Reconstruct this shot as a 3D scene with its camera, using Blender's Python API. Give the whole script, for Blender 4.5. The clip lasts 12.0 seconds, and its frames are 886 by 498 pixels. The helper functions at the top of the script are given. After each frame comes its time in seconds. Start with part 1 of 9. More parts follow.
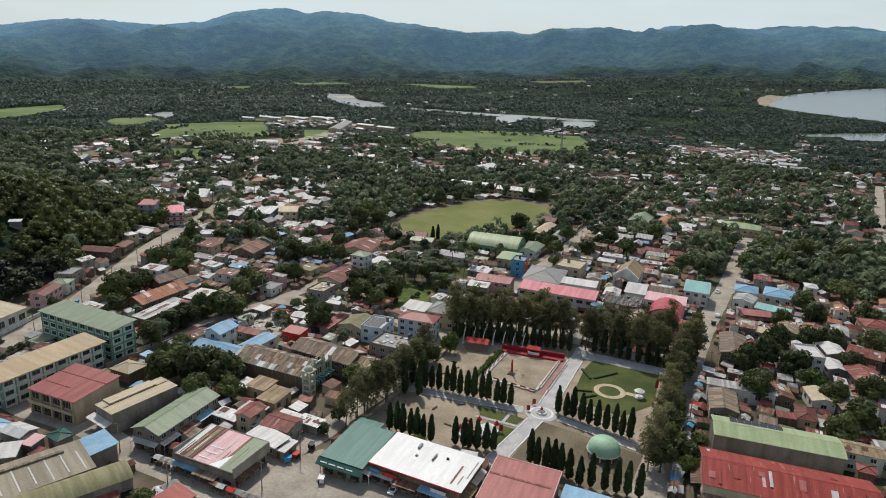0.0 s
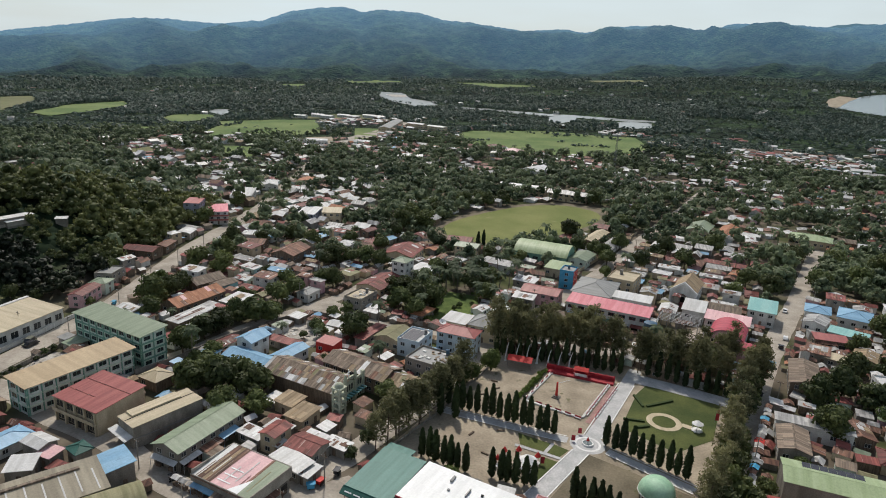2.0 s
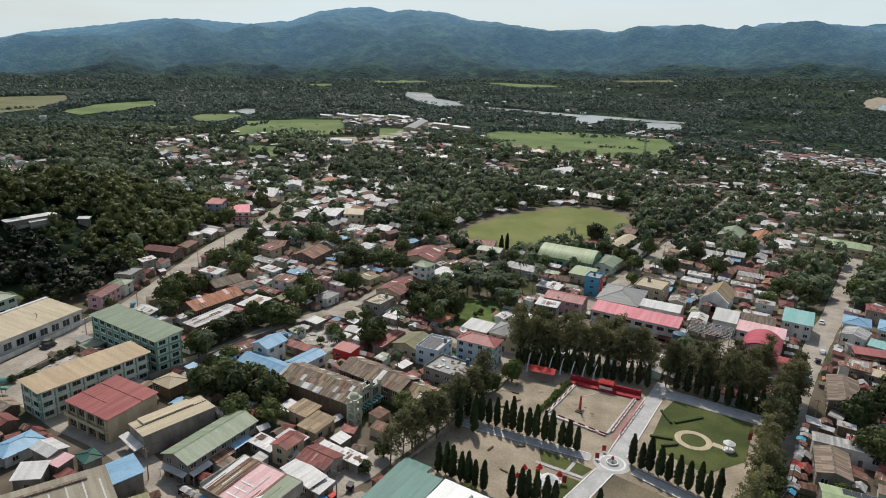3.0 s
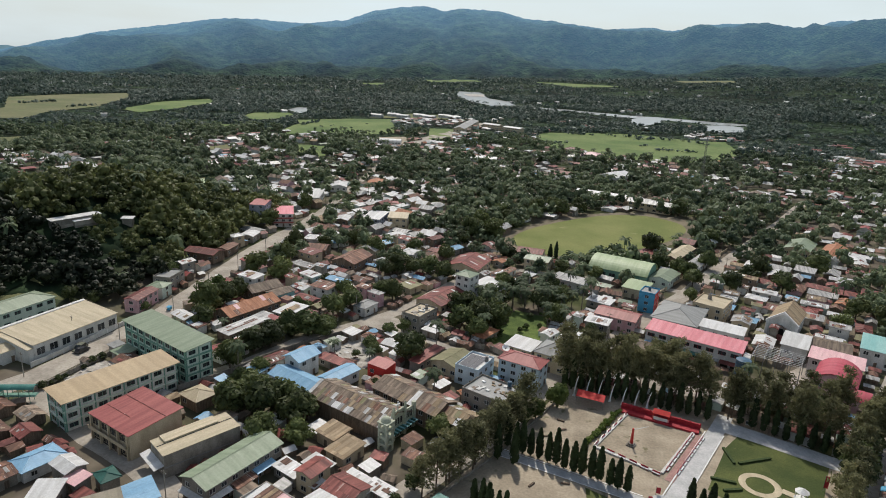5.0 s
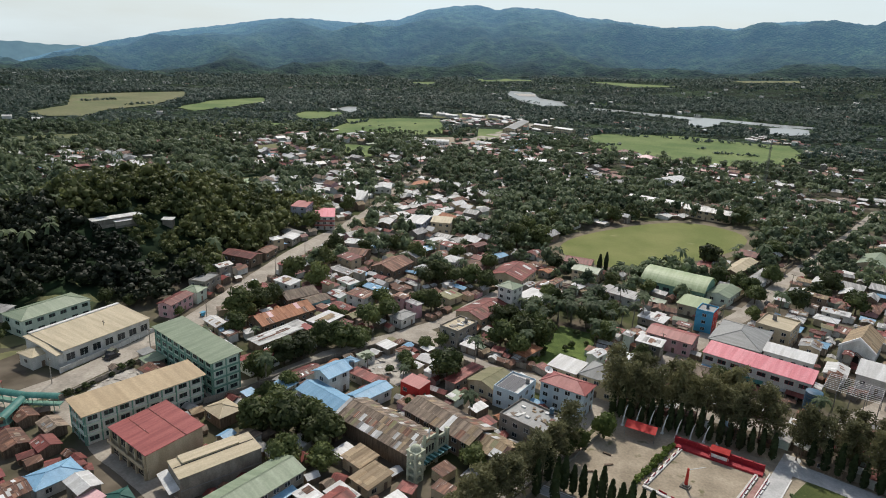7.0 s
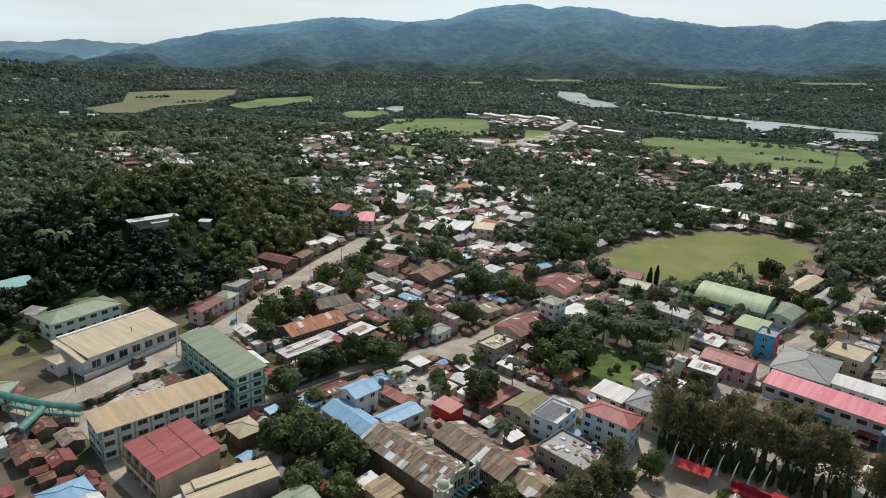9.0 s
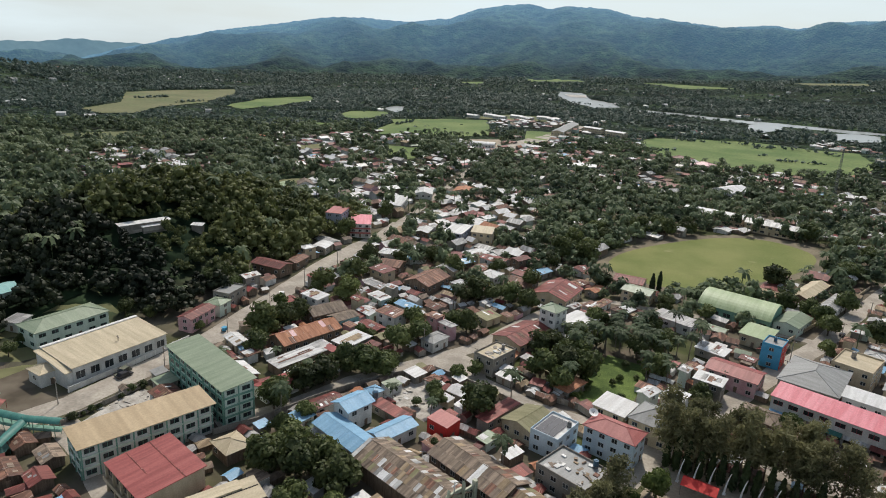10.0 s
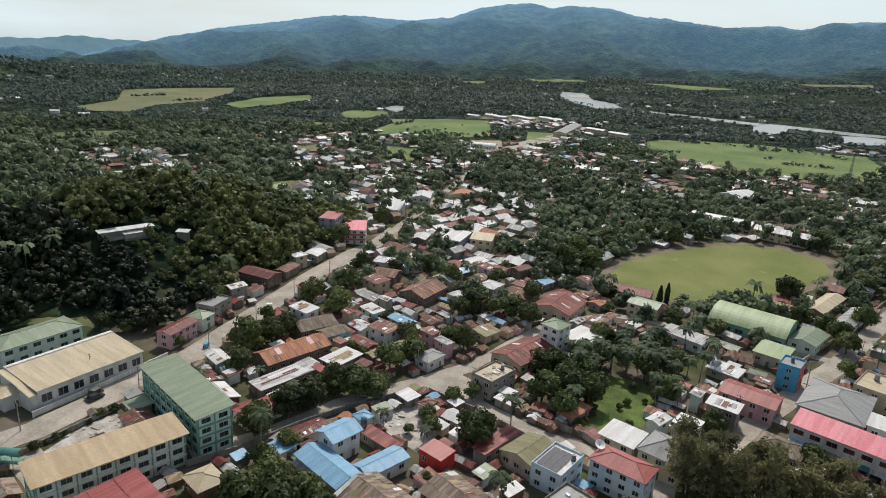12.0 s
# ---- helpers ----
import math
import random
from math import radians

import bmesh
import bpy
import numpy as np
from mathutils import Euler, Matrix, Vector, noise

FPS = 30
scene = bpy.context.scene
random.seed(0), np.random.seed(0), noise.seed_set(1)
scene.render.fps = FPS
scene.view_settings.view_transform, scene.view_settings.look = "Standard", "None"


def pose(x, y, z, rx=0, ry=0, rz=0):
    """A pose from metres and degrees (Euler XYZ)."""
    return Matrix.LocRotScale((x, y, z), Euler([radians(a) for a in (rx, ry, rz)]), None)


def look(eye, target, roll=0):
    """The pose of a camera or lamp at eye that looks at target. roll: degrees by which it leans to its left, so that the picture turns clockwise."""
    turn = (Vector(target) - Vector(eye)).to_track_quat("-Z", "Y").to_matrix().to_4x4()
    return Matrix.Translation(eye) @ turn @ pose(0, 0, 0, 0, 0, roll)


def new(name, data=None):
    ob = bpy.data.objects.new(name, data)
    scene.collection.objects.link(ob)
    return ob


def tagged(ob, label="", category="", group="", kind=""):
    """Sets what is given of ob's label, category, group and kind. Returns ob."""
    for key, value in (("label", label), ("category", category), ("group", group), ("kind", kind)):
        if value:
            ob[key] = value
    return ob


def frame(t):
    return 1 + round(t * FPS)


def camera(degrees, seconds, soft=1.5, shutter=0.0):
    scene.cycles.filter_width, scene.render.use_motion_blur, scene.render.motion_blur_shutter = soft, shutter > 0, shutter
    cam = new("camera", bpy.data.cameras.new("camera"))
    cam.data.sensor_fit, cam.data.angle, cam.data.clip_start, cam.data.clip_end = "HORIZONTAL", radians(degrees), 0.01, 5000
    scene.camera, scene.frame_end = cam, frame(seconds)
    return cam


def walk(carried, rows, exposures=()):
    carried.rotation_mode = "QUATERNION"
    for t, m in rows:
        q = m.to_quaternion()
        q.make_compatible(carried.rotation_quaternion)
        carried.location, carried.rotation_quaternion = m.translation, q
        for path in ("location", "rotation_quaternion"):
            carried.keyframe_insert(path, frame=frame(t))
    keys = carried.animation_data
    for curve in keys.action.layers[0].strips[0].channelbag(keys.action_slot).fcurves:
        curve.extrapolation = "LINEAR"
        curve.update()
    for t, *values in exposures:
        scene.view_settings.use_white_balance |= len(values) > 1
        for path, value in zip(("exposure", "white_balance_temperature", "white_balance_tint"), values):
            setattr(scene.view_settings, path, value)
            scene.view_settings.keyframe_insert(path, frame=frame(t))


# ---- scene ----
cam = camera(68.9, 12.0, 1.0)
PATH = [
    (0, (1.757, -16.102, 104.739), (1.717, -14.176, 104.201), 2.6),
    (0.5, (2.402, -12.443, 104.812), (2.326, -10.519, 104.271), 2.6),
    (1, (2.873, -8.38, 104.867), (2.756, -6.459, 104.324), 2.7),
    (1.5, (3.225, -4.597, 104.97), (3.073, -2.68, 104.423), 2.8),
    (2, (3.47, -0.822, 105.068), (3.278, 1.092, 104.519), 2.8),
    (2.5, (3.752, 2.698, 105.13), (3.524, 4.607, 104.579), 2.8),
    (3, (3.994, 6.531, 105.298), (3.726, 8.435, 104.745), 2.8),
    (5, (3.496, 21.626, 105.699), (3.08, 23.499, 105.137), 2.9),
    (5.5, (3.341, 25.421, 105.787), (2.888, 27.285, 105.222), 2.9),
    (6, (3.048, 29.142, 105.882), (2.559, 30.996, 105.314), 2.9),
    (6.5, (2.784, 32.656, 105.962), (2.262, 34.501, 105.393), 2.9),
    (7, (2.444, 36.358, 106.076), (1.885, 38.192, 105.504), 2.9),
    (9, (0.197, 50.524, 106.898), (-0.492, 52.309, 106.317), 3.1),
    (9.5, (-0.646, 54.277, 106.971), (-1.337, 56.062, 106.391), 3.1),
    (10, (-1.592, 58.066, 107.102), (-2.282, 59.85, 106.521), 3.2),
    (10.5, (-2.603, 61.754, 107.211), (-3.294, 63.538, 106.629), 3.3),
    (11, (-3.698, 65.606, 107.307), (-4.389, 67.39, 106.724), 3.3),
    (11.5, (-4.835, 69.245, 107.295), (-5.526, 71.029, 106.713), 3.4),
    (12, (-5.953, 73.153, 107.424), (-6.645, 74.936, 106.84), 3.5),
]
walk(cam, [(t, look(eye, target, roll)) for t, eye, target, roll in PATH], ((0.0, -0.06), (3.0, 0.0), (6.0, 0.08), (12.0, 0.13)))

# ---- world, sun ----
SUN_AZ, SUN_EL = -14.0, 52.0   # degrees, azimuth clockwise from +y
world = bpy.data.worlds.new("world")
scene.world = world
world.use_nodes = True
wt = world.node_tree
wt.nodes.clear()
w_out = wt.nodes.new("ShaderNodeOutputWorld")
w_bg = wt.nodes.new("ShaderNodeBackground")
w_sky = wt.nodes.new("ShaderNodeTexSky")
w_sky.sky_type = "NISHITA"
w_sky.sun_disc = False
w_sky.sun_elevation, w_sky.sun_rotation = radians(SUN_EL), radians(SUN_AZ)
w_sky.dust_density, w_sky.air_density = 2.0, 1.0
w_tc = wt.nodes.new("ShaderNodeTexCoord")
w_map = wt.nodes.new("ShaderNodeMapping")
w_map.inputs["Scale"].default_value = (1.0, 1.0, 5.0)
w_n = wt.nodes.new("ShaderNodeTexNoise")
w_n.inputs["Scale"].default_value = 2.2
w_n.inputs["Detail"].default_value = 7
w_r = wt.nodes.new("ShaderNodeValToRGB")
w_r.color_ramp.elements[0].position, w_r.color_ramp.elements[1].position = 0.25, 0.62
w_r.color_ramp.elements[0].color = (0.5, 0.5, 0.5, 1)
w_sep = wt.nodes.new("ShaderNodeSeparateXYZ")
w_el = wt.nodes.new("ShaderNodeMapRange")   # thin cloud near the horizon, clear sky overhead
w_el.inputs["From Min"].default_value, w_el.inputs["From Max"].default_value = 0.1, 0.6
w_el.inputs["To Min"].default_value, w_el.inputs["To Max"].default_value = 1.0, 0.12
w_mul = wt.nodes.new("ShaderNodeMath")
w_mul.operation = "MULTIPLY"
wt.links.new(w_tc.outputs["Generated"], w_sep.inputs[0])
wt.links.new(w_sep.outputs["Z"], w_el.inputs["Value"])
wt.links.new(w_r.outputs["Color"], w_mul.inputs[0])
wt.links.new(w_el.outputs[0], w_mul.inputs[1])
w_mix = wt.nodes.new("ShaderNodeMix")
w_mix.data_type = "RGBA"
w_mix.inputs["B"].default_value = (8.3, 9.5, 9.9, 1)
wt.links.new(w_tc.outputs["Generated"], w_map.inputs["Vector"])
wt.links.new(w_map.outputs[0], w_n.inputs["Vector"])
wt.links.new(w_n.outputs["Fac"], w_r.inputs["Fac"])
wt.links.new(w_mul.outputs[0], w_mix.inputs["Factor"])
wt.links.new(w_sky.outputs[0], w_mix.inputs["A"])
wt.links.new(w_mix.outputs["Result"], w_bg.inputs["Color"])
w_bg.inputs["Strength"].default_value = 0.085
wt.links.new(w_bg.outputs[0], w_out.inputs["Surface"])

sun_data = bpy.data.lights.new("sun", "SUN")
sun_data.energy, sun_data.angle, sun_data.color = 2.95, radians(0.8), (1.0, 0.945, 0.86)
sun = new("sun", sun_data)
sun_dir = Vector((math.sin(radians(SUN_AZ)) * math.cos(radians(SUN_EL)), math.cos(radians(SUN_AZ)) * math.cos(radians(SUN_EL)), math.sin(radians(SUN_EL))))
sun.matrix_world = look(sun_dir * 500, (0, 0, 0))


# ---- materials ----
# roofs of sheet metal: streaks run down the slope
S = (2.2, 0.14, 0.5)


def mat(name, c1, c2, scale=0.3, fine=3.0, rough=0.85, bump=0.2, rand=0.0, metal=0.0, streak=None, spots=None, fine_amount=0.35, local=True, sheet_spread=0.045):
    """Two colours mixed by a broad noise, a fine grain over it, and small relief. streak: stretch of the noise; spots: a third colour and its share."""
    m = bpy.data.materials.new(name)
    m.use_nodes = True
    nt = m.node_tree
    p = nt.nodes["Principled BSDF"]
    link = nt.links.new
    if local:
        src = nt.nodes.new("ShaderNodeTexCoord").outputs["Object"]
        oi = nt.nodes.new("ShaderNodeObjectInfo")
        add = nt.nodes.new("ShaderNodeVectorMath")
        add.operation = "MULTIPLY_ADD"
        link(oi.outputs["Random"], add.inputs[0])
        add.inputs[1].default_value = (91, 57, 33)
        link(src, add.inputs[2])
        src = add.outputs[0]
    else:
        src = nt.nodes.new("ShaderNodeNewGeometry").outputs["Position"]
    big = nt.nodes.new("ShaderNodeTexNoise")
    big.inputs["Scale"].default_value, big.inputs["Detail"].default_value = scale, 6
    if streak:
        mp = nt.nodes.new("ShaderNodeMapping")
        mp.inputs["Scale"].default_value = streak
        link(src, mp.inputs["Vector"])
        link(mp.outputs[0], big.inputs["Vector"])
    else:
        link(src, big.inputs["Vector"])
    ramp = nt.nodes.new("ShaderNodeValToRGB")
    ramp.color_ramp.elements[0].position, ramp.color_ramp.elements[1].position = 0.38, 0.62
    ramp.color_ramp.elements[0].color, ramp.color_ramp.elements[1].color = (*c1, 1), (*c2, 1)
    link(big.outputs["Fac"], ramp.inputs["Fac"])
    col = ramp.outputs["Color"]
    grain = nt.nodes.new("ShaderNodeTexNoise")
    grain.inputs["Scale"].default_value, grain.inputs["Detail"].default_value = fine, 5
    link(src, grain.inputs["Vector"])
    if spots:
        sp = nt.nodes.new("ShaderNodeTexNoise")
        sp.inputs["Scale"].default_value, sp.inputs["Detail"].default_value = scale * 2.3, 7
        link((mp.outputs[0] if streak else src), sp.inputs["Vector"])
        sr = nt.nodes.new("ShaderNodeValToRGB")
        sr.color_ramp.elements[0].position, sr.color_ramp.elements[1].position = 0.66 - spots[1], 0.74 - spots[1]
        link(sp.outputs["Fac"], sr.inputs["Fac"])
        mx = nt.nodes.new("ShaderNodeMix")
        mx.data_type = "RGBA"
        link(sr.outputs["Color"], mx.inputs["Factor"])
        link(col, mx.inputs["A"])
        mx.inputs["B"].default_value = (*spots[0], 1)
        col = mx.outputs["Result"]
    if streak == S:   # single sheets, each weathered a little differently
        sc = nt.nodes.new("ShaderNodeVectorMath")
        sc.operation = "MULTIPLY"
        sc.inputs[1].default_value = (1.1, 0.3, 0)
        link(src, sc.inputs[0])
        fl = nt.nodes.new("ShaderNodeVectorMath")
        fl.operation = "FLOOR"
        link(sc.outputs[0], fl.inputs[0])
        wn = nt.nodes.new("ShaderNodeTexWhiteNoise")
        link(fl.outputs[0], wn.inputs["Vector"])
        sv = nt.nodes.new("ShaderNodeMapRange")
        sv.inputs["To Min"].default_value, sv.inputs["To Max"].default_value = 1 - sheet_spread, 1 + sheet_spread
        link(wn.outputs["Value"], sv.inputs["Value"])
        hs0 = nt.nodes.new("ShaderNodeHueSaturation")
        link(sv.outputs[0], hs0.inputs["Value"])
        link(col, hs0.inputs["Color"])
        col = hs0.outputs[0]
    hsv = nt.nodes.new("ShaderNodeHueSaturation")
    val = nt.nodes.new("ShaderNodeMapRange")
    val.inputs["To Min"].default_value, val.inputs["To Max"].default_value = 1 - fine_amount, 1 + fine_amount
    val.inputs["From Min"].default_value, val.inputs["From Max"].default_value = 0.25, 0.75
    link(grain.outputs["Fac"], val.inputs["Value"])
    vout = val.outputs[0]
    if rand:
        oi2 = nt.nodes.new("ShaderNodeObjectInfo")
        rr = nt.nodes.new("ShaderNodeMapRange")
        rr.inputs["To Min"].default_value, rr.inputs["To Max"].default_value = 1 - rand, 1 + rand
        link(oi2.outputs["Random"], rr.inputs["Value"])
        mul = nt.nodes.new("ShaderNodeMath")
        mul.operation = "MULTIPLY"
        link(vout, mul.inputs[0])
        link(rr.outputs[0], mul.inputs[1])
        vout = mul.outputs[0]
    link(vout, hsv.inputs["Value"])
    link(col, hsv.inputs["Color"])
    link(hsv.outputs[0], p.inputs["Base Color"])
    p.inputs["Roughness"].default_value, p.inputs["Metallic"].default_value = rough, metal
    p.inputs["Specular IOR Level"].default_value = 0.3
    if bump:
        b = nt.nodes.new("ShaderNodeBump")
        b.inputs["Strength"].default_value, b.inputs["Distance"].default_value = bump, 0.4 / fine
        link(grain.outputs["Fac"], b.inputs["Height"])
        link(b.outputs[0], p.inputs["Normal"])
    return m


def leaf_mat(name, c1, c2, spread=0.25, through_share=0.3):
    """Foliage: each clump of leaves its own green, a little light passing through."""
    m = bpy.data.materials.new(name)
    m.use_nodes = True
    nt = m.node_tree
    link = nt.links.new
    p = nt.nodes["Principled BSDF"]
    geo = nt.nodes.new("ShaderNodeNewGeometry")
    oi = nt.nodes.new("ShaderNodeObjectInfo")
    n = nt.nodes.new("ShaderNodeTexNoise")
    n.inputs["Scale"].default_value, n.inputs["Detail"].default_value = 0.045, 4
    link(geo.outputs["Position"], n.inputs["Vector"])
    mixf = nt.nodes.new("ShaderNodeMath")
    mixf.operation = "MULTIPLY_ADD"
    link(geo.outputs["Random Per Island"], mixf.inputs[0])
    mixf.inputs[1].default_value = 0.45
    nn = nt.nodes.new("ShaderNodeMapRange")
    nn.inputs["From Min"].default_value, nn.inputs["From Max"].default_value = 0.3, 0.7
    nn.inputs["To Min"].default_value, nn.inputs["To Max"].default_value = -0.05, 0.6
    n2 = nt.nodes.new("ShaderNodeTexNoise")
    n2.inputs["Scale"].default_value, n2.inputs["Detail"].default_value = 0.008, 5
    link(geo.outputs["Position"], n2.inputs["Vector"])
    av = nt.nodes.new("ShaderNodeMath")
    av.operation = "MULTIPLY_ADD"
    link(n2.outputs["Fac"], av.inputs[0])
    av.inputs[1].default_value, av.inputs[2].default_value = 0.9, -0.45
    sm = nt.nodes.new("ShaderNodeMath")
    sm.operation = "ADD"
    link(n.outputs["Fac"], sm.inputs[0])
    link(av.outputs[0], sm.inputs[1])
    link(sm.outputs[0], nn.inputs["Value"])
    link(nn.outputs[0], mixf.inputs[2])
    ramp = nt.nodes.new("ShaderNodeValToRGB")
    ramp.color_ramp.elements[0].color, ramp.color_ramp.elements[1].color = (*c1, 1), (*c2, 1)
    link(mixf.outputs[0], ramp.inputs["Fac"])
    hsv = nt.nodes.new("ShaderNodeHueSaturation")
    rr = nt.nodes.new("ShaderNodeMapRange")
    rr.inputs["To Min"].default_value, rr.inputs["To Max"].default_value = 1 - spread, 1 + spread
    link(oi.outputs["Random"], rr.inputs["Value"])
    link(rr.outputs[0], hsv.inputs["Value"])
    link(ramp.outputs["Color"], hsv.inputs["Color"])
    link(hsv.outputs[0], p.inputs["Base Color"])
    p.inputs["Roughness"].default_value = 0.6
    p.inputs["Specular IOR Level"].default_value = 0.25
    tr = nt.nodes.new("ShaderNodeBsdfTranslucent")
    link(hsv.outputs[0], tr.inputs["Color"])
    ms = nt.nodes.new("ShaderNodeMixShader")
    ms.inputs[0].default_value = through_share
    link(p.outputs[0], ms.inputs[1])
    link(tr.outputs[0], ms.inputs[2])
    link(ms.outputs[0], nt.nodes["Material Output"].inputs["Surface"])
    return m


M = {}
M["rust"] = mat("rusty_roof", (0.105, 0.052, 0.038), (0.235, 0.12, 0.078), 0.5, 2.0, 0.7, 0.05, 0.35, 0, S, ((0.5, 0.46, 0.42), 0.03), 0.13, True, 0.3)
M["maroon"] = mat("maroon_roof", (0.135, 0.036, 0.03), (0.24, 0.072, 0.058), 0.4, 2.0, 0.6, 0.05, 0.3, 0, S, ((0.42, 0.3, 0.26), 0.01), 0.13, True, 0.3)
M["red"] = mat("red_roof", (0.23, 0.055, 0.05), (0.32, 0.09, 0.08), 0.3, 2.0, 0.5, 0.05, 0.1, 0, S, None, 0.13)
M["redlong"] = mat("faded_red_roof", (0.25, 0.036, 0.028), (0.35, 0.06, 0.045), 0.35, 2.0, 0.55, 0.05, 0.05, 0, S, ((0.42, 0.22, 0.18), 0.03), 0.13)
M["rose"] = mat("rose_roof", (0.33, 0.105, 0.095), (0.4, 0.14, 0.125), 0.3, 2.0, 0.5, 0.05, 0.05, 0, S, None, 0.13)
M["pink"] = mat("pink_roof", (0.6, 0.17, 0.2), (0.68, 0.25, 0.28), 0.3, 2.0, 0.5, 0.05, 0.05, 0, S, None, 0.13)
M["palepink"] = mat("pale_pink_roof", (0.62, 0.36, 0.37), (0.7, 0.45, 0.45), 0.3, 2.0, 0.5, 0.05, 0.05, 0, S, ((0.4, 0.2, 0.17), 0.0), 0.13)
M["green"] = mat("green_roof", (0.185, 0.23, 0.15), (0.245, 0.29, 0.2), 0.3, 2.0, 0.5, 0.05, 0.12, 0, S, None, 0.13)
M["olive"] = mat("olive_roof", (0.17, 0.16, 0.08), (0.25, 0.23, 0.13), 0.4, 2.0, 0.7, 0.05, 0.15, 0, S, ((0.32, 0.28, 0.2), 0.0), 0.13)
M["lime"] = mat("pale_green_roof", (0.27, 0.34, 0.18), (0.36, 0.43, 0.25), 0.2, 2.0, 0.5, 0.05, 0.05, 0, S, None, 0.13)
M["teal"] = mat("teal_roof", (0.04, 0.15, 0.125), (0.065, 0.195, 0.165), 0.3, 2.0, 0.5, 0.05, 0.05, 0, S, None, 0.13)
M["aqua"] = mat("aqua_roof", (0.2, 0.42, 0.4), (0.27, 0.48, 0.45), 0.3, 2.0, 0.5, 0.05, 0.05, 0, S, None, 0.13)
M["blue"] = mat("blue_roof", (0.19, 0.36, 0.52), (0.25, 0.43, 0.58), 0.3, 2.0, 0.45, 0.05, 0.08, 0, S, ((0.14, 0.25, 0.4), 0.0), 0.13)
M["tan"] = mat("tan_roof", (0.37, 0.275, 0.165), (0.45, 0.34, 0.21), 0.2, 2.0, 0.6, 0.05, 0.04, 0, S, None, 0.13)
M["cream"] = mat("cream_roof", (0.42, 0.35, 0.235), (0.52, 0.44, 0.305), 0.25, 2.0, 0.6, 0.05, 0.05, 0, S, None, 0.13)
M["orange"] = mat("orange_rust_roof", (0.3, 0.12, 0.06), (0.44, 0.2, 0.11), 0.5, 2.0, 0.7, 0.05, 0.05, 0, S, ((0.5, 0.36, 0.28), 0.01), 0.13)
M["grey"] = mat("galvanised_roof", (0.25, 0.245, 0.235), (0.44, 0.43, 0.41), 0.4, 2.0, 0.45, 0.05, 0.25, 0, S, ((0.24, 0.17, 0.13), -0.01), 0.13, True, 0.3)
M["greyflat"] = mat("grey_roof", (0.24, 0.24, 0.23), (0.29, 0.29, 0.28), 0.3, 2.0, 0.6, 0.05, 0.08, 0, S, None, 0.13)
M["white"] = mat("white_roof", (0.5, 0.49, 0.47), (0.64, 0.635, 0.62), 0.3, 2.0, 0.5, 0.05, 0.08, 0, S, ((0.55, 0.48, 0.42), -0.03), 0.13)
M["brown"] = mat("brown_roof", (0.14, 0.105, 0.08), (0.25, 0.19, 0.14), 0.5, 2.0, 0.75, 0.05, 0.2, 0, S, ((0.26, 0.23, 0.18), 0.03), 0.13, True, 0.3)
M["tanbrown"] = mat("tan_brown_roof", (0.24, 0.17, 0.1), (0.33, 0.25, 0.16), 0.5, 2.0, 0.75, 0.05, 0.1, 0, S, ((0.16, 0.1, 0.06), 0.0), 0.13, True, 0.3)
# walls and ground
M["w_white"] = mat("white_wall", (0.5, 0.49, 0.46), (0.66, 0.65, 0.62), 0.35, 3, 0.85, 0.1, 0.12, 0, (1, 1, 0.4), ((0.42, 0.41, 0.38), -0.03), 0.15)
M["w_cream"] = mat("cream_wall", (0.42, 0.34, 0.23), (0.54, 0.45, 0.32), 0.35, 3, 0.85, 0.1, 0.1, 0, (1, 1, 0.4), ((0.38, 0.31, 0.24), -0.03), 0.15)
M["w_grey"] = mat("cement_wall", (0.205, 0.185, 0.155), (0.32, 0.29, 0.25), 0.35, 3, 0.9, 0.2, 0.2, 0, (1, 1, 0.4), ((0.22, 0.21, 0.19), -0.01), 0.2)
M["w_green"] = mat("pale_green_wall", (0.5, 0.58, 0.5), (0.6, 0.67, 0.59), 0.35, 3, 0.85, 0.1, 0.06, 0, (1, 1, 0.4), ((0.4, 0.44, 0.38), -0.02), 0.12)
M["w_teal"] = mat("green_band", (0.14, 0.28, 0.22), (0.2, 0.36, 0.285), 0.35, 3, 0.8, 0.1, 0.06, 0, None, None, 0.15)
M["w_blue"] = mat("pale_blue_wall", (0.48, 0.57, 0.63), (0.57, 0.65, 0.7), 0.35, 3, 0.85, 0.1, 0.05, 0, (1, 1, 0.4), ((0.4, 0.43, 0.45), -0.02), 0.12)
M["w_pink"] = mat("pink_wall", (0.52, 0.3, 0.32), (0.6, 0.4, 0.42), 0.35, 3, 0.85, 0.1, 0.1, 0, None, None, 0.15)
M["w_brown"] = mat("wooden_wall", (0.13, 0.095, 0.07), (0.22, 0.165, 0.12), 0.8, 4, 0.9, 0.2, 0.25, 0, (3, 3, 0.3), None, 0.25)
M["w_red"] = mat("red_wall", (0.5, 0.03, 0.025), (0.58, 0.05, 0.04), 0.35, 3, 0.6, 0.1, 0.05, 0, None, None, 0.12)
M["w_cyan"] = mat("bright_blue_wall", (0.05, 0.28, 0.46), (0.08, 0.33, 0.52), 0.35, 3, 0.6, 0.1, 0.05, 0, None, None, 0.12)
M["glass"] = mat("dark_glass", (0.025, 0.03, 0.033), (0.05, 0.055, 0.06), 0.5, 2, 0.12, 0.0, 0.3)
M["frame"] = mat("window_frame_paint", (0.5, 0.5, 0.48), (0.6, 0.6, 0.58), 0.5, 3, 0.6, 0.0)
# flat panels of this stand for shade inside openings; also plain dark parts
M["dark"] = mat("inside_shade_and_dark_parts", (0.03, 0.028, 0.025), (0.05, 0.045, 0.04), 0.5, 3, 0.9, 0.0)
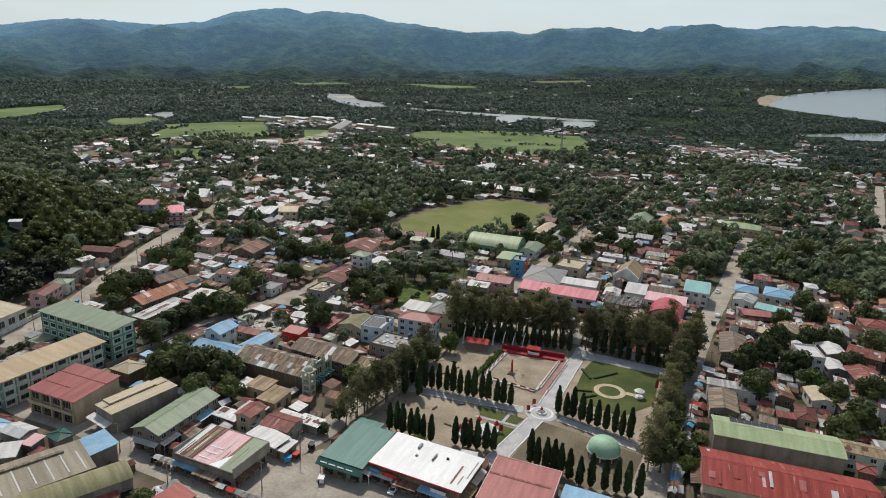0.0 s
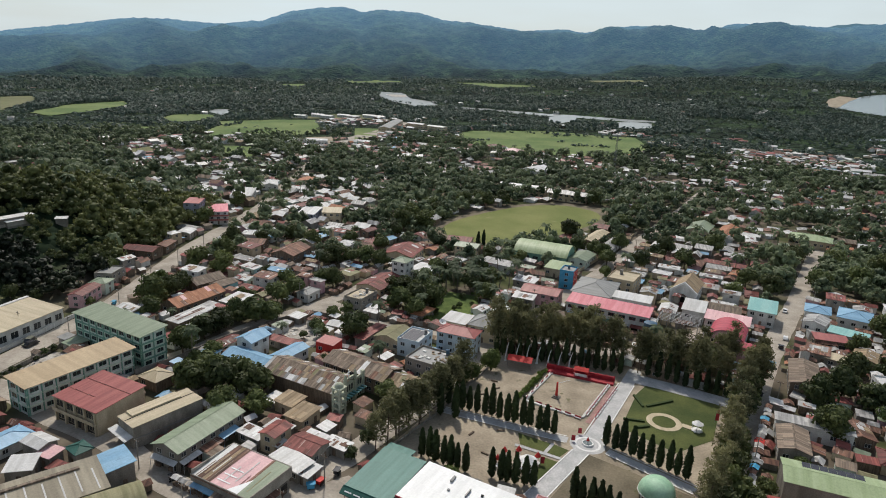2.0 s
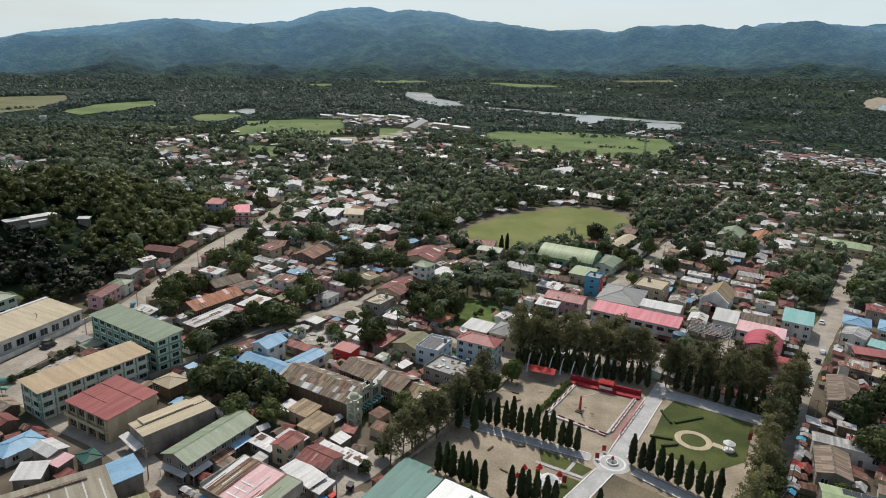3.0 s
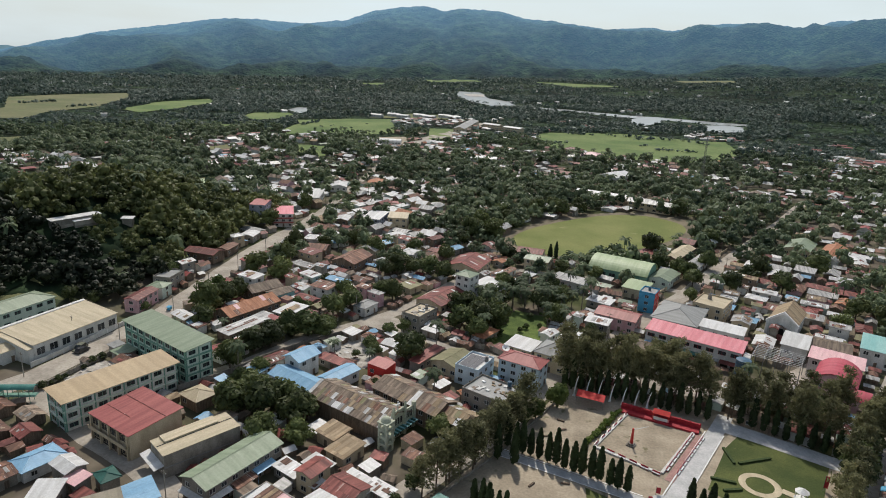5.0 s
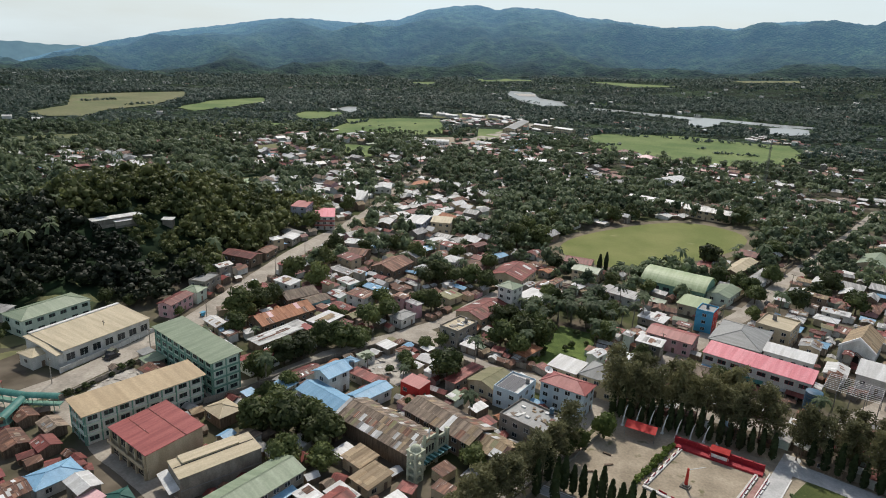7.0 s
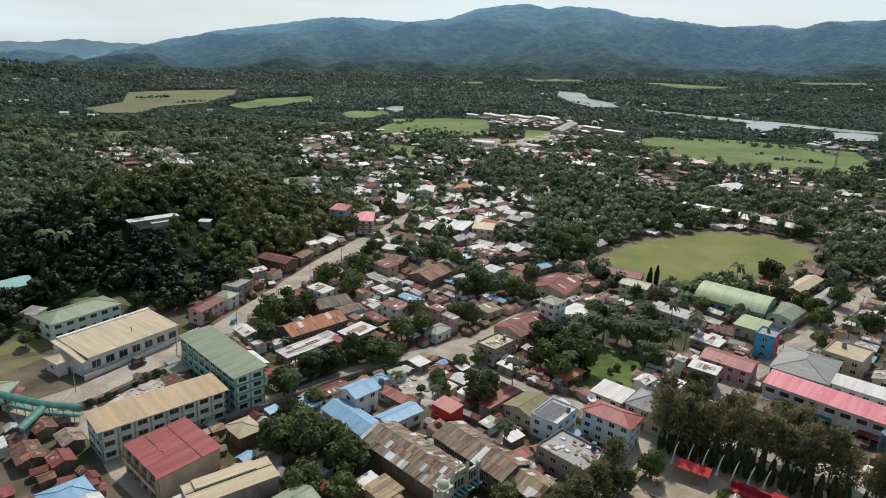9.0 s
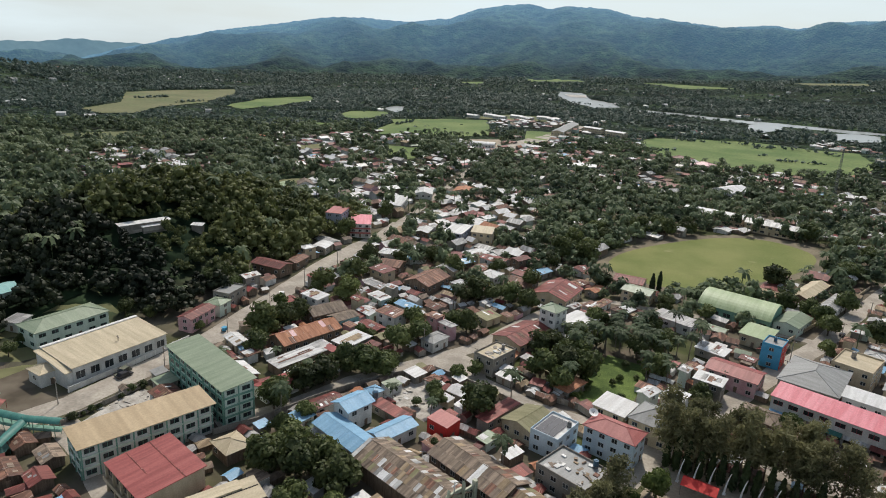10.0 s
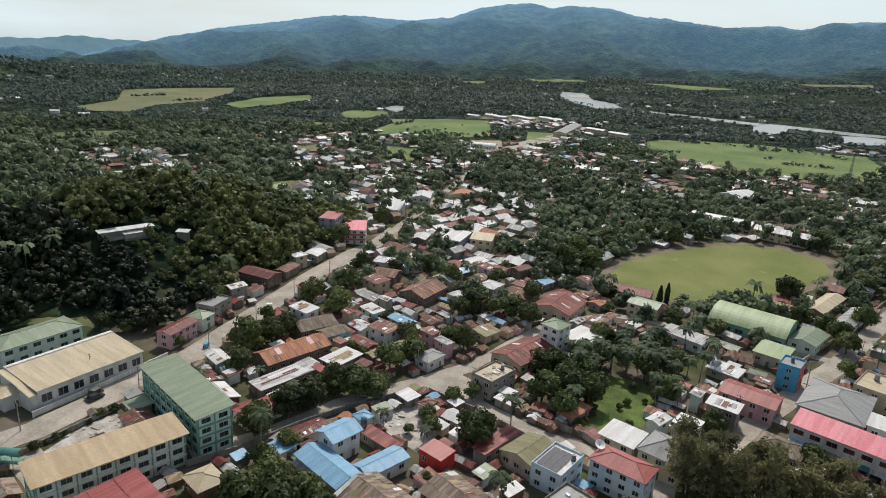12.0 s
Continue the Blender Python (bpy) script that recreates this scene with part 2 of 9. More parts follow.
M["steel"] = mat("weathered_steel", (0.16, 0.16, 0.16), (0.24, 0.235, 0.23), 0.5, 3, 0.5, 0.1, 0.1, 0.5)
M["bark"] = mat("bark", (0.1, 0.075, 0.055), (0.18, 0.14, 0.1), 1.0, 6, 0.95, 0.4, 0.2)
M["palmbark"] = mat("palm_bark", (0.17, 0.145, 0.12), (0.25, 0.22, 0.18), 1.0, 6, 0.95, 0.4, 0.2)
M["road"] = mat("concrete_road", (0.3, 0.265, 0.22), (0.42, 0.375, 0.315), 0.12, 1.2, 0.9, 0.1, 0, 0, None, ((0.25, 0.22, 0.18), -0.02), 0.18, False)
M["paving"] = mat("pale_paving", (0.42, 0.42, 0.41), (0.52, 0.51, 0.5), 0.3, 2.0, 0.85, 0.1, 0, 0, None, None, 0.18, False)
M["sand"] = mat("dry_court", (0.27, 0.225, 0.165), (0.4, 0.335, 0.25), 0.09, 1.4, 0.95, 0.15, 0, 0, None, ((0.15, 0.14, 0.075), 0.03), 0.2, False)
M["lawn"] = mat("lawn", (0.05, 0.07, 0.02), (0.1, 0.115, 0.035), 0.07, 2.5, 0.95, 0.3, 0, 0, None, ((0.19, 0.17, 0.08), -0.02), 0.25, False)
M["sports"] = mat("sports_grass", (0.14, 0.165, 0.045), (0.2, 0.21, 0.07), 0.03, 1.5, 0.95, 0.2, 0, 0, None, ((0.24, 0.23, 0.1), -0.01), 0.2, False)
M["paddy"] = mat("paddy_green", (0.095, 0.15, 0.042), (0.165, 0.21, 0.072), 0.012, 0.3, 0.95, 0.0, 0, 0, None, ((0.2, 0.2, 0.095), 0.02), 0.2, False)
M["drypaddy"] = mat("dry_paddy", (0.115, 0.13, 0.055), (0.17, 0.165, 0.08), 0.01, 0.2, 0.95, 0.0, 0, 0, None, ((0.13, 0.17, 0.06), 0.05), 0.2, False)
M["tealdark"] = mat("dark_teal_awning", (0.015, 0.075, 0.06), (0.025, 0.1, 0.08), 0.5, 3, 0.6, 0.05, 0, 0, None, None, 0.15)
M["redpaint"] = mat("red_paint", (0.3, 0.018, 0.03), (0.4, 0.03, 0.04), 0.6, 3, 0.6, 0.1, 0.1, 0, None, None, 0.15)
M["whitepaint"] = mat("white_paint", (0.7, 0.69, 0.67), (0.8, 0.79, 0.77), 0.6, 3, 0.6, 0.1, 0.05, 0, None, None, 0.1)
M["rubber"] = mat("rubber", (0.02, 0.02, 0.02), (0.035, 0.035, 0.035), 2, 6, 0.9, 0.1)
M["solar"] = mat("solar_cells", (0.03, 0.035, 0.05), (0.05, 0.055, 0.075), 1, 4, 0.55, 0.0)
M["leaf"] = leaf_mat("broad_leaves", (0.03, 0.048, 0.017), (0.15, 0.172, 0.058), 0.4)
M["grovel"] = leaf_mat("hill_leaves", (0.024, 0.042, 0.024), (0.2, 0.238, 0.128), 0.4, 0.32)
M["leaflight"] = leaf_mat("light_leaves", (0.04, 0.07, 0.018), (0.12, 0.15, 0.04))
M["hedgelight"] = leaf_mat("bright_hedge_leaves", (0.08, 0.12, 0.025), (0.2, 0.26, 0.06))
M["palmleaf"] = leaf_mat("palm_fronds", (0.045, 0.072, 0.036), (0.14, 0.17, 0.085))
M["cypress"] = leaf_mat("cypress_leaves", (0.02, 0.035, 0.012), (0.05, 0.07, 0.022))
M["needle"] = leaf_mat("casuarina_needles", (0.072, 0.078, 0.04), (0.27, 0.255, 0.125), 0.25, 0.45)
M["brightwhite"] = mat("bright_white_roof", (0.72, 0.72, 0.71), (0.8, 0.8, 0.79), 0.2, 2.0, 0.45, 0.05, 0.0, 0, S, ((0.5, 0.46, 0.42), -0.05), 0.06)
M["weeds"] = mat("rank_weeds", (0.06, 0.095, 0.022), (0.13, 0.18, 0.045), 0.12, 1.8, 0.95, 0.5, 0, 0, None, ((0.17, 0.19, 0.06), 0.0), 0.35, False)
# distance haze put into the leaf colour as a bluer, paler green
M["wood"] = leaf_mat("haze_tinted_leaves", (0.043, 0.072, 0.061), (0.118, 0.155, 0.125), 0.25, 0.35)
M["tankblue"] = mat("dark_blue_tank", (0.04, 0.1, 0.16), (0.06, 0.13, 0.2), 0.5, 3, 0.4, 0.0, 0, 0, None, None, 0.1)
M["crimson"] = mat("crimson_roof", (0.36, 0.045, 0.07), (0.45, 0.075, 0.1), 0.3, 2.0, 0.5, 0.05, 0.05, 0, S, None, 0.13)
M["w_aqua"] = mat("aqua_wall", (0.2, 0.4, 0.42), (0.27, 0.47, 0.48), 0.35, 3, 0.8, 0.1, 0.05, 0, None, None, 0.12)
M["rosepave"] = mat("rose_paving", (0.3, 0.17, 0.15), (0.4, 0.25, 0.22), 0.5, 3, 0.9, 0.1, 0, 0, None, None, 0.2, False)
M["rubble"] = mat("pale_rubble", (0.32, 0.29, 0.25), (0.5, 0.47, 0.42), 0.25, 1.5, 0.95, 0.3, 0, 0, None, None, 0.25, False)
M["w_violet"] = mat("violet_grey_wall", (0.27, 0.28, 0.34), (0.36, 0.37, 0.43), 0.35, 3, 0.85, 0.1, 0.05, 0, (1, 1, 0.4), ((0.3, 0.3, 0.3), -0.02), 0.12)
M["dun"] = mat("dun_roof", (0.24, 0.21, 0.155), (0.34, 0.3, 0.225), 0.3, 2.0, 0.7, 0.05, 0.05, 0, S, ((0.2, 0.17, 0.13), 0.0), 0.13)
M["darkearth"] = mat("dark_earth_court", (0.13, 0.11, 0.075), (0.21, 0.175, 0.12), 0.08, 1.6, 0.95, 0.15, 0, 0, None, ((0.1, 0.1, 0.05), 0.02), 0.2, False)
# leaves of the near slope, darkened to stand for the hill's shade
M["leafshaded"] = leaf_mat("shaded_hill_leaves", (0.008, 0.015, 0.008), (0.042, 0.053, 0.023), 0.35, 0.12)
# yellower leaves of the upper hill, brightened further to stand for sunlight
M["hillsunlit"] = leaf_mat("sunlit_yellow_green_leaves", (0.045, 0.068, 0.022), (0.28, 0.3, 0.11), 0.45, 0.35)


# ---- ground ----
# far plain and ridge: (azimuth in degrees, height of the plain's end in metres), (azimuth, rise of the crest in degrees)
FOOT = ((-70, -20), (-48, -20), (-35, -12), (-20, 6), (0, 52), (17, 100), (31, 112), (60, 112))
CREST = ((-70, -2.6), (-52, -2.4), (-49, -1.6), (-47.5, -1.1), (-44.5, -0.4), (-40, 0.75), (-36, 1.45), (-32, 2.2), (-28.5, 2.4), (-25, 2.3),
         (-21.5, 2.7), (-19.4, 3.5), (-17, 3.98), (-15, 4.15), (-13.5, 3.8), (-11.9, 4.12), (-8.7, 4.0), (-6.4, 3.5), (-3.4, 3.28), (0.2, 2.92),
         (2.8, 3.18), (5.3, 3.02), (7.8, 3.6), (10.8, 3.7), (14.5, 3.38), (16.5, 4.05), (19, 4.0), (23.9, 3.8), (26.5, 4.1), (31, 3.8), (60, 3.5))


def smooth(t):
    t = np.clip(t, 0, 1)
    return t * t * (3 - 2 * t)


def ground_z(x, y):
    """The land's height: flat town, a wooded hill beside it, a plain that tilts, then the mountains."""
    x, y = np.asarray(x, float), np.asarray(y, float)
    r, az = np.hypot(x, y - 20) + 1e-6, np.degrees(np.arctan2(x, y - 20))
    foot = np.interp(az, [a for a, _ in FOOT], [b for _, b in FOOT]) * ((az > -110) & (az < 110))
    crest = 105 + 4300 * np.tan(np.radians(np.interp(az, [a for a, _ in CREST], [b for _, b in CREST])))
    z = foot * smooth((r - 900) / 1900)
    z = z + (crest - foot) * smooth((r - 2750) / 1600) * (np.abs(az) < 100)
    z = z + 30 * np.exp(-((x + 262) / 52) ** 2 - ((y - 312) / 90) ** 2)
    z = z + 55 * np.exp(-((x + 1650) / 330) ** 2 - ((y - 950) / 420) ** 2)
    return z


def gz(x, y):
    return float(ground_z(x, y))


def mesh_from(name, verts, faces, material, smooth_shade=False):
    me = bpy.data.meshes.new(name)
    me.from_pydata([tuple(v) for v in verts], [], [tuple(f) for f in faces])
    me.materials.append(material)
    if smooth_shade:
        me.polygons.foreach_set("use_smooth", [True] * len(me.polygons))
    me.update()
    return me


def ground_material(name, distant, haze_glow=(0.2, 0.42, 0.66, 1)):
    """Bare soil and grass in the town, forest floor and wooded slopes further out, by the mask 'woodland'."""
    m = bpy.data.materials.new(name)
    m.use_nodes = True
    nt = m.node_tree
    link = nt.links.new
    p = nt.nodes["Principled BSDF"]
    pos = nt.nodes.new("ShaderNodeNewGeometry").outputs["Position"]

    def tex(kind, scale, detail=6):
        n = nt.nodes.new(kind)
        n.inputs["Scale"].default_value = scale
        if kind == "ShaderNodeTexNoise":
            n.inputs["Detail"].default_value = detail
        link(pos, n.inputs["Vector"])
        return n

    def ramp(src, a, b, ca, cb):
        r = nt.nodes.new("ShaderNodeValToRGB")
        r.color_ramp.elements[0].position, r.color_ramp.elements[1].position = a, b
        r.color_ramp.elements[0].color, r.color_ramp.elements[1].color = (*ca, 1), (*cb, 1)
        link(src, r.inputs["Fac"])
        return r.outputs["Color"]

    def mix(f, a, b, blend="MIX"):
        x = nt.nodes.new("ShaderNodeMix")
        x.data_type, x.blend_type = "RGBA", blend
        if isinstance(f, float):
            x.inputs["Factor"].default_value = f
        else:
            link(f, x.inputs["Factor"])
        link(a, x.inputs["A"])
        link(b, x.inputs["B"])
        return x.outputs["Result"]

    soil = ramp(tex("ShaderNodeTexNoise", 0.08).outputs["Fac"], 0.35, 0.65, (0.085, 0.07, 0.052), (0.19, 0.16, 0.122))
    grass = ramp(tex("ShaderNodeTexNoise", 0.15).outputs["Fac"], 0.35, 0.65, (0.045, 0.055, 0.022), (0.085, 0.095, 0.038))
    town = mix(ramp(tex("ShaderNodeTexNoise", 0.03).outputs["Fac"], 0.46, 0.62, (0, 0, 0), (1, 1, 1)), soil, grass)
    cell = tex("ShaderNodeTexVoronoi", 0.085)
    # crown cells darken outwards: understory shade put into the colour
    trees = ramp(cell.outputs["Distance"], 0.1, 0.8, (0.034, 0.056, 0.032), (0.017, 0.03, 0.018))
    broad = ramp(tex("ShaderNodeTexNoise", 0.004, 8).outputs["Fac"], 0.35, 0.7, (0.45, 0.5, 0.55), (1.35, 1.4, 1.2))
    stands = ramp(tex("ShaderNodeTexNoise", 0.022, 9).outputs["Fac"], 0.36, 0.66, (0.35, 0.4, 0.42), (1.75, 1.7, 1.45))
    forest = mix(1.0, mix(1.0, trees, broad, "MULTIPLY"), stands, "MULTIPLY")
    clear = ramp(tex("ShaderNodeTexNoise", 0.0065, 9).outputs["Fac"], 0.6, 0.73, (0, 0, 0), (0.7, 0.7, 0.7))
    meadow = ramp(tex("ShaderNodeTexNoise", 0.05).outputs["Fac"], 0.3, 0.7, (0.06, 0.095, 0.045), (0.1, 0.135, 0.065))
    forest = mix(clear, forest, meadow)
    at = nt.nodes.new("ShaderNodeAttribute")
    at.attribute_name = "woodland"
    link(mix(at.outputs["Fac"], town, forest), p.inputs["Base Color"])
    p.inputs["Roughness"].default_value = 0.95
    p.inputs["Specular IOR Level"].default_value = 0.1
    b = nt.nodes.new("ShaderNodeBump")
    b.inputs["Strength"].default_value, b.inputs["Distance"].default_value = 1.0, 9.0
    mul = nt.nodes.new("ShaderNodeMath")
    mul.operation = "MULTIPLY"
    inv = nt.nodes.new("ShaderNodeMath")
    inv.operation = "SUBTRACT"
    inv.inputs[0].default_value = 1.0
    link(cell.outputs["Distance"], inv.inputs[1])
    link(inv.outputs[0], mul.inputs[0])
    link(at.outputs["Fac"], mul.inputs[1])
    link(mul.outputs[0], b.inputs["Height"])
    link(b.outputs[0], p.inputs["Normal"])
    if distant:   # kilometres of haze painted as bluish emission
        p.inputs["Emission Color"].default_value = haze_glow
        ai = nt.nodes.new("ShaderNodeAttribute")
        ai.attribute_name = "haze_glow"
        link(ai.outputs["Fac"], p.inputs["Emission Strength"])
    return m


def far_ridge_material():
    m = mat("hazy_far_ridge", (0.05, 0.075, 0.07), (0.07, 0.1, 0.085), 0.004, 0.02, 0.95, 0.0, local=False)
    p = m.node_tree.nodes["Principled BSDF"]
    # haze painted on: the ridge itself glows pale blue
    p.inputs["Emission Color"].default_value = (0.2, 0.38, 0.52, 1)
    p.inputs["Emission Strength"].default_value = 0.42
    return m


def build_ground():
    azs = np.concatenate([np.arange(-180, -66, 6.0), np.arange(-66, 50, 0.6), np.arange(50, 180.0, 6.0), [180.0]])
    rs = np.concatenate([[0.0], np.arange(30, 900, 14.0), np.arange(900, 2760, 30.0)])
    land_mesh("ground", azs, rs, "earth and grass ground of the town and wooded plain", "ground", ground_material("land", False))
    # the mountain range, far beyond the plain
    # paler ridges behind its low end and beyond the bay, their haze a glow
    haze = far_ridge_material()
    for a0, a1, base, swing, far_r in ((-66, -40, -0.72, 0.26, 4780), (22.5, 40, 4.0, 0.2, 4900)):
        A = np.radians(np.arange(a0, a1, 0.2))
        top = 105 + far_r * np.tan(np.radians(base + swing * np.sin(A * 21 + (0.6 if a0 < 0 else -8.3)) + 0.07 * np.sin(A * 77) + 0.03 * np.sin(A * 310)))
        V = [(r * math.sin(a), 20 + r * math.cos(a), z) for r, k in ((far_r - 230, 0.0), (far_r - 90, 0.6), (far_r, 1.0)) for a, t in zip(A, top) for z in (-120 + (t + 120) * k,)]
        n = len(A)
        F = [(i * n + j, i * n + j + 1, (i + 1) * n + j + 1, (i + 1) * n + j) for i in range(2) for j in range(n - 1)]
        tagged(new("backdrop_far_ridge", mesh_from("backdrop_far_ridge", V, F, haze, True)), "far ridge behind the mountains, pale blue from painted haze", "mountains", kind="structure")
    land_mesh("backdrop_mountains", np.arange(-75, 60, 0.2), np.arange(2700, 4720, 18.0), "hazy wooded mountain range with spurs and gullies", "mountains", ground_material("hazy_mountain_forest", True))


def land_mesh(name, azs, rs, label, category, material):
    A, R = np.meshgrid(np.radians(azs), rs)
    X, Y = R * np.sin(A), 20 + R * np.cos(A)
    Z = ground_z(X, Y)
    rise = smooth((R - 2700) / 600) * (1 - 0.93 * smooth((R - 3850) / 420))
    N = np.zeros_like(Z)
    for i, j in np.argwhere((R > 2700) & (R < 4500)):
        # spurs run down towards the plain, so the relief is drawn out away from the town
        v = Vector((A[i, j] * 7.5, R[i, j] / 900, 3.1))
        w = Vector((X[i, j] / 240, Y[i, j] / 240, 7.7))
        n = (1 - abs(noise.noise(v)) * 2.0) + 0.45 * (1 - abs(noise.noise(v * 2.3)) * 2) + 0.5 * noise.noise(w) + 0.22 * noise.noise(w * 2.7)
        low = 0.55 + 0.75 * noise.noise((A[i, j] * 9, 0.3, 5.0)) + 0.3 * noise.noise((A[i, j] * 31, 0.9, 5.0))
        mid_ = 0.6 + 0.9 * noise.noise((A[i, j] * 6, 4.3, 9.0)) + 0.3 * noise.noise((A[i, j] * 22, 1.9, 9.0))
        N[i, j] = rise[i, j] * (n - 0.6) * 42 + 46 * max(0.0, low) * math.exp(-((R[i, j] - 3010 - 120 * noise.noise((A[i, j] * 13, 2.2, 1.0))) / 95) ** 2) + 62 * max(0.0, mid_) * math.exp(-((R[i, j] - 3620) / 150) ** 2)
        N[i, j] += (7 * noise.noise(w * 5.5) + 5 * noise.noise(w * 11)) * smooth((R[i, j] - 2720) / 200)
    Z = Z + N
    Z = Z - 300 * smooth((R - 4450) / 250)
    na, nr = len(azs), len(rs)
    faces = []
    for i in range(nr - 1):
        a = i * na
        for j in range(na - 1):
            faces.append((a + j, a + na + j, a + na + j + 1, a + j + 1) if i or rs[0] > 0 else (j, na + j, na + j + 1))
    me = mesh_from(name, np.stack([X, Y, Z], -1).reshape(-1, 3), faces, material, True)
    wood = np.maximum(smooth((R - 480) / 500), smooth((-X - 185) / 25) * (Y > 190) * (R < 600)).reshape(-1)
    att = me.attributes.new("woodland", "FLOAT", "POINT")
    att.data.foreach_set("value", wood.astype(np.float32))
    # strength of the painted haze, growing with distance
    att = me.attributes.new("haze_glow", "FLOAT", "POINT")
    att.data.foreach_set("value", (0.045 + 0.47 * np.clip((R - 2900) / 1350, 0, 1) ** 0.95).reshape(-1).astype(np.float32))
    return tagged(new(name, me), label, category, kind="structure")


build_ground()


def rot2(x, y, a):
    c, s = math.cos(radians(a)), math.sin(radians(a))
    return x * c - y * s, x * s + y * c


FOOTPRINTS = []   # x, y, half width, half depth, cos, sin
ROADS = []        # x0, y0, x1, y1, half width
AREAS = []        # polygons kept free


def claim(x, y, w, d, rot):
    FOOTPRINTS.append((x, y, w / 2, d / 2, math.cos(radians(rot)), math.sin(radians(rot))))


def inside(poly, x, y):
    hit = False
    for (x0, y0), (x1, y1) in zip(poly, poly[1:] + poly[:1]):
        if (y0 > y) != (y1 > y) and x < (x1 - x0) * (y - y0) / (y1 - y0) + x0:
            hit = not hit
    return hit


def free(x, y, radius):
    for fx, fy, hw, hd, c, s in FOOTPRINTS:
        dx, dy = x - fx, y - fy
        if abs(dx) + abs(dy) < 80 and abs(dx * c + dy * s) < hw + radius and abs(dy * c - dx * s) < hd + radius:
            return False
    for x0, y0, x1, y1, hw in ROADS:
        ux, uy = x1 - x0, y1 - y0
        k = max(0.0, min(1.0, ((x - x0) * ux + (y - y0) * uy) / (ux * ux + uy * uy)))
        if math.hypot(x - x0 - k * ux, y - y0 - k * uy) < hw + radius:
            return False
    return not any(inside(a, x, y) for a in AREAS)


def sheet(name, corners, material, label, category, lift=0.06, step=12.0, keep=True, kind="structure"):
    """A patch of ground with the given outline, laid on the land."""
    if keep:
        AREAS.append([tuple(c) for c in corners])
    if step and step >= 40:   # field and water edges are never straight
        rough = []
        for (x0, y0), (x1, y1) in zip(corners, list(corners[1:]) + [corners[0]]):
            n = max(1, int(math.hypot(x1 - x0, y1 - y0) / 22))
            for k in range(n):
                x, y = x0 + (x1 - x0) * k / n, y0 + (y1 - y0) * k / n
                o = 7 * noise.noise((x / 30, y / 30, 2.2))
                rough.append((x + o, y + 7 * noise.noise((x / 30, y / 30, 8.2))))
        corners = rough
    bm = bmesh.new()
    vs = [bm.verts.new((x, y, 0)) for x, y in corners]
    bm.faces.new(vs)
    if step:
        span = max(max(c[0] for c in corners) - min(c[0] for c in corners), max(c[1] for c in corners) - min(c[1] for c in corners))
        for axis, i in (((1, 0, 0), 0), ((0, 1, 0), 1)):
            lo, hi = min(c[i] for c in corners), max(c[i] for c in corners)
            k = lo + step
            while k < hi:
                co = [0, 0, 0]
                co[i] = k
                bmesh.ops.bisect_plane(bm, geom=bm.verts[:] + bm.edges[:] + bm.faces[:], plane_co=co, plane_no=axis)
                k += step
    for v in bm.verts:
        v.co.z = gz(v.co.x, v.co.y) + lift
    me = bpy.data.meshes.new(name)
    bm.normal_update()
    for f in bm.faces:
        if f.normal.z < 0:
            f.normal_flip()
    bm.to_mesh(me)
    bm.free()
    me.materials.append(material)
    return tagged(new(name, me), label, category, kind=kind)


STRIPS = []


def road(points, width, label, material=None, lift=0.05, name="road", category="road", ragged=0.25, keep=True):
    """A strip along a line of points, with slightly uneven edges."""
    STRIPS.append(name)
    lift += 0.004 * len(STRIPS)   # each road a hair above the last, where they cross
    if keep:
        for a, b in zip(points, points[1:]):
            ROADS.append((*a, *b, width / 2))
    line = []
    for a, b in zip(points, points[1:]):
        n = max(1, int(math.hypot(b[0] - a[0], b[1] - a[1]) / 5))
        line += [(a[0] + (b[0] - a[0]) * k / n, a[1] + (b[1] - a[1]) * k / n) for k in range(n)]
    line.append(points[-1])
    verts, faces = [], []
    for i, (x, y) in enumerate(line):
        a, b = line[max(0, i - 2)], line[min(len(line) - 1, i + 2)]
        dx, dy = b[0] - a[0], b[1] - a[1]
        l = math.hypot(dx, dy)
        nx, ny = -dy / l, dx / l
        h0, h1 = (width / 2 + random.uniform(-ragged, ragged) for _ in range(2))
        for px, py in ((x + nx * h0, y + ny * h0), (x - nx * h1, y - ny * h1)):
            verts.append((px, py, gz(px, py) + lift))
        if i:
            k = 2 * i
            faces.append((k - 2, k - 1, k + 1, k))
    me = mesh_from(name, verts, faces, material or M["road"])
    return tagged(new(name, me), label, category, kind="structure")


# ---- building kit ----
def empty(name, x, y, rot=0.0, z=None):
    ob = new(name)
    ob.matrix_basis = pose(x, y, gz(x, y) if z is None else z, 0, 0, rot)
    ob.empty_display_size = 0.5
    return ob


def put(name, me, parent, m=None, label=""):
    ob = new(name, me)
    ob.parent = parent
    if m is not None:
        ob.matrix_basis = m
    if label:
        ob["label"] = label
    return ob


def part(name, bm, material, parent, label="", m=None, soft=False):
    me = bpy.data.meshes.new(name)
    bmesh.ops.recalc_face_normals(bm, faces=bm.faces)
    bm.to_mesh(me)
    bm.free()
    for k in (material if isinstance(material, (list, tuple)) else [material]):
        me.materials.append(k)
    if soft:
        me.polygons.foreach_set("use_smooth", [True] * len(me.polygons))
    return put(name, me, parent, m, label)


def box(bm, x0, y0, z0, x1, y1, z1, mi=0):
    v = [bm.verts.new((x, y, z)) for z in (z0, z1) for x, y in ((x0, y0), (x1, y0), (x1, y1), (x0, y1))]
    for f in ((3, 2, 1, 0), (4, 5, 6, 7), (0, 1, 5, 4), (1, 2, 6, 5), (2, 3, 7, 6), (3, 0, 4, 7)):
        bm.faces.new([v[i] for i in f]).material_index = mi
    return bm


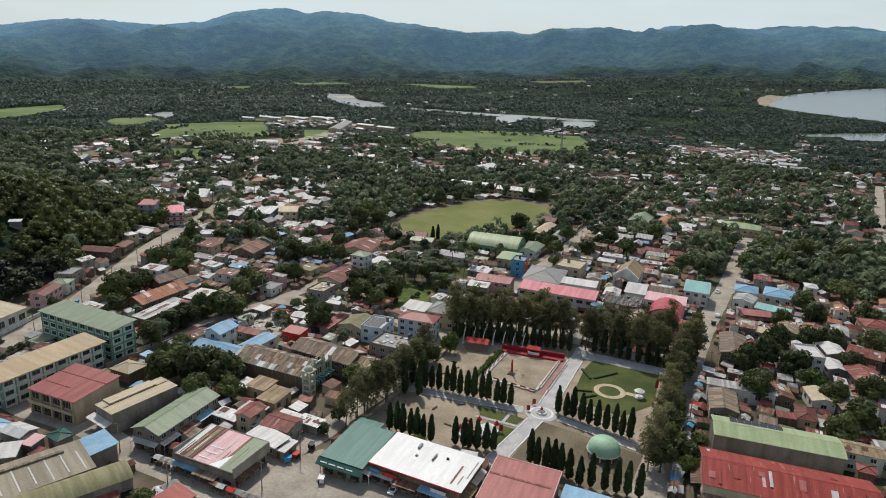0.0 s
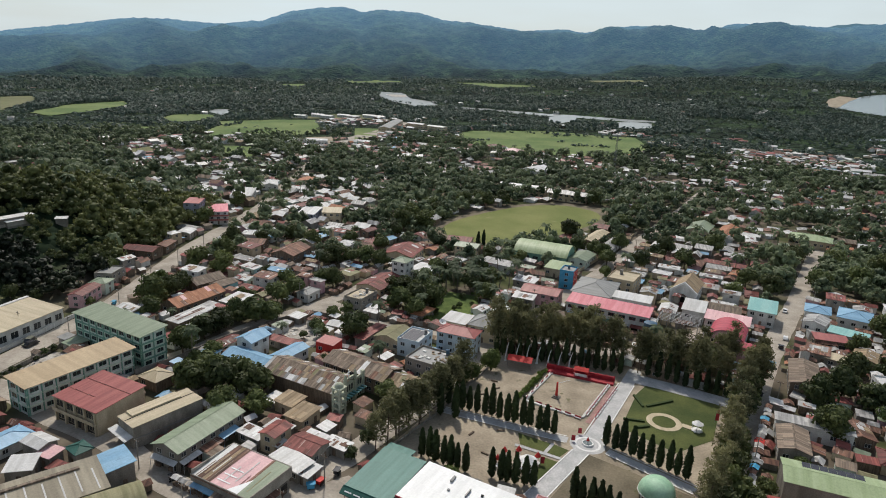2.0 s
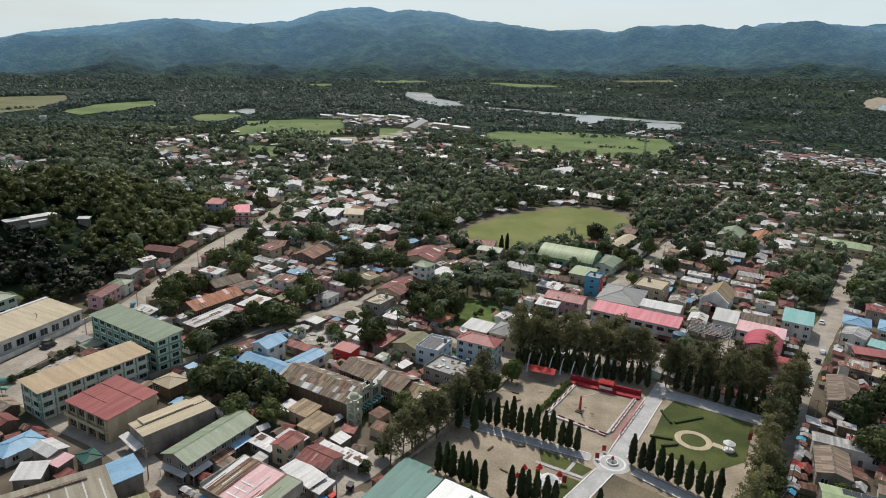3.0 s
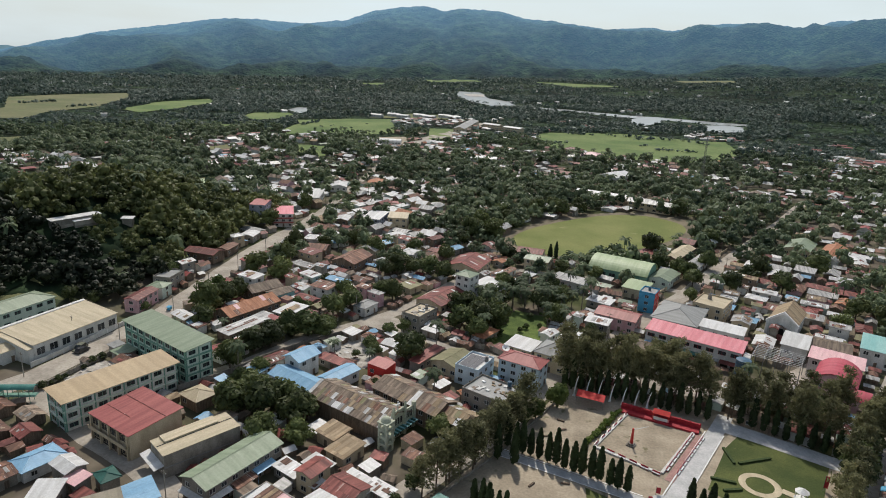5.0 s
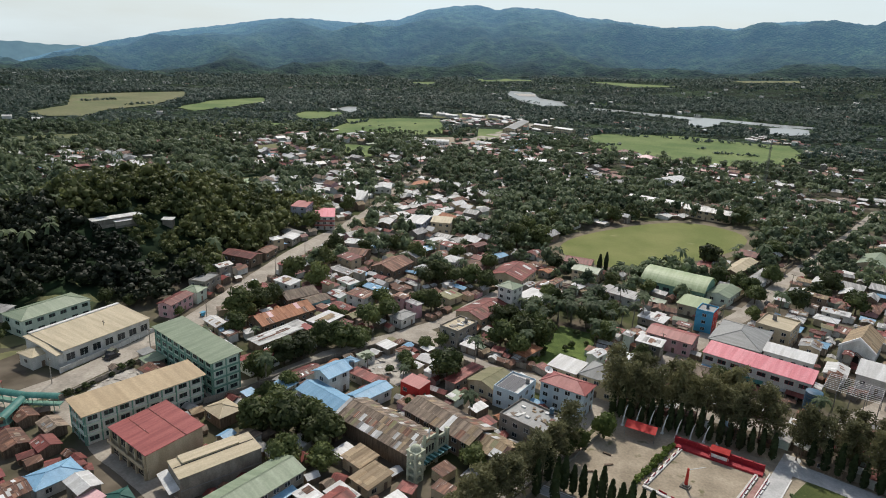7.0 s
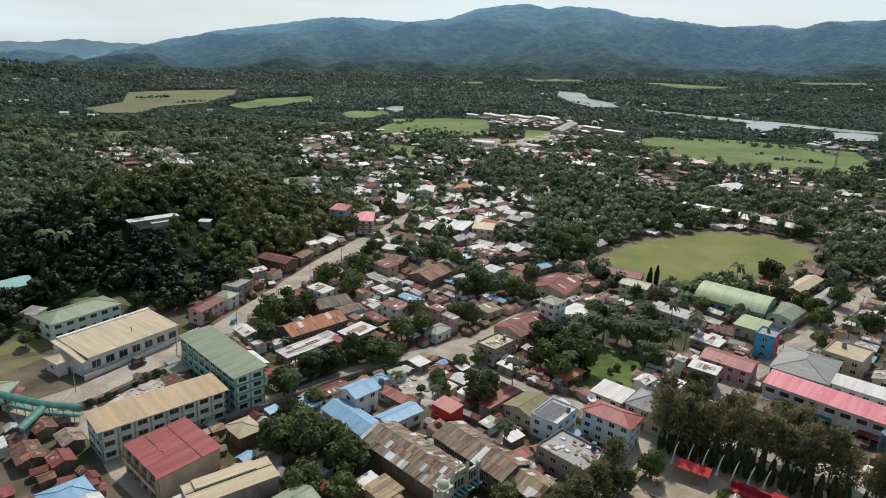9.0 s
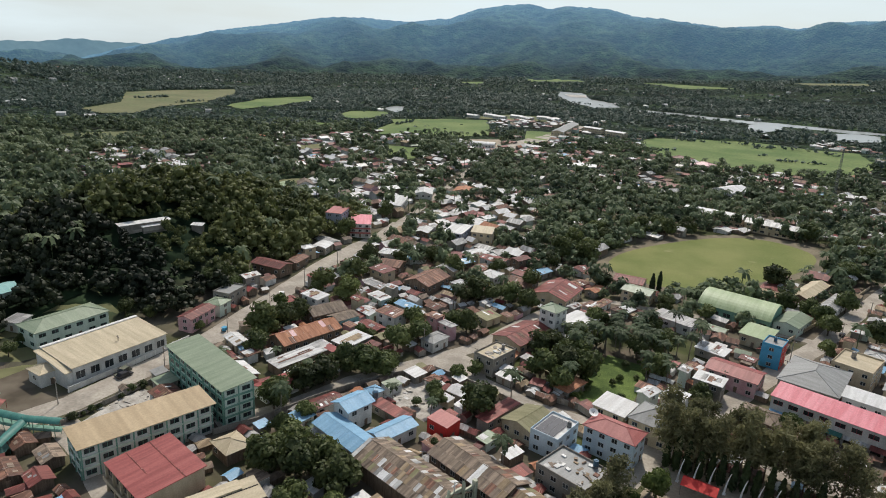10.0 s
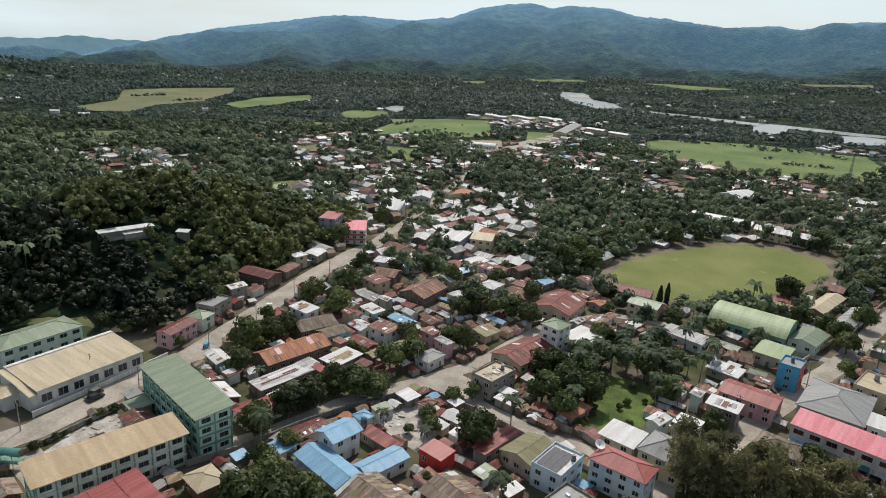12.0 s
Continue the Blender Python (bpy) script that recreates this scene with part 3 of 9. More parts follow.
def boxes(*rows):
    bm = bmesh.new()
    for r in rows:
        box(bm, *r)
    return bm


def prism(bm, profile, x0, x1, mi=0):
    """A profile of (y, z) points drawn out along x."""
    a, b = [[bm.verts.new((x, y, z)) for y, z in profile] for x in (x0, x1)]
    n = len(profile)
    bm.faces.new(a[::-1]).material_index = mi
    bm.faces.new(b).material_index = mi
    for i in range(n):
        bm.faces.new((a[i], a[(i + 1) % n], b[(i + 1) % n], b[i])).material_index = mi
    return bm


def tube(bm, a, b, r0, r1, n=6, mi=0):
    a, b = Vector(a), Vector(b)
    q = (b - a).to_track_quat("Z", "Y")
    rings = [[bm.verts.new(c + q @ Vector((math.cos(k * math.tau / n) * r, math.sin(k * math.tau / n) * r, 0))) for k in range(n)] for c, r in ((a, r0), (b, r1))]
    for k in range(n):
        bm.faces.new((rings[0][k], rings[0][(k + 1) % n], rings[1][(k + 1) % n], rings[1][k])).material_index = mi
    bm.faces.new(rings[0][::-1]).material_index = mi
    bm.faces.new(rings[1]).material_index = mi
    return bm


def sweep(bm, pts, radii, n=8):
    """One round bar along a line of points."""
    rings = []
    for i, p in enumerate(pts):
        d = Vector(pts[min(i + 1, len(pts) - 1)]) - Vector(pts[max(i - 1, 0)])
        q = d.to_track_quat("Z", "Y")
        rings.append([bm.verts.new(Vector(p) + q @ Vector((math.cos(k * math.tau / n) * radii[i], math.sin(k * math.tau / n) * radii[i], 0))) for k in range(n)])
    for a, b in zip(rings, rings[1:]):
        for k in range(n):
            bm.faces.new((a[k], a[(k + 1) % n], b[(k + 1) % n], b[k]))
    bm.faces.new(rings[0][::-1])
    bm.faces.new(rings[-1])
    return bm


MESH = {}


def window_mesh(w, h, key):
    k = (round(w, 1), round(h, 1), key)
    if k not in MESH:
        # one solid: a frame with two panes set back into it
        bm = bmesh.new()
        box(bm, -w / 2 - 0.08, -0.1, -0.08, 0, 0, h + 0.08)
        box(bm, 0, -0.1, -0.08, w / 2 + 0.08, 0, h + 0.08)
        bmesh.ops.remove_doubles(bm, verts=bm.verts, dist=0.001)
        fronts = [f for f in bm.faces if abs(f.calc_center_median().y + 0.1) < 1e-4]
        for f in bmesh.ops.inset_individual(bm, faces=fronts, thickness=0.08, depth=-0.07)["faces"]:
            f.material_index = 0
        for f in fronts:
            f.material_index = 1
        me = bpy.data.meshes.new("window")
        bmesh.ops.recalc_face_normals(bm, faces=bm.faces)
        bm.to_mesh(me)
        bm.free()
        me.materials.append(M[key])
        me.materials.append(M["glass"])
        MESH[k] = me
    return MESH[k]


AWNING = ("rust", "white", "grey", "maroon", "grey", "teal", "brown", "blue", "rust", "white", "tanbrown")


def shop_mesh():
    """A shop opening, its inside shade a flat dark panel, with a rolled shutter box, side posts and a low counter."""
    if "shop" not in MESH:
        bm = boxes((-1.3, -0.05, 0, 1.3, 0, 2.35))
        box(bm, -1.42, -0.12, 0, -1.3, 0, 2.5, 1)
        box(bm, 1.3, -0.12, 0, 1.42, 0, 2.5, 1)
        box(bm, -1.3, -0.22, 2.35, 1.3, 0, 2.62, 1)
        box(bm, -1.1, -0.7, 0, 0.5, -0.06, 0.85, 2)
        me = bpy.data.meshes.new("shop_opening")
        bmesh.ops.recalc_face_normals(bm, faces=bm.faces)
        bm.to_mesh(me)
        bm.free()
        for key in ("dark", "w_grey", "w_brown"):
            me.materials.append(M[key])
        MESH["shop"] = me
    return MESH["shop"]


def awning_mesh(w, d, key):
    k = ("awning", round(w, 1), d, key)
    if k not in MESH:
        bm = prism(bmesh.new(), [(-d, 0), (0, 0.55), (0, 0.5), (-d, -0.06)], -w / 2, w / 2)
        for sx in (-1, 1):
            box(bm, sx * (w / 2 - 0.15) - 0.05, -d + 0.1, -2.9, sx * (w / 2 - 0.15) + 0.05, -d + 0.2, -0.03)
        me = bpy.data.meshes.new("awning")
        bmesh.ops.recalc_face_normals(bm, faces=bm.faces)
        bm.to_mesh(me)
        bm.free()
        me.materials.append(M[key])
        MESH[k] = me
    return MESH[k]


def door_mesh():
    if "door" not in MESH:
        bm = boxes((-0.55, -0.07, 0, 0.55, 0, 2.15), (-0.45, -0.1, 0.05, -0.05, -0.07, 2.05), (0.05, -0.1, 0.05, 0.45, -0.07, 2.05))
        me = bpy.data.meshes.new("door")
        bmesh.ops.recalc_face_normals(bm, faces=bm.faces)
        bm.to_mesh(me)
        bm.free()
        me.materials.append(M["w_brown"])
        MESH["door"] = me
    return MESH["door"]


def sides(w, d):
    """The four walls: length, and the pose of a point on each (x along the wall, y into it)."""
    return ((w, lambda s, z: pose(s, -d / 2, z, 0, 0, 0)), (d, lambda s, z: pose(w / 2, s, z, 0, 0, 90)),
            (w, lambda s, z: pose(-s, d / 2, z, 0, 0, 180)), (d, lambda s, z: pose(-w / 2, -s, z, 0, 0, -90)))


def roof_profile(kind, d, rise, t=0.14):
    if kind == "gable":
        return [(-d / 2, 0), (0, rise), (d / 2, 0), (d / 2, -t), (0, rise - t), (-d / 2, -t)]
    if kind == "shed":
        return [(-d / 2, 0), (d / 2, rise), (d / 2, rise - t), (-d / 2, -t)]
    n = 14   # barrel
    r = (d * d / 4 + rise * rise) / (2 * rise)
    a = math.asin(min(1, d / 2 / r))
    arc = [(r * math.sin(-a + 2 * a * k / n), rise - r + r * math.cos(-a + 2 * a * k / n)) for k in range(n + 1)]
    return arc + [(y * (1 - t / r), z - t) for y, z in arc[::-1]]


def building(name, label, category, x, y, w, d, rot, h, roof="gable", top="rust", wall="w_white", floors=1, rise=None, over=0.5,
             pitch=3.3, win=(1.5, 1.2), frame_key="frame", bare=(), door=True, patch=0, patch_top="white", group="", cap=True, z=None, shops=None):
    """A house: walls, roof, windows and doors as parts. w and d are the roof's, h the height of the eaves."""
    if d > w and roof != "shed":
        w, d, rot = d, w, rot + 90
    claim(x, y, w, d, rot)
    e = tagged(empty(name, x, y, rot, z), label, category, group)
    rise = rise if rise is not None else {"gable": d * 0.12, "hip": d * 0.15, "shed": d * 0.08, "barrel": d * 0.22, "flat": 0}[roof]
    if roof == "flat":
        over = 0
    ww, dd = w - 2 * over, d - 2 * over
    up = rise * dd / d
    if roof == "gable":
        prof = [(-dd / 2, -0.3), (dd / 2, -0.3), (dd / 2, h), (0, h + up - 0.05), (-dd / 2, h)]
    elif roof == "shed":
        prof = [(-dd / 2, -0.3), (dd / 2, -0.3), (dd / 2, h + rise - 0.15), (-dd / 2, h - 0.05)]
    elif roof == "barrel":
        prof = [(-dd / 2, -0.3), (dd / 2, -0.3)] + [(yy, h + zz - 0.2) for yy, zz in roof_profile("barrel", dd, up, 0)[:15][::-1]]
    else:
        prof = [(-dd / 2, -0.3), (dd / 2, -0.3), (dd / 2, h), (-dd / 2, h)]
    part("wall", prism(bmesh.new(), prof, -ww / 2, ww / 2), M[wall], e)
    lift = h + (0.1 if roof != "hip" else 0.05)
    drop = -rise * over / (d / 2) if roof == "gable" else 0
    if roof in ("gable", "shed", "barrel"):
        rp = part("roof", prism(bmesh.new(), roof_profile(roof, d, rise - drop), -w / 2, w / 2), M[top], e, m=pose(0, 0, lift + drop))
        if roof == "gable" and cap:
            part("ridge_cap", prism(bmesh.new(), [(-0.3, -0.1), (0, 0.05), (0.3, -0.1)], -w / 2, w / 2), M[top], e, m=pose(0, 0, lift + rise + 0.02))
    elif roof == "hip":
        bm = bmesh.new()
        k = max(0.0, (w - d) / 2)
        q = [bm.verts.new(v) for v in ((-w / 2, -d / 2, 0), (w / 2, -d / 2, 0), (w / 2, d / 2, 0), (-w / 2, d / 2, 0))]
        lo = [bm.verts.new((v.co.x, v.co.y, -0.15)) for v in q]
        t0, t1 = bm.verts.new((-k - 0.01, 0, rise)), bm.verts.new((k + 0.01, 0, rise))
        for f in ((q[0], q[1], t1, t0), (q[1], q[2], t1), (q[2], q[3], t0, t1), (q[3], q[0], t0), lo[::-1]):
            bm.faces.new(f)
        for i in range(4):
            bm.faces.new((q[i], lo[i], lo[(i + 1) % 4], q[(i + 1) % 4]))
        rp = part("roof", bm, M[top], e, m=pose(0, 0, lift))
        bm = bmesh.new()
        for a, b in (((-w / 2, -d / 2, 0), (-k, 0, rise)), ((w / 2, -d / 2, 0), (k, 0, rise)), ((w / 2, d / 2, 0), (k, 0, rise)), ((-w / 2, d / 2, 0), (-k, 0, rise)), ((-k, 0, rise), (k + 0.01, 0, rise))):
            tube(bm, a, b, 0.12, 0.12, 5)
        part("ridge_cap", bm, M[top], e, m=pose(0, 0, lift + 0.04))
    else:
        rp = part("roof", boxes((-w / 2 + 0.2, -d / 2 + 0.2, 0, w / 2 - 0.2, d / 2 - 0.2, 0.1)), M[top], e, m=pose(0, 0, h))
        part("parapet", boxes((-w / 2 - 0.02, -d / 2 - 0.02, -0.2, w / 2 + 0.02, -d / 2 + 0.18, 0.7), (-w / 2 - 0.02, d / 2 - 0.18, -0.2, w / 2 + 0.02, d / 2 + 0.02, 0.7),
                              (-w / 2 - 0.02, -d / 2 + 0.18, -0.2, -w / 2 + 0.18, d / 2 - 0.18, 0.7), (w / 2 - 0.18, -d / 2 + 0.18, -0.2, w / 2 + 0.02, d / 2 - 0.18, 0.7)), M[wall], e, m=pose(0, 0, h))
    # mended roof sheets
    if patch and roof in ("gable", "shed"):
        keys = patch_top.split()
        bm = bmesh.new()
        half = d / 2 if roof == "gable" else d
        slope = math.degrees(math.atan2(rise - drop, half))
        for k in range(patch):
            sw, sl = random.choice((0.8, 0.8, 1.6, 2.4)), random.uniform(0.15, 0.6)
            s = -1 if roof == "shed" or random.random() < 0.75 else 1
            a0 = random.uniform(0.03, 0.97 - sl)
            yy = -d / 2 + (a0 + sl / 2) * half if s < 0 else d / 2 - (a0 + sl / 2) * half
            zz = lift + drop + (a0 + sl / 2) * (rise - drop) + 0.035 + 0.012 * k
            ln = sl * half / math.cos(radians(slope))
            n0 = len(bm.verts)
            box(bm, -sw / 2, -ln / 2, -0.015, sw / 2, ln / 2, 0.015, random.randrange(len(keys)))
            bm.verts.ensure_lookup_table()
            bmesh.ops.transform(bm, matrix=pose(random.uniform(-w / 2 + 1.5, w / 2 - 1.5), yy, zz, slope if s < 0 else -slope, 0, random.uniform(-1.5, 1.5)), verts=bm.verts[n0:])
        tagged(part("roof_patches", bm, [M[k] for k in keys], e, "mended sheets of other colours"), kind="stuff")
    # openings
    fh = h / floors
    if shops is None:
        shops = door and y < 330 and category in ("market", "hall", "shop", "store", "warehouse")
    wm = window_mesh(win[0], win[1], frame_key)
    for i, (length, place) in enumerate(sides(ww, dd)):
        out = pose(0, 0, 0, 0, 0, rot) @ (place(0, 0).to_3x3().to_4x4() @ Vector((0, -1, 0)))
        if i in bare or out.x * (0 - x) + out.y * (20 - y) < 0:   # rear walls towards the yards are blind
            continue
        n = int((length - 0.8) / pitch)
        if shops:
            bays = max(1, int(length / 3.4))
            for k in range(bays):
                s = (k - (bays - 1) / 2) * (length / bays)
                put("shop_opening", shop_mesh(), e, place(s, 0.1) @ pose(0, -0.003, 0))
                if k % 2 == 0 and bays - k > 1:
                    aw = awning_mesh(2 * length / bays - 0.3, (1.6, 2.1, 2.6)[(k + i) % 3], AWNING[(int(abs(x) * 3) + k * 5 + i) % len(AWNING)])
                    put("awning", aw, e, place(s + length / bays / 2, 2.75 + 0.15 * ((k // 2) % 3)))
        for f in range(1 if shops else 0, floors):
            for k in range(n):
                s = (k - (n - 1) / 2) * (length / max(1, n))
                zz = f * fh + (fh - win[1]) * 0.55
                if f == 0 and door and k == n // 2 and i in (0, 1):
                    put("door", door_mesh(), e, place(s, 0.05) @ pose(0, -0.003, 0))
                else:
                    put("window", wm, e, place(s, zz) @ pose(0, -0.003, 0))
    return e


# ---- trees ----
def quads(centres, normals, sizes, rng, aspect=1.0):
    """Small leaf clumps: one bent quad each, as vertex and face arrays."""
    n = len(centres)
    up = rng.normal(size=(n, 3))
    t = np.cross(normals, up)
    t /= np.linalg.norm(t, axis=1)[:, None] + 1e-9
    b = np.cross(normals, t)
    s = sizes[:, None] / 2
    corners = np.stack([centres - t * s - b * s * aspect, centres + t * s * 1.1 - b * s * aspect * 0.8, centres + t * s * 0.9 + b * s * aspect, centres - t * s + b * s * aspect * 0.9], 1)
    corners[:, ::2] += normals[:, None] * s[:, None] * 0.25
    return corners.reshape(-1, 3), np.arange(4 * n).reshape(n, 4)


def blob(rng, c, r, sub=1):
    bm = bmesh.new()
    bmesh.ops.create_icosphere(bm, subdivisions=sub, radius=1.0)
    v = np.array([tuple(w.co) for w in bm.verts])
    f = np.array([[w.index for w in g.verts] for g in bm.faces])
    bm.free()
    return v * r * (1 + 0.18 * rng.normal(size=(len(v), 1))) + c, f


def merge(parts):
    V, F, k = [], [], 0
    for v, f in parts:
        V.append(v)
        F += [tuple(q) for q in (f + k)]
        k += len(v)
    return np.concatenate(V), F


def broad_crown(seed, clumps, size, height=8.0, radius=4.2, lobes=11, inner=1):
    """An uneven crown of lobes round the limbs, covered with leaf clumps."""
    rng = np.random.default_rng(seed)
    cs, out = [], []
    for k in range(lobes):
        a = k * 2.4 + rng.uniform(0, 1)
        rr = radius * rng.uniform(0.25, 0.68) * (0 if k == 0 else 1)
        cs.append((np.array([math.cos(a) * rr, math.sin(a) * rr, height * (rng.uniform(0.36, 0.74) if k else 0.8)]), radius * rng.uniform(0.34, 0.58)))
    for c, r in cs:
        n = max(3, clumps // lobes)
        d = rng.normal(size=(n, 3))
        d[:, 2] += 0.35
        d /= np.linalg.norm(d, axis=1)[:, None]
        p = c + d * r * rng.uniform(0.82, 1.14, (n, 1)) * np.array([1, 1, 0.8])
        nn = d + rng.normal(size=(n, 3)) * 0.45
        nn /= np.linalg.norm(nn, axis=1)[:, None]
        out.append(quads(p, nn, size * rng.uniform(0.6, 1.3, n), rng))
        if inner:
            out.append(blob(rng, c, np.array([r, r, r * 0.8]) * 0.8, 1))
    return merge(out)


def trunk_mesh(seed, height=8.0, r=0.28, limbs=5, name="trunk", material="bark"):
    rng = np.random.default_rng(seed)
    bm = bmesh.new()
    tube(bm, (0, 0, -0.3), (0.1, 0.05, height * 0.42), r, r * 0.7, 7)
    for k in range(limbs):
        a = k * 2.4 + rng.uniform(0, 1)
        tube(bm, (0.1, 0.05, height * (0.3 + 0.02 * k)), (math.cos(a) * height * 0.27, math.sin(a) * height * 0.27, height * rng.uniform(0.55, 0.72)), r * 0.5, r * 0.15, 5)
    me = bpy.data.meshes.new(name)
    bm.to_mesh(me)
    bm.free()
    me.materials.append(M[material])
    return me


def palm_crown(seed, fronds=16, seg=4, length=3.6, leaflets=True):
    """Arching fronds; each is two rows of narrow leaf blades that hang from the rib."""
    rng = np.random.default_rng(seed)
    V, F = [], []
    for k in range(fronds):
        a = k * 2.4 + rng.uniform(-0.2, 0.2)
        lift, ln = rng.uniform(-0.2, 1.0), length * rng.uniform(0.8, 1.1)
        d = np.array([math.cos(a), math.sin(a), 0])
        s = np.array([-math.sin(a), math.cos(a), 0])
        pts = [d * ln * t * (1 - 0.15 * t) + np.array([0, 0, ln * (lift * 0.75 * t - 0.75 * t * t)]) for t in np.linspace(0, 1, seg + 1)]
        wd = [0.15, 0.62, 0.68, 0.5, 0.08, 0.05, 0.05][: seg + 1] if seg <= 4 else [0.15] + [0.65 * math.sin(math.pi * (0.15 + 0.8 * i / seg)) for i in range(1, seg + 1)]
        for side in (-1, 1):
            for i in range(seg):
                g = 0.88 if leaflets else 1.0
                p0, p1 = pts[i], pts[i] + (pts[i + 1] - pts[i]) * g
                q0 = p0 + side * s * wd[i] - np.array([0, 0, wd[i] * 0.45]) + d * 0.25
                q1 = p1 + side * s * wd[i + 1] - np.array([0, 0, wd[i + 1] * 0.45]) + d * 0.25
                b = len(V)
                V += [p0, p1, q1, q0]
                F.append((b, b + 1, b + 2, b + 3))
    return np.array(V), F


def palm_trunk(height, name="trunk"):
    bm = bmesh.new()
    pts = [(0.25 * (t ** 2) * height * 0.25, 0, t * height) for t in (0, 0.33, 0.66, 1)]
    sweep(bm, [(0, 0, -0.3)] + pts[1:], [0.24, 0.19, 0.16, 0.13], 6)
    me = bpy.data.meshes.new(name)
    bm.to_mesh(me)
    bm.free()
    me.materials.append(M["palmbark"])
    return me, pts[-1]


def cypress_crown(seed, height=10.0, radius=0.9, clumps=520):
    rng = np.random.default_rng(seed)
    t = rng.uniform(0.03, 1, clumps) ** 0.9
    a = rng.uniform(0, math.tau, clumps)
    prof = radius * np.clip(np.minimum(t * 5 + 0.35, 1), 0, 1) * np.clip((1.02 - t) * 2.3, 0, 1) ** 0.7
    lump = 1 + 0.16 * np.sin(a * 3 + t * 9 + seed) + 0.1 * rng.normal(size=clumps)
    p = np.stack([np.cos(a) * prof * lump, np.sin(a) * prof * lump, 0.5 + t * (height - 0.5)], 1)
    nn = np.stack([np.cos(a), np.sin(a), np.full(clumps, 0.35)], 1) + 0.35 * rng.normal(size=(clumps, 3))
    nn /= np.linalg.norm(nn, axis=1)[:, None]
    inner = blob(rng, np.array([0, 0, height * 0.48]), np.array([radius * 0.8, radius * 0.8, height * 0.42]), 2)
    return merge([quads(p, nn, 0.5 * rng.uniform(0.6, 1.2, clumps), rng, 1.5), inner])


def casuarina_crown(seed, height=16.0, clumps=1250):
    """Feathery tiers on long thin boughs, open enough to see through."""
    rng = np.random.default_rng(seed)
    out = []
    for k in range(38):
        t = rng.uniform(0.32, 1.0)
        a, ln = rng.uniform(0, math.tau), (1.08 - t) * 4.6 + 1.3
        n = clumps // 38
        s = rng.uniform(0.25, 1.05, n)
        c = np.stack([np.cos(a) * ln * s, np.sin(a) * ln * s, height * t + ln * s * 0.35 - 0.4 * s * s], 1) + rng.normal(size=(n, 3)) * 0.5
        nn = rng.normal(size=(n, 3))
        nn /= np.linalg.norm(nn, axis=1)[:, None]
        out.append(quads(c, nn, 0.26 * rng.uniform(0.6, 1.4, n), rng, 3.4))
    return merge(out)


def casuarina_trunk(seed, height=15.0):
    rng = np.random.default_rng(seed)
    bm = bmesh.new()
    tube(bm, (0, 0, -0.3), (0.15, 0, height * 0.5), 0.25, 0.16, 7)
    tube(bm, (0.15, 0, height * 0.5), (0.05, 0.1, height * 0.95), 0.16, 0.04, 6)
    for k in range(10):
        t = rng.uniform(0.3, 0.85)
        a, ln = rng.uniform(0, math.tau), (1.05 - t) * 4
        bm.verts.ensure_lookup_table()
        n0 = len(bm.verts)
        root = min(bm.verts, key=lambda v: (v.co - Vector((0.12, 0, height * t))).length)
        tube(bm, (0.12, 0, height * t), (math.cos(a) * ln, math.sin(a) * ln, height * t + ln * 0.45), 0.07, 0.02, 4)
        bm.verts.ensure_lookup_table()
        bm.faces.new((root, bm.verts[n0], bm.verts[n0 + 1]))
    me = bpy.data.meshes.new("trunk")
    bm.to_mesh(me)
    bm.free()
    me.materials.append(M["bark"])
    return me


def plant(name, kind_key, x, y, scale, turn, label, group, stretch=1.0):
    trunk, crown, lift = KIND[kind_key]
    e = tagged(new(name), label, "tree", group)
    e.matrix_basis = pose(x, y, gz(x, y), 0, 0, turn) @ Matrix.Diagonal((scale, scale, scale * stretch, 1))
    e.empty_display_size = 0.5
    if trunk:
        put("trunk", trunk, e)
    put("crown", crown, e, pose(*lift))
    return e


def crown_mesh(vf, material):
    return mesh_from("crown", vf[0], vf[1], material)


KIND = {}
for i in range(5):
    KIND["broad", i] = (trunk_mesh(i), crown_mesh(broad_crown(10 + i, 1000 + 40 * i, 0.56), M["leaf" if i < 4 else "leaflight"]), (0, 0, 0))
for i in range(3):
    tm, tip = palm_trunk(8.5 + i)
    KIND["palm", i] = (tm, crown_mesh(palm_crown(30 + i, 18), M["palmleaf"]), tip)
    KIND["cypress", i] = (trunk_mesh(40 + i, 2.0, 0.14, 0), crown_mesh(cypress_crown(40 + i), M["cypress"]), (0, 0, 0))
    KIND["casuarina", i] = (casuarina_trunk(50 + i), crown_mesh(casuarina_crown(50 + i), M["needle"]), (0, 0, 0))
    KIND["shrub", i] = (None, crown_mesh(broad_crown(60 + i, 150, 0.45, 1.7, 1.0, 4), M["hedgelight"]), (0, 0, -0.35))


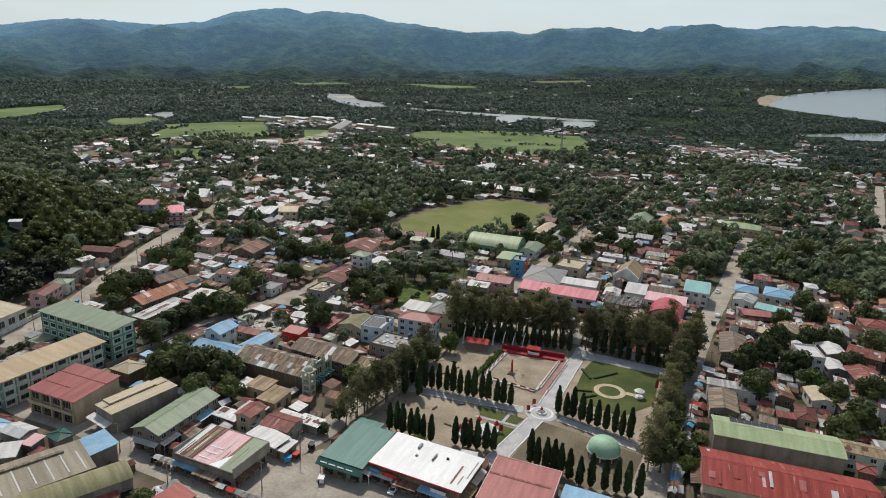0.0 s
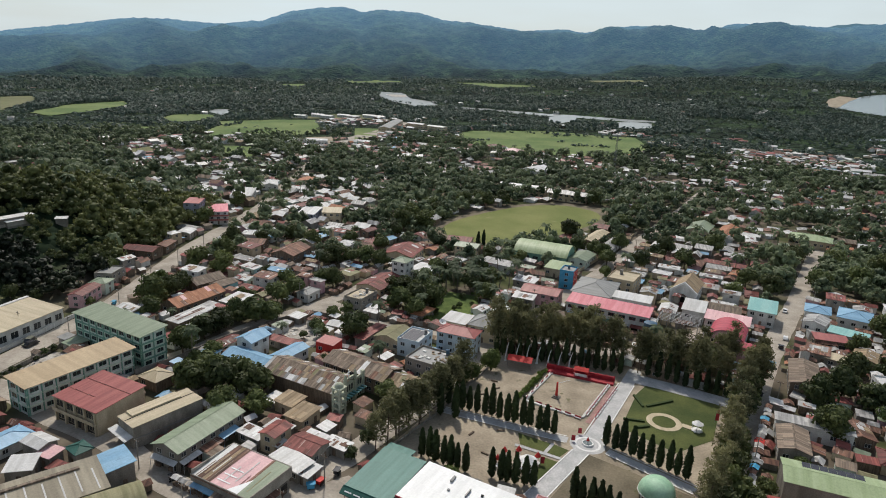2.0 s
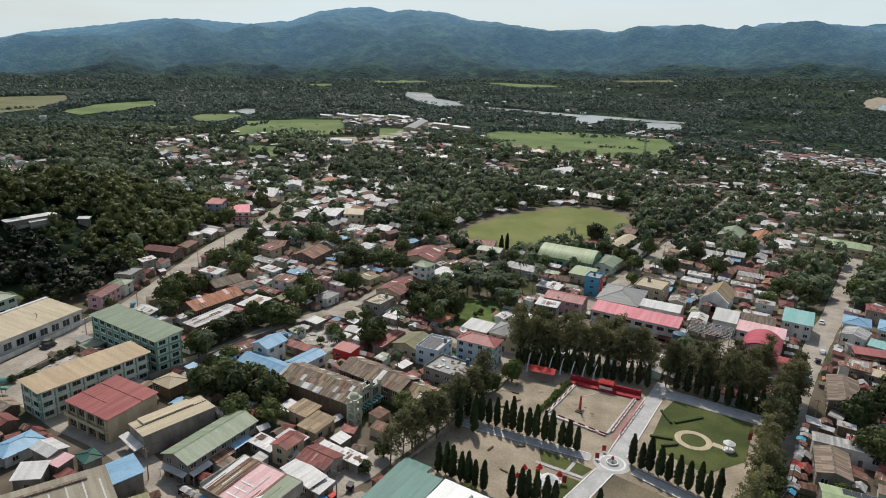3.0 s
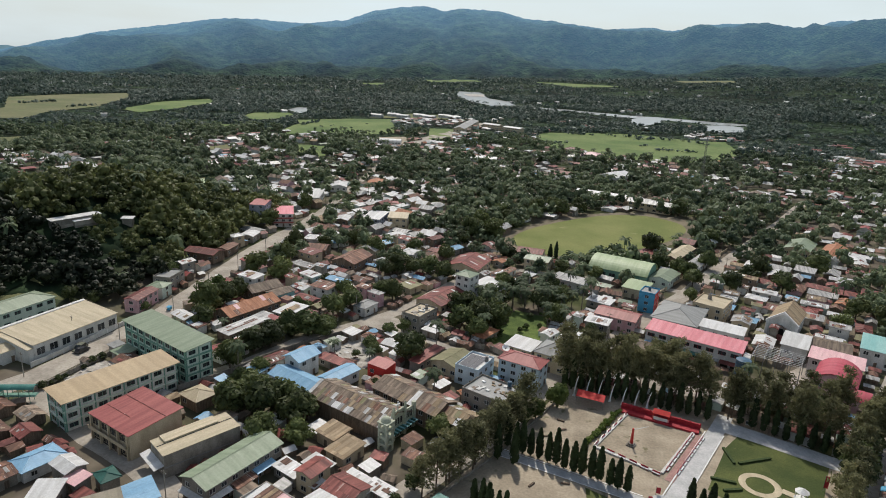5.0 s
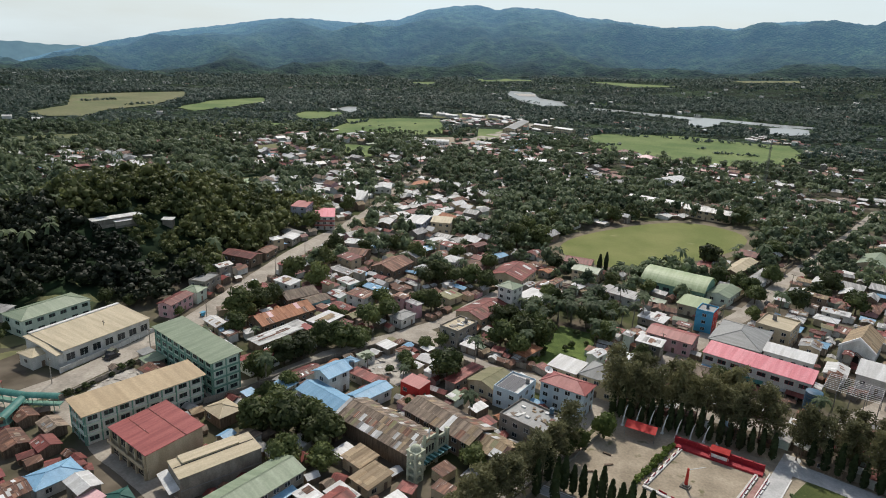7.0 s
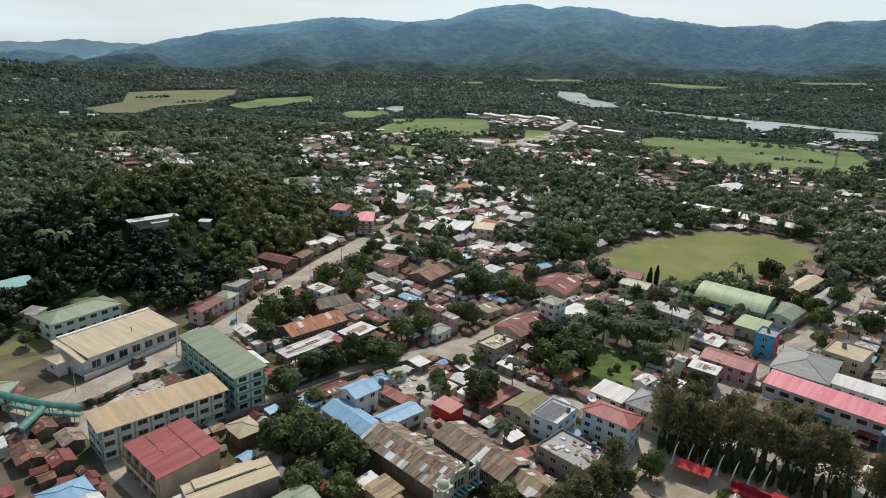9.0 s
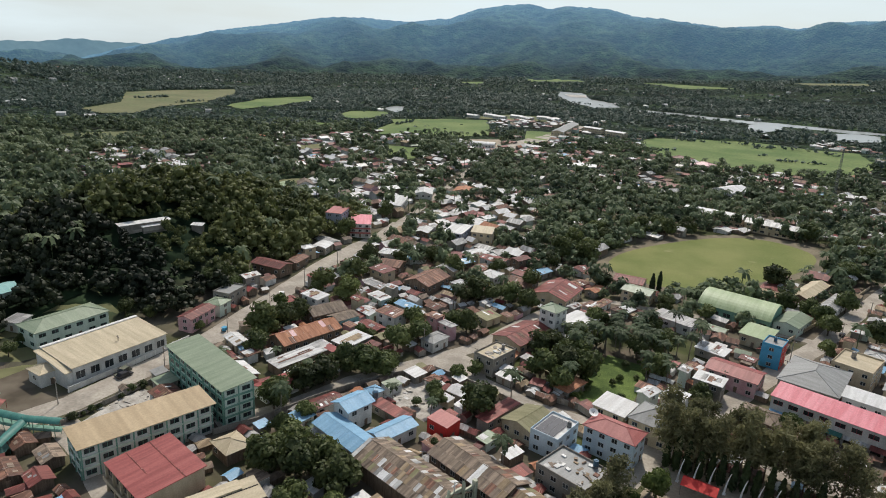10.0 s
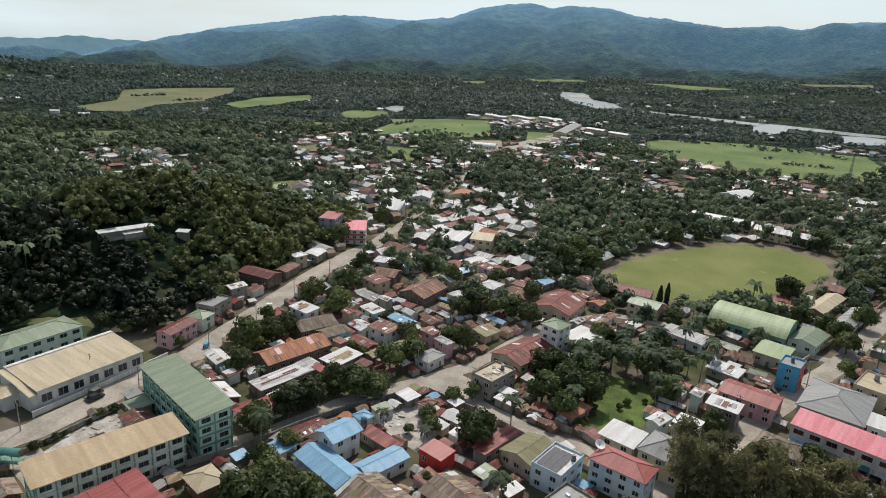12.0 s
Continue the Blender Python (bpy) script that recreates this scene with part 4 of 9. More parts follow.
def scatter(name, templates, spots, material, label, category):
    """Many small copies joined into one mesh. spots: x, y, scale, height factor, turn, template."""
    V, F, k = [], [], 0
    spots = np.asarray(spots, float)
    zs = ground_z(spots[:, 0], spots[:, 1])
    for ti, (tv, tf) in enumerate(templates):
        sel = spots[spots[:, 5].astype(int) == ti]
        z = zs[spots[:, 5].astype(int) == ti]
        if not len(sel):
            continue
        c, s = np.cos(sel[:, 4]), np.sin(sel[:, 4])
        x = (tv[None, :, 0] * c[:, None] - tv[None, :, 1] * s[:, None]) * sel[:, 2:3] + sel[:, 0:1]
        y = (tv[None, :, 0] * s[:, None] + tv[None, :, 1] * c[:, None]) * sel[:, 2:3] + sel[:, 1:2]
        zz = tv[None, :, 2] * (sel[:, 2] * sel[:, 3])[:, None] + z[:, None]
        V.append(np.stack([x, y, zz], -1).reshape(-1, 3))
        n = len(tv)
        off = (np.arange(len(sel)) * n + k)[:, None]
        for size in (3, 4):
            g = np.array([q for q in tf if len(q) == size])
            if len(g):
                F.append((g[None] + off[..., None]).reshape(-1, size))
        k += len(sel) * n
    V = np.concatenate(V)
    me = bpy.data.meshes.new(name)
    me.vertices.add(len(V))
    me.vertices.foreach_set("co", V.astype(np.float32).ravel())
    loops = np.concatenate([f.ravel() for f in F])
    sizes = np.concatenate([np.full(len(f), f.shape[1]) for f in F])
    me.loops.add(len(loops))
    me.loops.foreach_set("vertex_index", loops.astype(np.int32))
    me.polygons.add(len(sizes))
    me.polygons.foreach_set("loop_start", np.concatenate([[0], np.cumsum(sizes)[:-1]]).astype(np.int32))
    me.polygons.foreach_set("loop_total", sizes.astype(np.int32))
    for k in (material if isinstance(material, (list, tuple)) else [material]):
        me.materials.append(k)
    me.update(calc_edges=True)
    me.validate()
    return tagged(new(name, me), label, category, kind="stuff")


# ---- streets, fields and water ----
road([(-172, 158), (-165, 178), (-163, 200), (-160, 231), (-163, 265), (-166, 295), (-169, 330), (-170, 365), (-169, 392), (-174, 424)], 10, "wide pale concrete main street with dusty edges")
road([(-174, 424), (-180, 470), (-187, 516), (-194, 570), (-205, 640), (-215, 780), (-200, 960)], 6, "concrete road leaving the town among trees")
road([(-119, 188), (-107, 207), (-98, 229), (-87, 246), (-79, 258), (-70, 273)], 6.5, "narrow concrete side street beside a boundary wall")
road([(-79, 258), (-68, 254), (-56, 249), (-38, 242), (-23, 241), (-10, 236), (2, 229)], 5, "narrow concrete lane between houses")
road([(-160, 170), (-141, 163), (-123, 154), (-108, 149), (-94, 143), (-81, 134), (-65, 127), (-49, 118), (-20, 104)], 8, "concrete street past the market stalls")
road([(-62, 98), (-49, 120), (-42, 140), (-36, 150), (-30, 162), (-21, 179), (-12, 200), (-2, 228), (10, 252), (23, 279), (40, 312), (57, 345), (75, 386), (96, 432), (122, 488), (150, 547), (190, 640)], 8, "long concrete street beside the plaza")
road([(40, 95), (57, 135), (71, 165), (90, 205), (106, 239), (125, 275), (145, 311), (178, 375), (215, 450)], 9, "busy concrete street lined with stalls")
road([(128, 287), (110, 281), (96, 274), (70, 243), (40, 236), (10, 246)], 7, "concrete cross street behind the plaza trees")
road([(279, 398), (322, 470), (365, 540), (467, 708)], 8, "straight concrete road through the palms")
road([(-70, 273), (-62, 300), (-52, 330), (-30, 350), (20, 352), (60, 345)], 5, "dusty lane between houses")
road([(20, 104), (60, 80)], 8, "concrete street in front of the halls")
sheet("pavement", [(-47, 132), (-60, 112), (10, 92), (32, 112), (24, 118), (-10, 130), (-33, 143)], M["road"], "open concrete yard in front of the halls", "pavement", 0.03)
# sports field
field = []
for k in range(40):
    a = k * math.tau / 40
    ca, sa = math.cos(a), math.sin(a)
    fx, fy = rot2(36 * math.copysign(abs(ca) ** 0.8, ca), 75 * math.copysign(abs(sa) ** 0.8, sa), -36)
    field.append((fx, fy))
outer = [(17 + 1.17 * x, 453 + 1.15 * y) for x, y in field]
sheet("running_track", outer, M["darkearth"], "bare earth track round the sports field", "track", 0.05)
sheet("sports_field", [(17 + x, 452 + y) for x, y in field], M["sports"], "mown oval sports field of dry grass", "field", 0.14)
sheet("grass_plot", [(-30, 250), (-10, 252), (-6, 288), (-22, 292)], M["weeds"], "overgrown green plot between houses", "grass", 0.05)
sheet("paddy_field", [(-90, 988), (-28, 858), (37, 832), (95, 842), (154, 872), (188, 950), (207, 1018), (203, 1112), (148, 1104), (80, 1140), (-3, 1116), (-67, 1084)], M["paddy"], "bright green rice field", "field", 0.6, 40)
sheet("paddy_field", [(-780, 982), (-841, 1175), (-824, 1320), (-756, 1223), (-722, 1048), (-715, 946)], M["paddy"], "bright green rice field", "field", 0.8, 40)
sheet("paddy_field", [(-859, 760), (-912, 880), (-1075, 1044), (-1082, 1163), (-1059, 1353), (-956, 1229), (-833, 986), (-822, 882), (-766, 771), (-793, 736)], M["drypaddy"], "yellowing rice field", "field", 0.8, 40)
sheet("paddy_field", [(-568, 1011), (-580, 1074), (-535, 1114), (-506, 1072), (-501, 982), (-523, 957)], M["paddy"], "bright green rice field", "field", 0.8, 40)
sheet("paddy_field", [(-420, 859), (-446, 972), (-431, 1051), (-398, 960), (-374, 845), (-389, 822)], M["paddy"], "bright green rice field", "field", 0.8, 40)
sheet("paddy_field", [(-600, 539), (-629, 586), (-620, 624), (-591, 625), (-570, 592), (-576, 539)], M["drypaddy"], "dull green pasture among palms", "field", 0.8, 40)
sheet("paddy_field", [(-740, 2780), (-510, 2800), (-445, 2606), (-644, 2534)], M["paddy"], "far green rice field", "field", 0.8, 60)
sheet("paddy_field", [(-242, 2600), (-72, 2263), (89, 2314), (-159, 2567)], M["paddy"], "far green rice field", "field", 0.8, 60)
sheet("paddy_field", [(265, 2780), (505, 2760), (456, 2505), (299, 2550)], M["drypaddy"], "far pale field", "field", 0.8, 60)
sheet("paddy_field", [(-877, 2367), (-740, 2225), (-792, 2440)], M["paddy"], "far green rice field", "field", 0.8, 60)
for pts, key, lab in (([(-534, 834), (-521, 875), (-480, 880), (-495, 822)], "paddy", "small bright green field among palms"), ([(-340, 735), (-302, 745), (-272, 660), (-300, 660)], "paddy", "small bright green plot among houses"),
                      ([(-650, 560), (-629, 610), (-570, 552), (-595, 520)], "drypaddy", "dull green pasture behind the wood"), ([(-385, 318), (-372, 334), (-336, 306), (-347, 292)], "sand", "bare earth clearing on the wooded hill"),
                      ([(-320, 490), (-300, 520), (-275, 470), (-290, 455)], "drypaddy", "grassy clearing beside a green house"), ([(-300, 845), (-250, 892), (-222, 800), (-240, 780)], "sand", "bare levelled lot"),
                      ([(-250, 1021), (-203, 1040), (-196, 900), (-215, 880)], "paddy", "green strip beside the long building"), ([(-470, 1000), (-406, 1086), (-345, 1120), (-275, 930), (-310, 870), (-377, 870)], "paddy", "bright green rice field"),
                      ([(-440, 640), (-405, 690), (-380, 670), (-410, 625)], "drypaddy", "dull green pasture")):
    sheet("grass_field", pts, M[key], lab, "field", 0.5, 25)
sheet("airstrip", [(-232, 820), (-208, 822), (-182, 1160), (-200, 1160)], M["road"], "long pale concrete strip among trees", "road", 0.5, 40)
sheet("yard", [(-395, 1128), (-249, 1190), (-262, 1262), (-347, 1248)], M["drypaddy"], "open yard among long low buildings", "yard", 0.5, 40)


def water_material(name, colour, rough):
    m = bpy.data.materials.new(name)
    m.use_nodes = True
    nt = m.node_tree
    p = nt.nodes["Principled BSDF"]
    p.inputs["Base Color"].default_value = colour
    p.inputs["Roughness"].default_value = rough
    n = nt.nodes.new("ShaderNodeTexNoise")
    n.inputs["Scale"].default_value = 0.25
    nt.links.new(nt.nodes.new("ShaderNodeNewGeometry").outputs["Position"], n.inputs["Vector"])
    b = nt.nodes.new("ShaderNodeBump")
    b.inputs["Strength"].default_value, b.inputs["Distance"].default_value = 0.15, 0.5
    nt.links.new(n.outputs["Fac"], b.inputs["Height"])
    nt.links.new(b.outputs[0], p.inputs["Normal"])
    return m


M["water"] = water_material("water", (0.2, 0.235, 0.23, 1), 0.2)
# silty water, its base colour paled to stand for sun glitter
M["river"] = water_material("silty_river_with_glint", (0.33, 0.345, 0.33, 1), 0.25)


sheet("water", [(-411, 1990), (-338, 1952), (-276, 1750), (-210, 1668), (-186, 1573), (-233, 1524), (-304, 1639), (-374, 1792)], M["river"], "pale shining bend of a river", "river", 0.5, 40)
sheet("water", [(-140, 1547), (-57, 1524), (52, 1466), (148, 1434), (235, 1396), (289, 1378), (283, 1347), (228, 1355), (144, 1389), (51, 1416), (-54, 1478), (-136, 1509)], M["river"], "long thin reach of the river behind palms", "river", 0.5, 40)
sheet("water", [(72, 1391), (100, 1425), (131, 1389), (120, 1325), (88, 1281), (71, 1311)], M["river"], "pale shining pool beside the river", "river", 0.5, 40)
sheet("water", [(207, 1337), (244, 1349), (273, 1329), (258, 1262), (219, 1240), (197, 1254)], M["river"], "pale shining pool beside the river", "river", 0.5, 40)
sheet("sand_bank", [(-372, 1885), (-315, 1872), (-295, 1799), (-338, 1792)], M["rubble"], "pale sand bank at the river bend", "sand", 0.8, 40)
sheet("beach", [(793, 1805), (871, 1902), (895, 1857), (821, 1753), (747, 1638), (753, 1695)], M["sand"], "narrow sandy spit at the head of the bay", "beach", 0.9, 40)
sheet("water", [(621, 1213), (724, 1234), (798, 1237), (741, 1144), (680, 1151), (691, 1191), (607, 1185)], M["water"], "narrow lagoon behind the bay's woods", "lagoon", 0.5, 40)
sheet("water", [(-569, 1174), (-578, 1240), (-558, 1245), (-527, 1174), (-518, 1118)], M["river"], "small pond among palms", "pond", 0.5, 40)
sheet("water", [(748, 1691), (934, 1910), (1164, 2042), (1333, 2133), (1750, 2500), (1750, 1900), (1150, 1300), (884, 1383), (835, 1460), (777, 1572)], M["water"], "wide grey bay with a wooded shore", "bay", 0.6, 60)

# yards kept clear of planting
AREAS.append([(-27, 256), (-11, 256), (-9, 281), (-24, 284)])
AREAS.append([(-159, 166), (-153, 200), (-144, 196), (-144, 188), (-148, 166)])
GROVE = [(-46, 274), (-40, 296), (-36, 310), (-17, 327), (8, 324), (16, 303), (1, 294), (-6, 288), (-22, 292), (-30, 270)]
AREAS.append(GROVE)
AREAS.append([(-84, 224), (-66, 217), (-64, 232), (-80, 236)])
sheet("junction", [(-84, 250), (-70, 245), (-58, 252), (-62, 262), (-76, 268)], M["road"], "dusty concrete junction of two lanes", "road", 0.045)
sheet("bare_yard", [(-85, 225), (-66, 217), (-62, 238), (-80, 243)], M["rubble"], "bare yard with pale rubble and soil", "yard", 0.05, keep=False)
AREAS.append([(-218, 168), (-158, 160), (-158, 234), (-222, 234)])
AREAS.append([(-62, 95), (60, 78), (60, 128), (-30, 146), (-46, 150)])
sheet("rubble_slope", [(-154, 171), (-155, 186), (-153, 194), (-146, 194), (-145, 186), (-149, 171)], M["rubble"], "pale heaps of rubble and soil behind the school", "rubble", 0.07, keep=False)
sheet("yard_grass", [(-222, 172), (-198, 164), (-194, 190), (-190, 226), (-222, 236)], M["drypaddy"], "patchy grass of the hall yard", "grass", 0.05, keep=False)


# ---- large buildings ----
def school(label, x, y, w, d, rot, h, top, floors, wall, band, pitch=4.0, roof="shed", rise=0.9):
    """A long school block: bands between storeys, piers and rows of windows on its front."""
    e = building("school_building", label, "school", x, y, w, d, rot, h, roof, top, wall, floors, rise, 0.9, pitch, (2.3, 1.25), "w_teal", (), False)
    ww, dd, fh = w - 1.8, d - 1.8, h / floors
    for length, place in sides(ww, dd):
        out = pose(0, 0, 0, 0, 0, rot) @ (place(0, 0).to_3x3().to_4x4() @ Vector((0, -1, 0)))
        if out.x * -x + out.y * (20 - y) < 0:
            continue
        n = int((length - 0.8) / pitch)
        for k in range(n + 1):
            s = max(-length / 2 + 0.2, min(length / 2 - 0.2, (k - n / 2) * (length / max(1, n))))
            put("pier", pier_mesh(h), e, place(s, 0))
        for f in range(1, floors):
            part("storey_band", boxes((-length / 2 - 0.1, -0.3, -0.25, length / 2 + 0.1, -0.01, 0.3)), M[band], e, m=place(0, f * fh))
    return e


def pier_mesh(h):
    k = ("pier", round(h, 1))
    if k not in MESH:
        bm = boxes((-0.15, -0.3, 0, 0.15, -0.004, h - 0.1))
        me = bpy.data.meshes.new("pier")
        bm.to_mesh(me)
        bm.free()
        me.materials.append(M["w_teal"])
        MESH[k] = me
    return MESH[k]


school("long three-storey school with tan metal roof and green trim", -129, 171.4, 35.8, 11.4, 66, 9.3, "tan", 3, "w_white", "w_green")
school("four-storey pale green school with flat green metal roof", -131.6, 200, 38.7, 11.4, -23.5, 12, "green", 4, "w_green", "w_teal")
hall = building("hall", "long white hall with tan metal roof and tall dark windows", "hall", -178, 203, 34, 18, 80, 6.2, "shed", "cream", "w_white", 1, 1.9, 0.4, 4.2, (2.8, 2.4), "frame", (), False)
part("ridge_roof", boxes((-17, 8.2, 8.0, 17, 9.6, 8.4)), M["white"], hall)
part("porch_roof", prism(bmesh.new(), [(-9, 5.4), (0, 7.0), (9, 7.9), (9, 7.7), (0, 6.8), (-9, 5.2)], -19.2, -17.0), M["cream"], hall)
part("porch_wall", prism(bmesh.new(), [(-8.5, -0.2), (8.5, -0.2), (8.5, 7.6), (0, 6.75), (-8.5, 5.2)], -18.6, -16.61), M["w_white"], hall)
building("school_building", "low green school with pale green metal roof", "school", -204, 208, 27, 13, 80, 6.6, "hip", "green", "w_green", 2, 2.0, 0.6, 4.0, (2.2, 1.2), "w_teal")
building("pavilion", "small cream pavilion with hipped roof by the street", "pavilion", -183, 184, 8, 8, 80, 4.6, "hip", "cream", "w_white", 1, 1.4)
rs = building("school_building", "two-storey tan school block with red metal roof", "school", -111.8, 158.3, 19.4, 16.6, -20.5, 7.6, "shed", "red", "w_cream", 2, 1.2, 0.5, 4.2, (2.6, 1.8), "w_cream", (1, 3))
for yy in (-2.9, 2.9):
    part("roof_seam", boxes((-9.6, yy - 0.12, -0.03, 9.6 if yy > 0 else 2.0, yy + 0.12, 0.06)), M["maroon"], rs, m=pose(0, 0, 8.35 + yy * 1.2 / 16.6, 0, 0, 0))
for kx in range(5):
    part("bay_column", boxes((-8.6 + 4.3 * kx - 0.25, -8.4, 0, -8.6 + 4.3 * kx + 0.25, -7.82, 7.4)), M["w_cream"], rs)
part("balcony", boxes((-8.9, -9.0, 3.6, 8.9, -7.82, 3.8), (-8.9, -9.05, 3.8, 8.9, -8.9, 4.7)), M["w_cream"], rs)
# open bays drawn as dark panels in place of the shade within
for kx in range(4):
    for z0, z1 in ((0.3, 3.2), (4.8, 6.9)):
        part("open_bay", boxes((-8.2 + 4.3 * kx, -7.84, z0, -4.7 + 4.3 * kx, -7.805, z1)), M["dark"], rs)
tw = building("warehouse", "tall blank grey warehouse with weathered cream roof", "warehouse", -91, 155, 9, 21, -33, 6.6, "shed", "cream", "w_grey", 2, 0.7, 0.2, 5, (1.2, 1.0), "frame", (0, 1, 2, 3), False)
part("raised_roof", boxes((-4.4, -8.0, -0.1, -0.7, 6.5, 0.5)), M["cream"], tw, m=pose(0, 0, 7.05, math.degrees(math.atan2(0.7, 21)), 0, 0))
part("gutter", boxes((-0.65, -10.2, -0.05, -0.35, 10.2, 0.07)), M["dark"], tw, m=pose(0, 0, 7.06, math.degrees(math.atan2(0.7, 21)), 0, 0))
part("wall_band", boxes((4.32, -10.2, 2.9, 4.42, 10.2, 3.15)), M["greyflat"], tw)
part("porch_roof", prism(bmesh.new(), [(-2.6, 0), (0, 0.5), (0, 0.44), (-2.6, -0.06)], -5.5, 4.4), M["white"], tw, m=pose(0, -10.35, 3.3))
building("market_hall", "long market hall with faded green metal roof", "market", -76.4, 149, 10, 25, -19, 6, "gable", "green", "w_grey", 2, 1.6)
mk = building("market_hall", "wide market shed with patched pink, green and rusty roof", "market", -57.5, 132.5, 19.5, 14, -22, 5, "shed", "palepink", "w_grey", 1, 1.1, 0.3, 3.0, (2.2, 1.6), patch=3, patch_top="white")
for x0, x1, key in ((-9.7, -8.0, "white"), (-8.0, -6.4, "rust"), (-6.4, -5.2, "tanbrown"), (-5.2, -3.6, "rust"), (4.2, 5.0, "rust"), (5.0, 9.7, "green")):
    part("roof_sheet", boxes((x0, -6.95, -0.02, x1, 6.95, 0.02)), M[key], mk, m=pose(0, 0, 5.72, math.degrees(math.atan2(1.1, 14)), 0, 0))
for x0, y0, x1, y1 in ((-9.95, -7.2, 9.95, -6.95), (-9.95, 6.95, 9.95, 7.2), (9.7, -6.95, 9.95, 6.95), (-9.95, -6.95, -9.7, 6.95)):
    part("parapet", boxes((x0, y0, 3.4, x1, y1, 5.35 if y0 < -7 else 6.35)), M["w_grey"], mk)
for k, (x0, x1) in enumerate(((-8.6, -8.3), (-7.4, -6.9), (-6.0, -5.7), (-4.6, -4.4), (-1.2, -0.9), (1.6, 1.9), (3.4, 3.6), (6.6, 6.9))):
    y0 = -6.6 + 1.4 * (k % 3)
    part("roof_sheet", boxes((x0, y0, 0.03, x1, y0 + 6.2 + 2.1 * (k % 2), 0.06)), M[("brown", "tanbrown", "white", "brown", "white", "white", "maroon", "olive")[k]], mk, m=pose(0, 0, 5.72, math.degrees(math.atan2(1.1, 14)), 0, 0))
slope_mk = pose(0, 0, 5.72, math.degrees(math.atan2(1.1, 14)), 0, 0)
for k in range(3):
    part("roof_sheet", boxes((-3.0, -5.2 + 2.3 * k, 0.025, 1.2, -4.85 + 2.3 * k, 0.05)), M["brightwhite"], mk, m=slope_mk)
bm = bmesh.new()
tri = [[bm.verts.new((x, y, z)) for x, y in ((2.0, -6.85), (5.3, -6.85), (5.3, -1.2))] for z in (0.055, 0.085)]
bm.faces.new(tri[0][::-1])
bm.faces.new(tri[1])
for i in range(3):
    bm.faces.new((tri[0][i], tri[0][(i + 1) % 3], tri[1][(i + 1) % 3], tri[1][i]))
part("roof_sheet", bm, M["brightwhite"], mk, "bright white corner sheet", m=slope_mk)
part("gutter", boxes((-9.75, -7.35, 4.85, 9.75, -7.22, 5.08)), M["rust"], mk)
building("shed", "low shed with bright white metal roof", "shed", -48, 142, 12, 6, -32, 3.6, "shed", "white", "w_grey", 1, 0.6)
building("house", "small house with rusty red roof behind the market", "house", -46, 149, 10, 8.5, -22, 4.3, "gable", "maroon", "w_grey", 1)
building("house", "narrow house with dark red roof", "house", -56, 152, 6, 8, -20, 5.8, "gable", "maroon", "w_cream", 2)
tealhall = building("hall", "open hall with teal metal roof and green awning", "hall", -22, 138.5, 13, 18, -22, 4.8, "shed", "teal", "w_grey", 1, 0.9, 0.5)
part("awning_strip", prism(bmesh.new(), [(-1.9, -1.15), (0, 0.0), (0, -0.1), (-1.9, -1.3)], -6.8, 6.8), M["tealdark"], tealhall, "dark teal front awning", m=pose(0, -8.9, 4.75))
part("back_roof", boxes((-6.5, 9.05, 5.35, 1.5, 12.0, 5.5)), M["teal"], tealhall)
part("back_wall", boxes((-6.0, 8.5, 0, 1.0, 11.5, 5.34)), M["w_grey"], tealhall)
for kx in range(4):   # lettering too small to read
    part("sign_bar", boxes((-5.6 + 2.6 * kx, -0.02, -0.16, -3.6 + 2.6 * kx, 0.02, 0.16)), M["whitepaint"], tealhall, m=pose(0, -10.1, 4.13, -58, 0, 0))
whitehall = building("hall", "long hall with bright white metal roof and shop fronts", "hall", -3, 132, 26.5, 15.5, -24, 5.2, "shed", "brightwhite", "w_brown", 1, 0.7, 0.5, 3.0, (2.2, 2.2), "w_brown")
tilt = math.degrees(math.atan2(0.7, 15.5))
for x0, y0, x1, y1, z1, key in ((-4.6, 3.4, -4.0, 5.6, 0.5, "greyflat"), (1.2, 0.4, 1.5, 3.2, 0.6, "steel"), (4.4, 2.6, 5.0, 3.2, 0.4, "dark"), (-3.6, 0.2, -3.0, 0.8, 0.35, "greyflat"),
                                (9.2, -5.6, 9.7, 2.2, 0.06, "rust"), (11.0, -5.0, 11.3, -1.5, 0.06, "tanbrown"), (12.2, -2.0, 12.5, 5.5, 0.06, "greyflat")):
    part("roof_vent" if z1 > 0.1 else "rusty_strip", boxes((x0, y0, 0, x1, y1, z1)), M[key], whitehall, m=pose(0, 0, 5.68, tilt, 0, 0))
part("roof_edge", boxes((-13.3, -7.95, 5.0, 13.3, -7.76, 5.45)), M["redpaint"], whitehall, "dark red fascia")
for x0, x1, key in ((-12.4, -9.6, "w_cyan"), (-8.8, -4.2, "w_red"), (5.2, 9.4, "whitepaint")):
    part("shop_sign", boxes((x0, -8.2, 3.3, x1, -8.1, 4.3)), M[key], whitehall)
rosehall = building("hall", "hall with faded rose metal roof at the plaza edge", "hall", 20.5, 122, 17, 18, -20, 6.5, "shed", "rose", "w_cream", 2, 1.0, 0.4)
tilt = math.degrees(math.atan2(1.0, 18))
part("roof_seam", boxes((-8.3, 1.2, 0, 7.4, 1.9, 0.05)), M["maroon"], rosehall, m=pose(0, 0, 7.14, tilt, 0, 0))
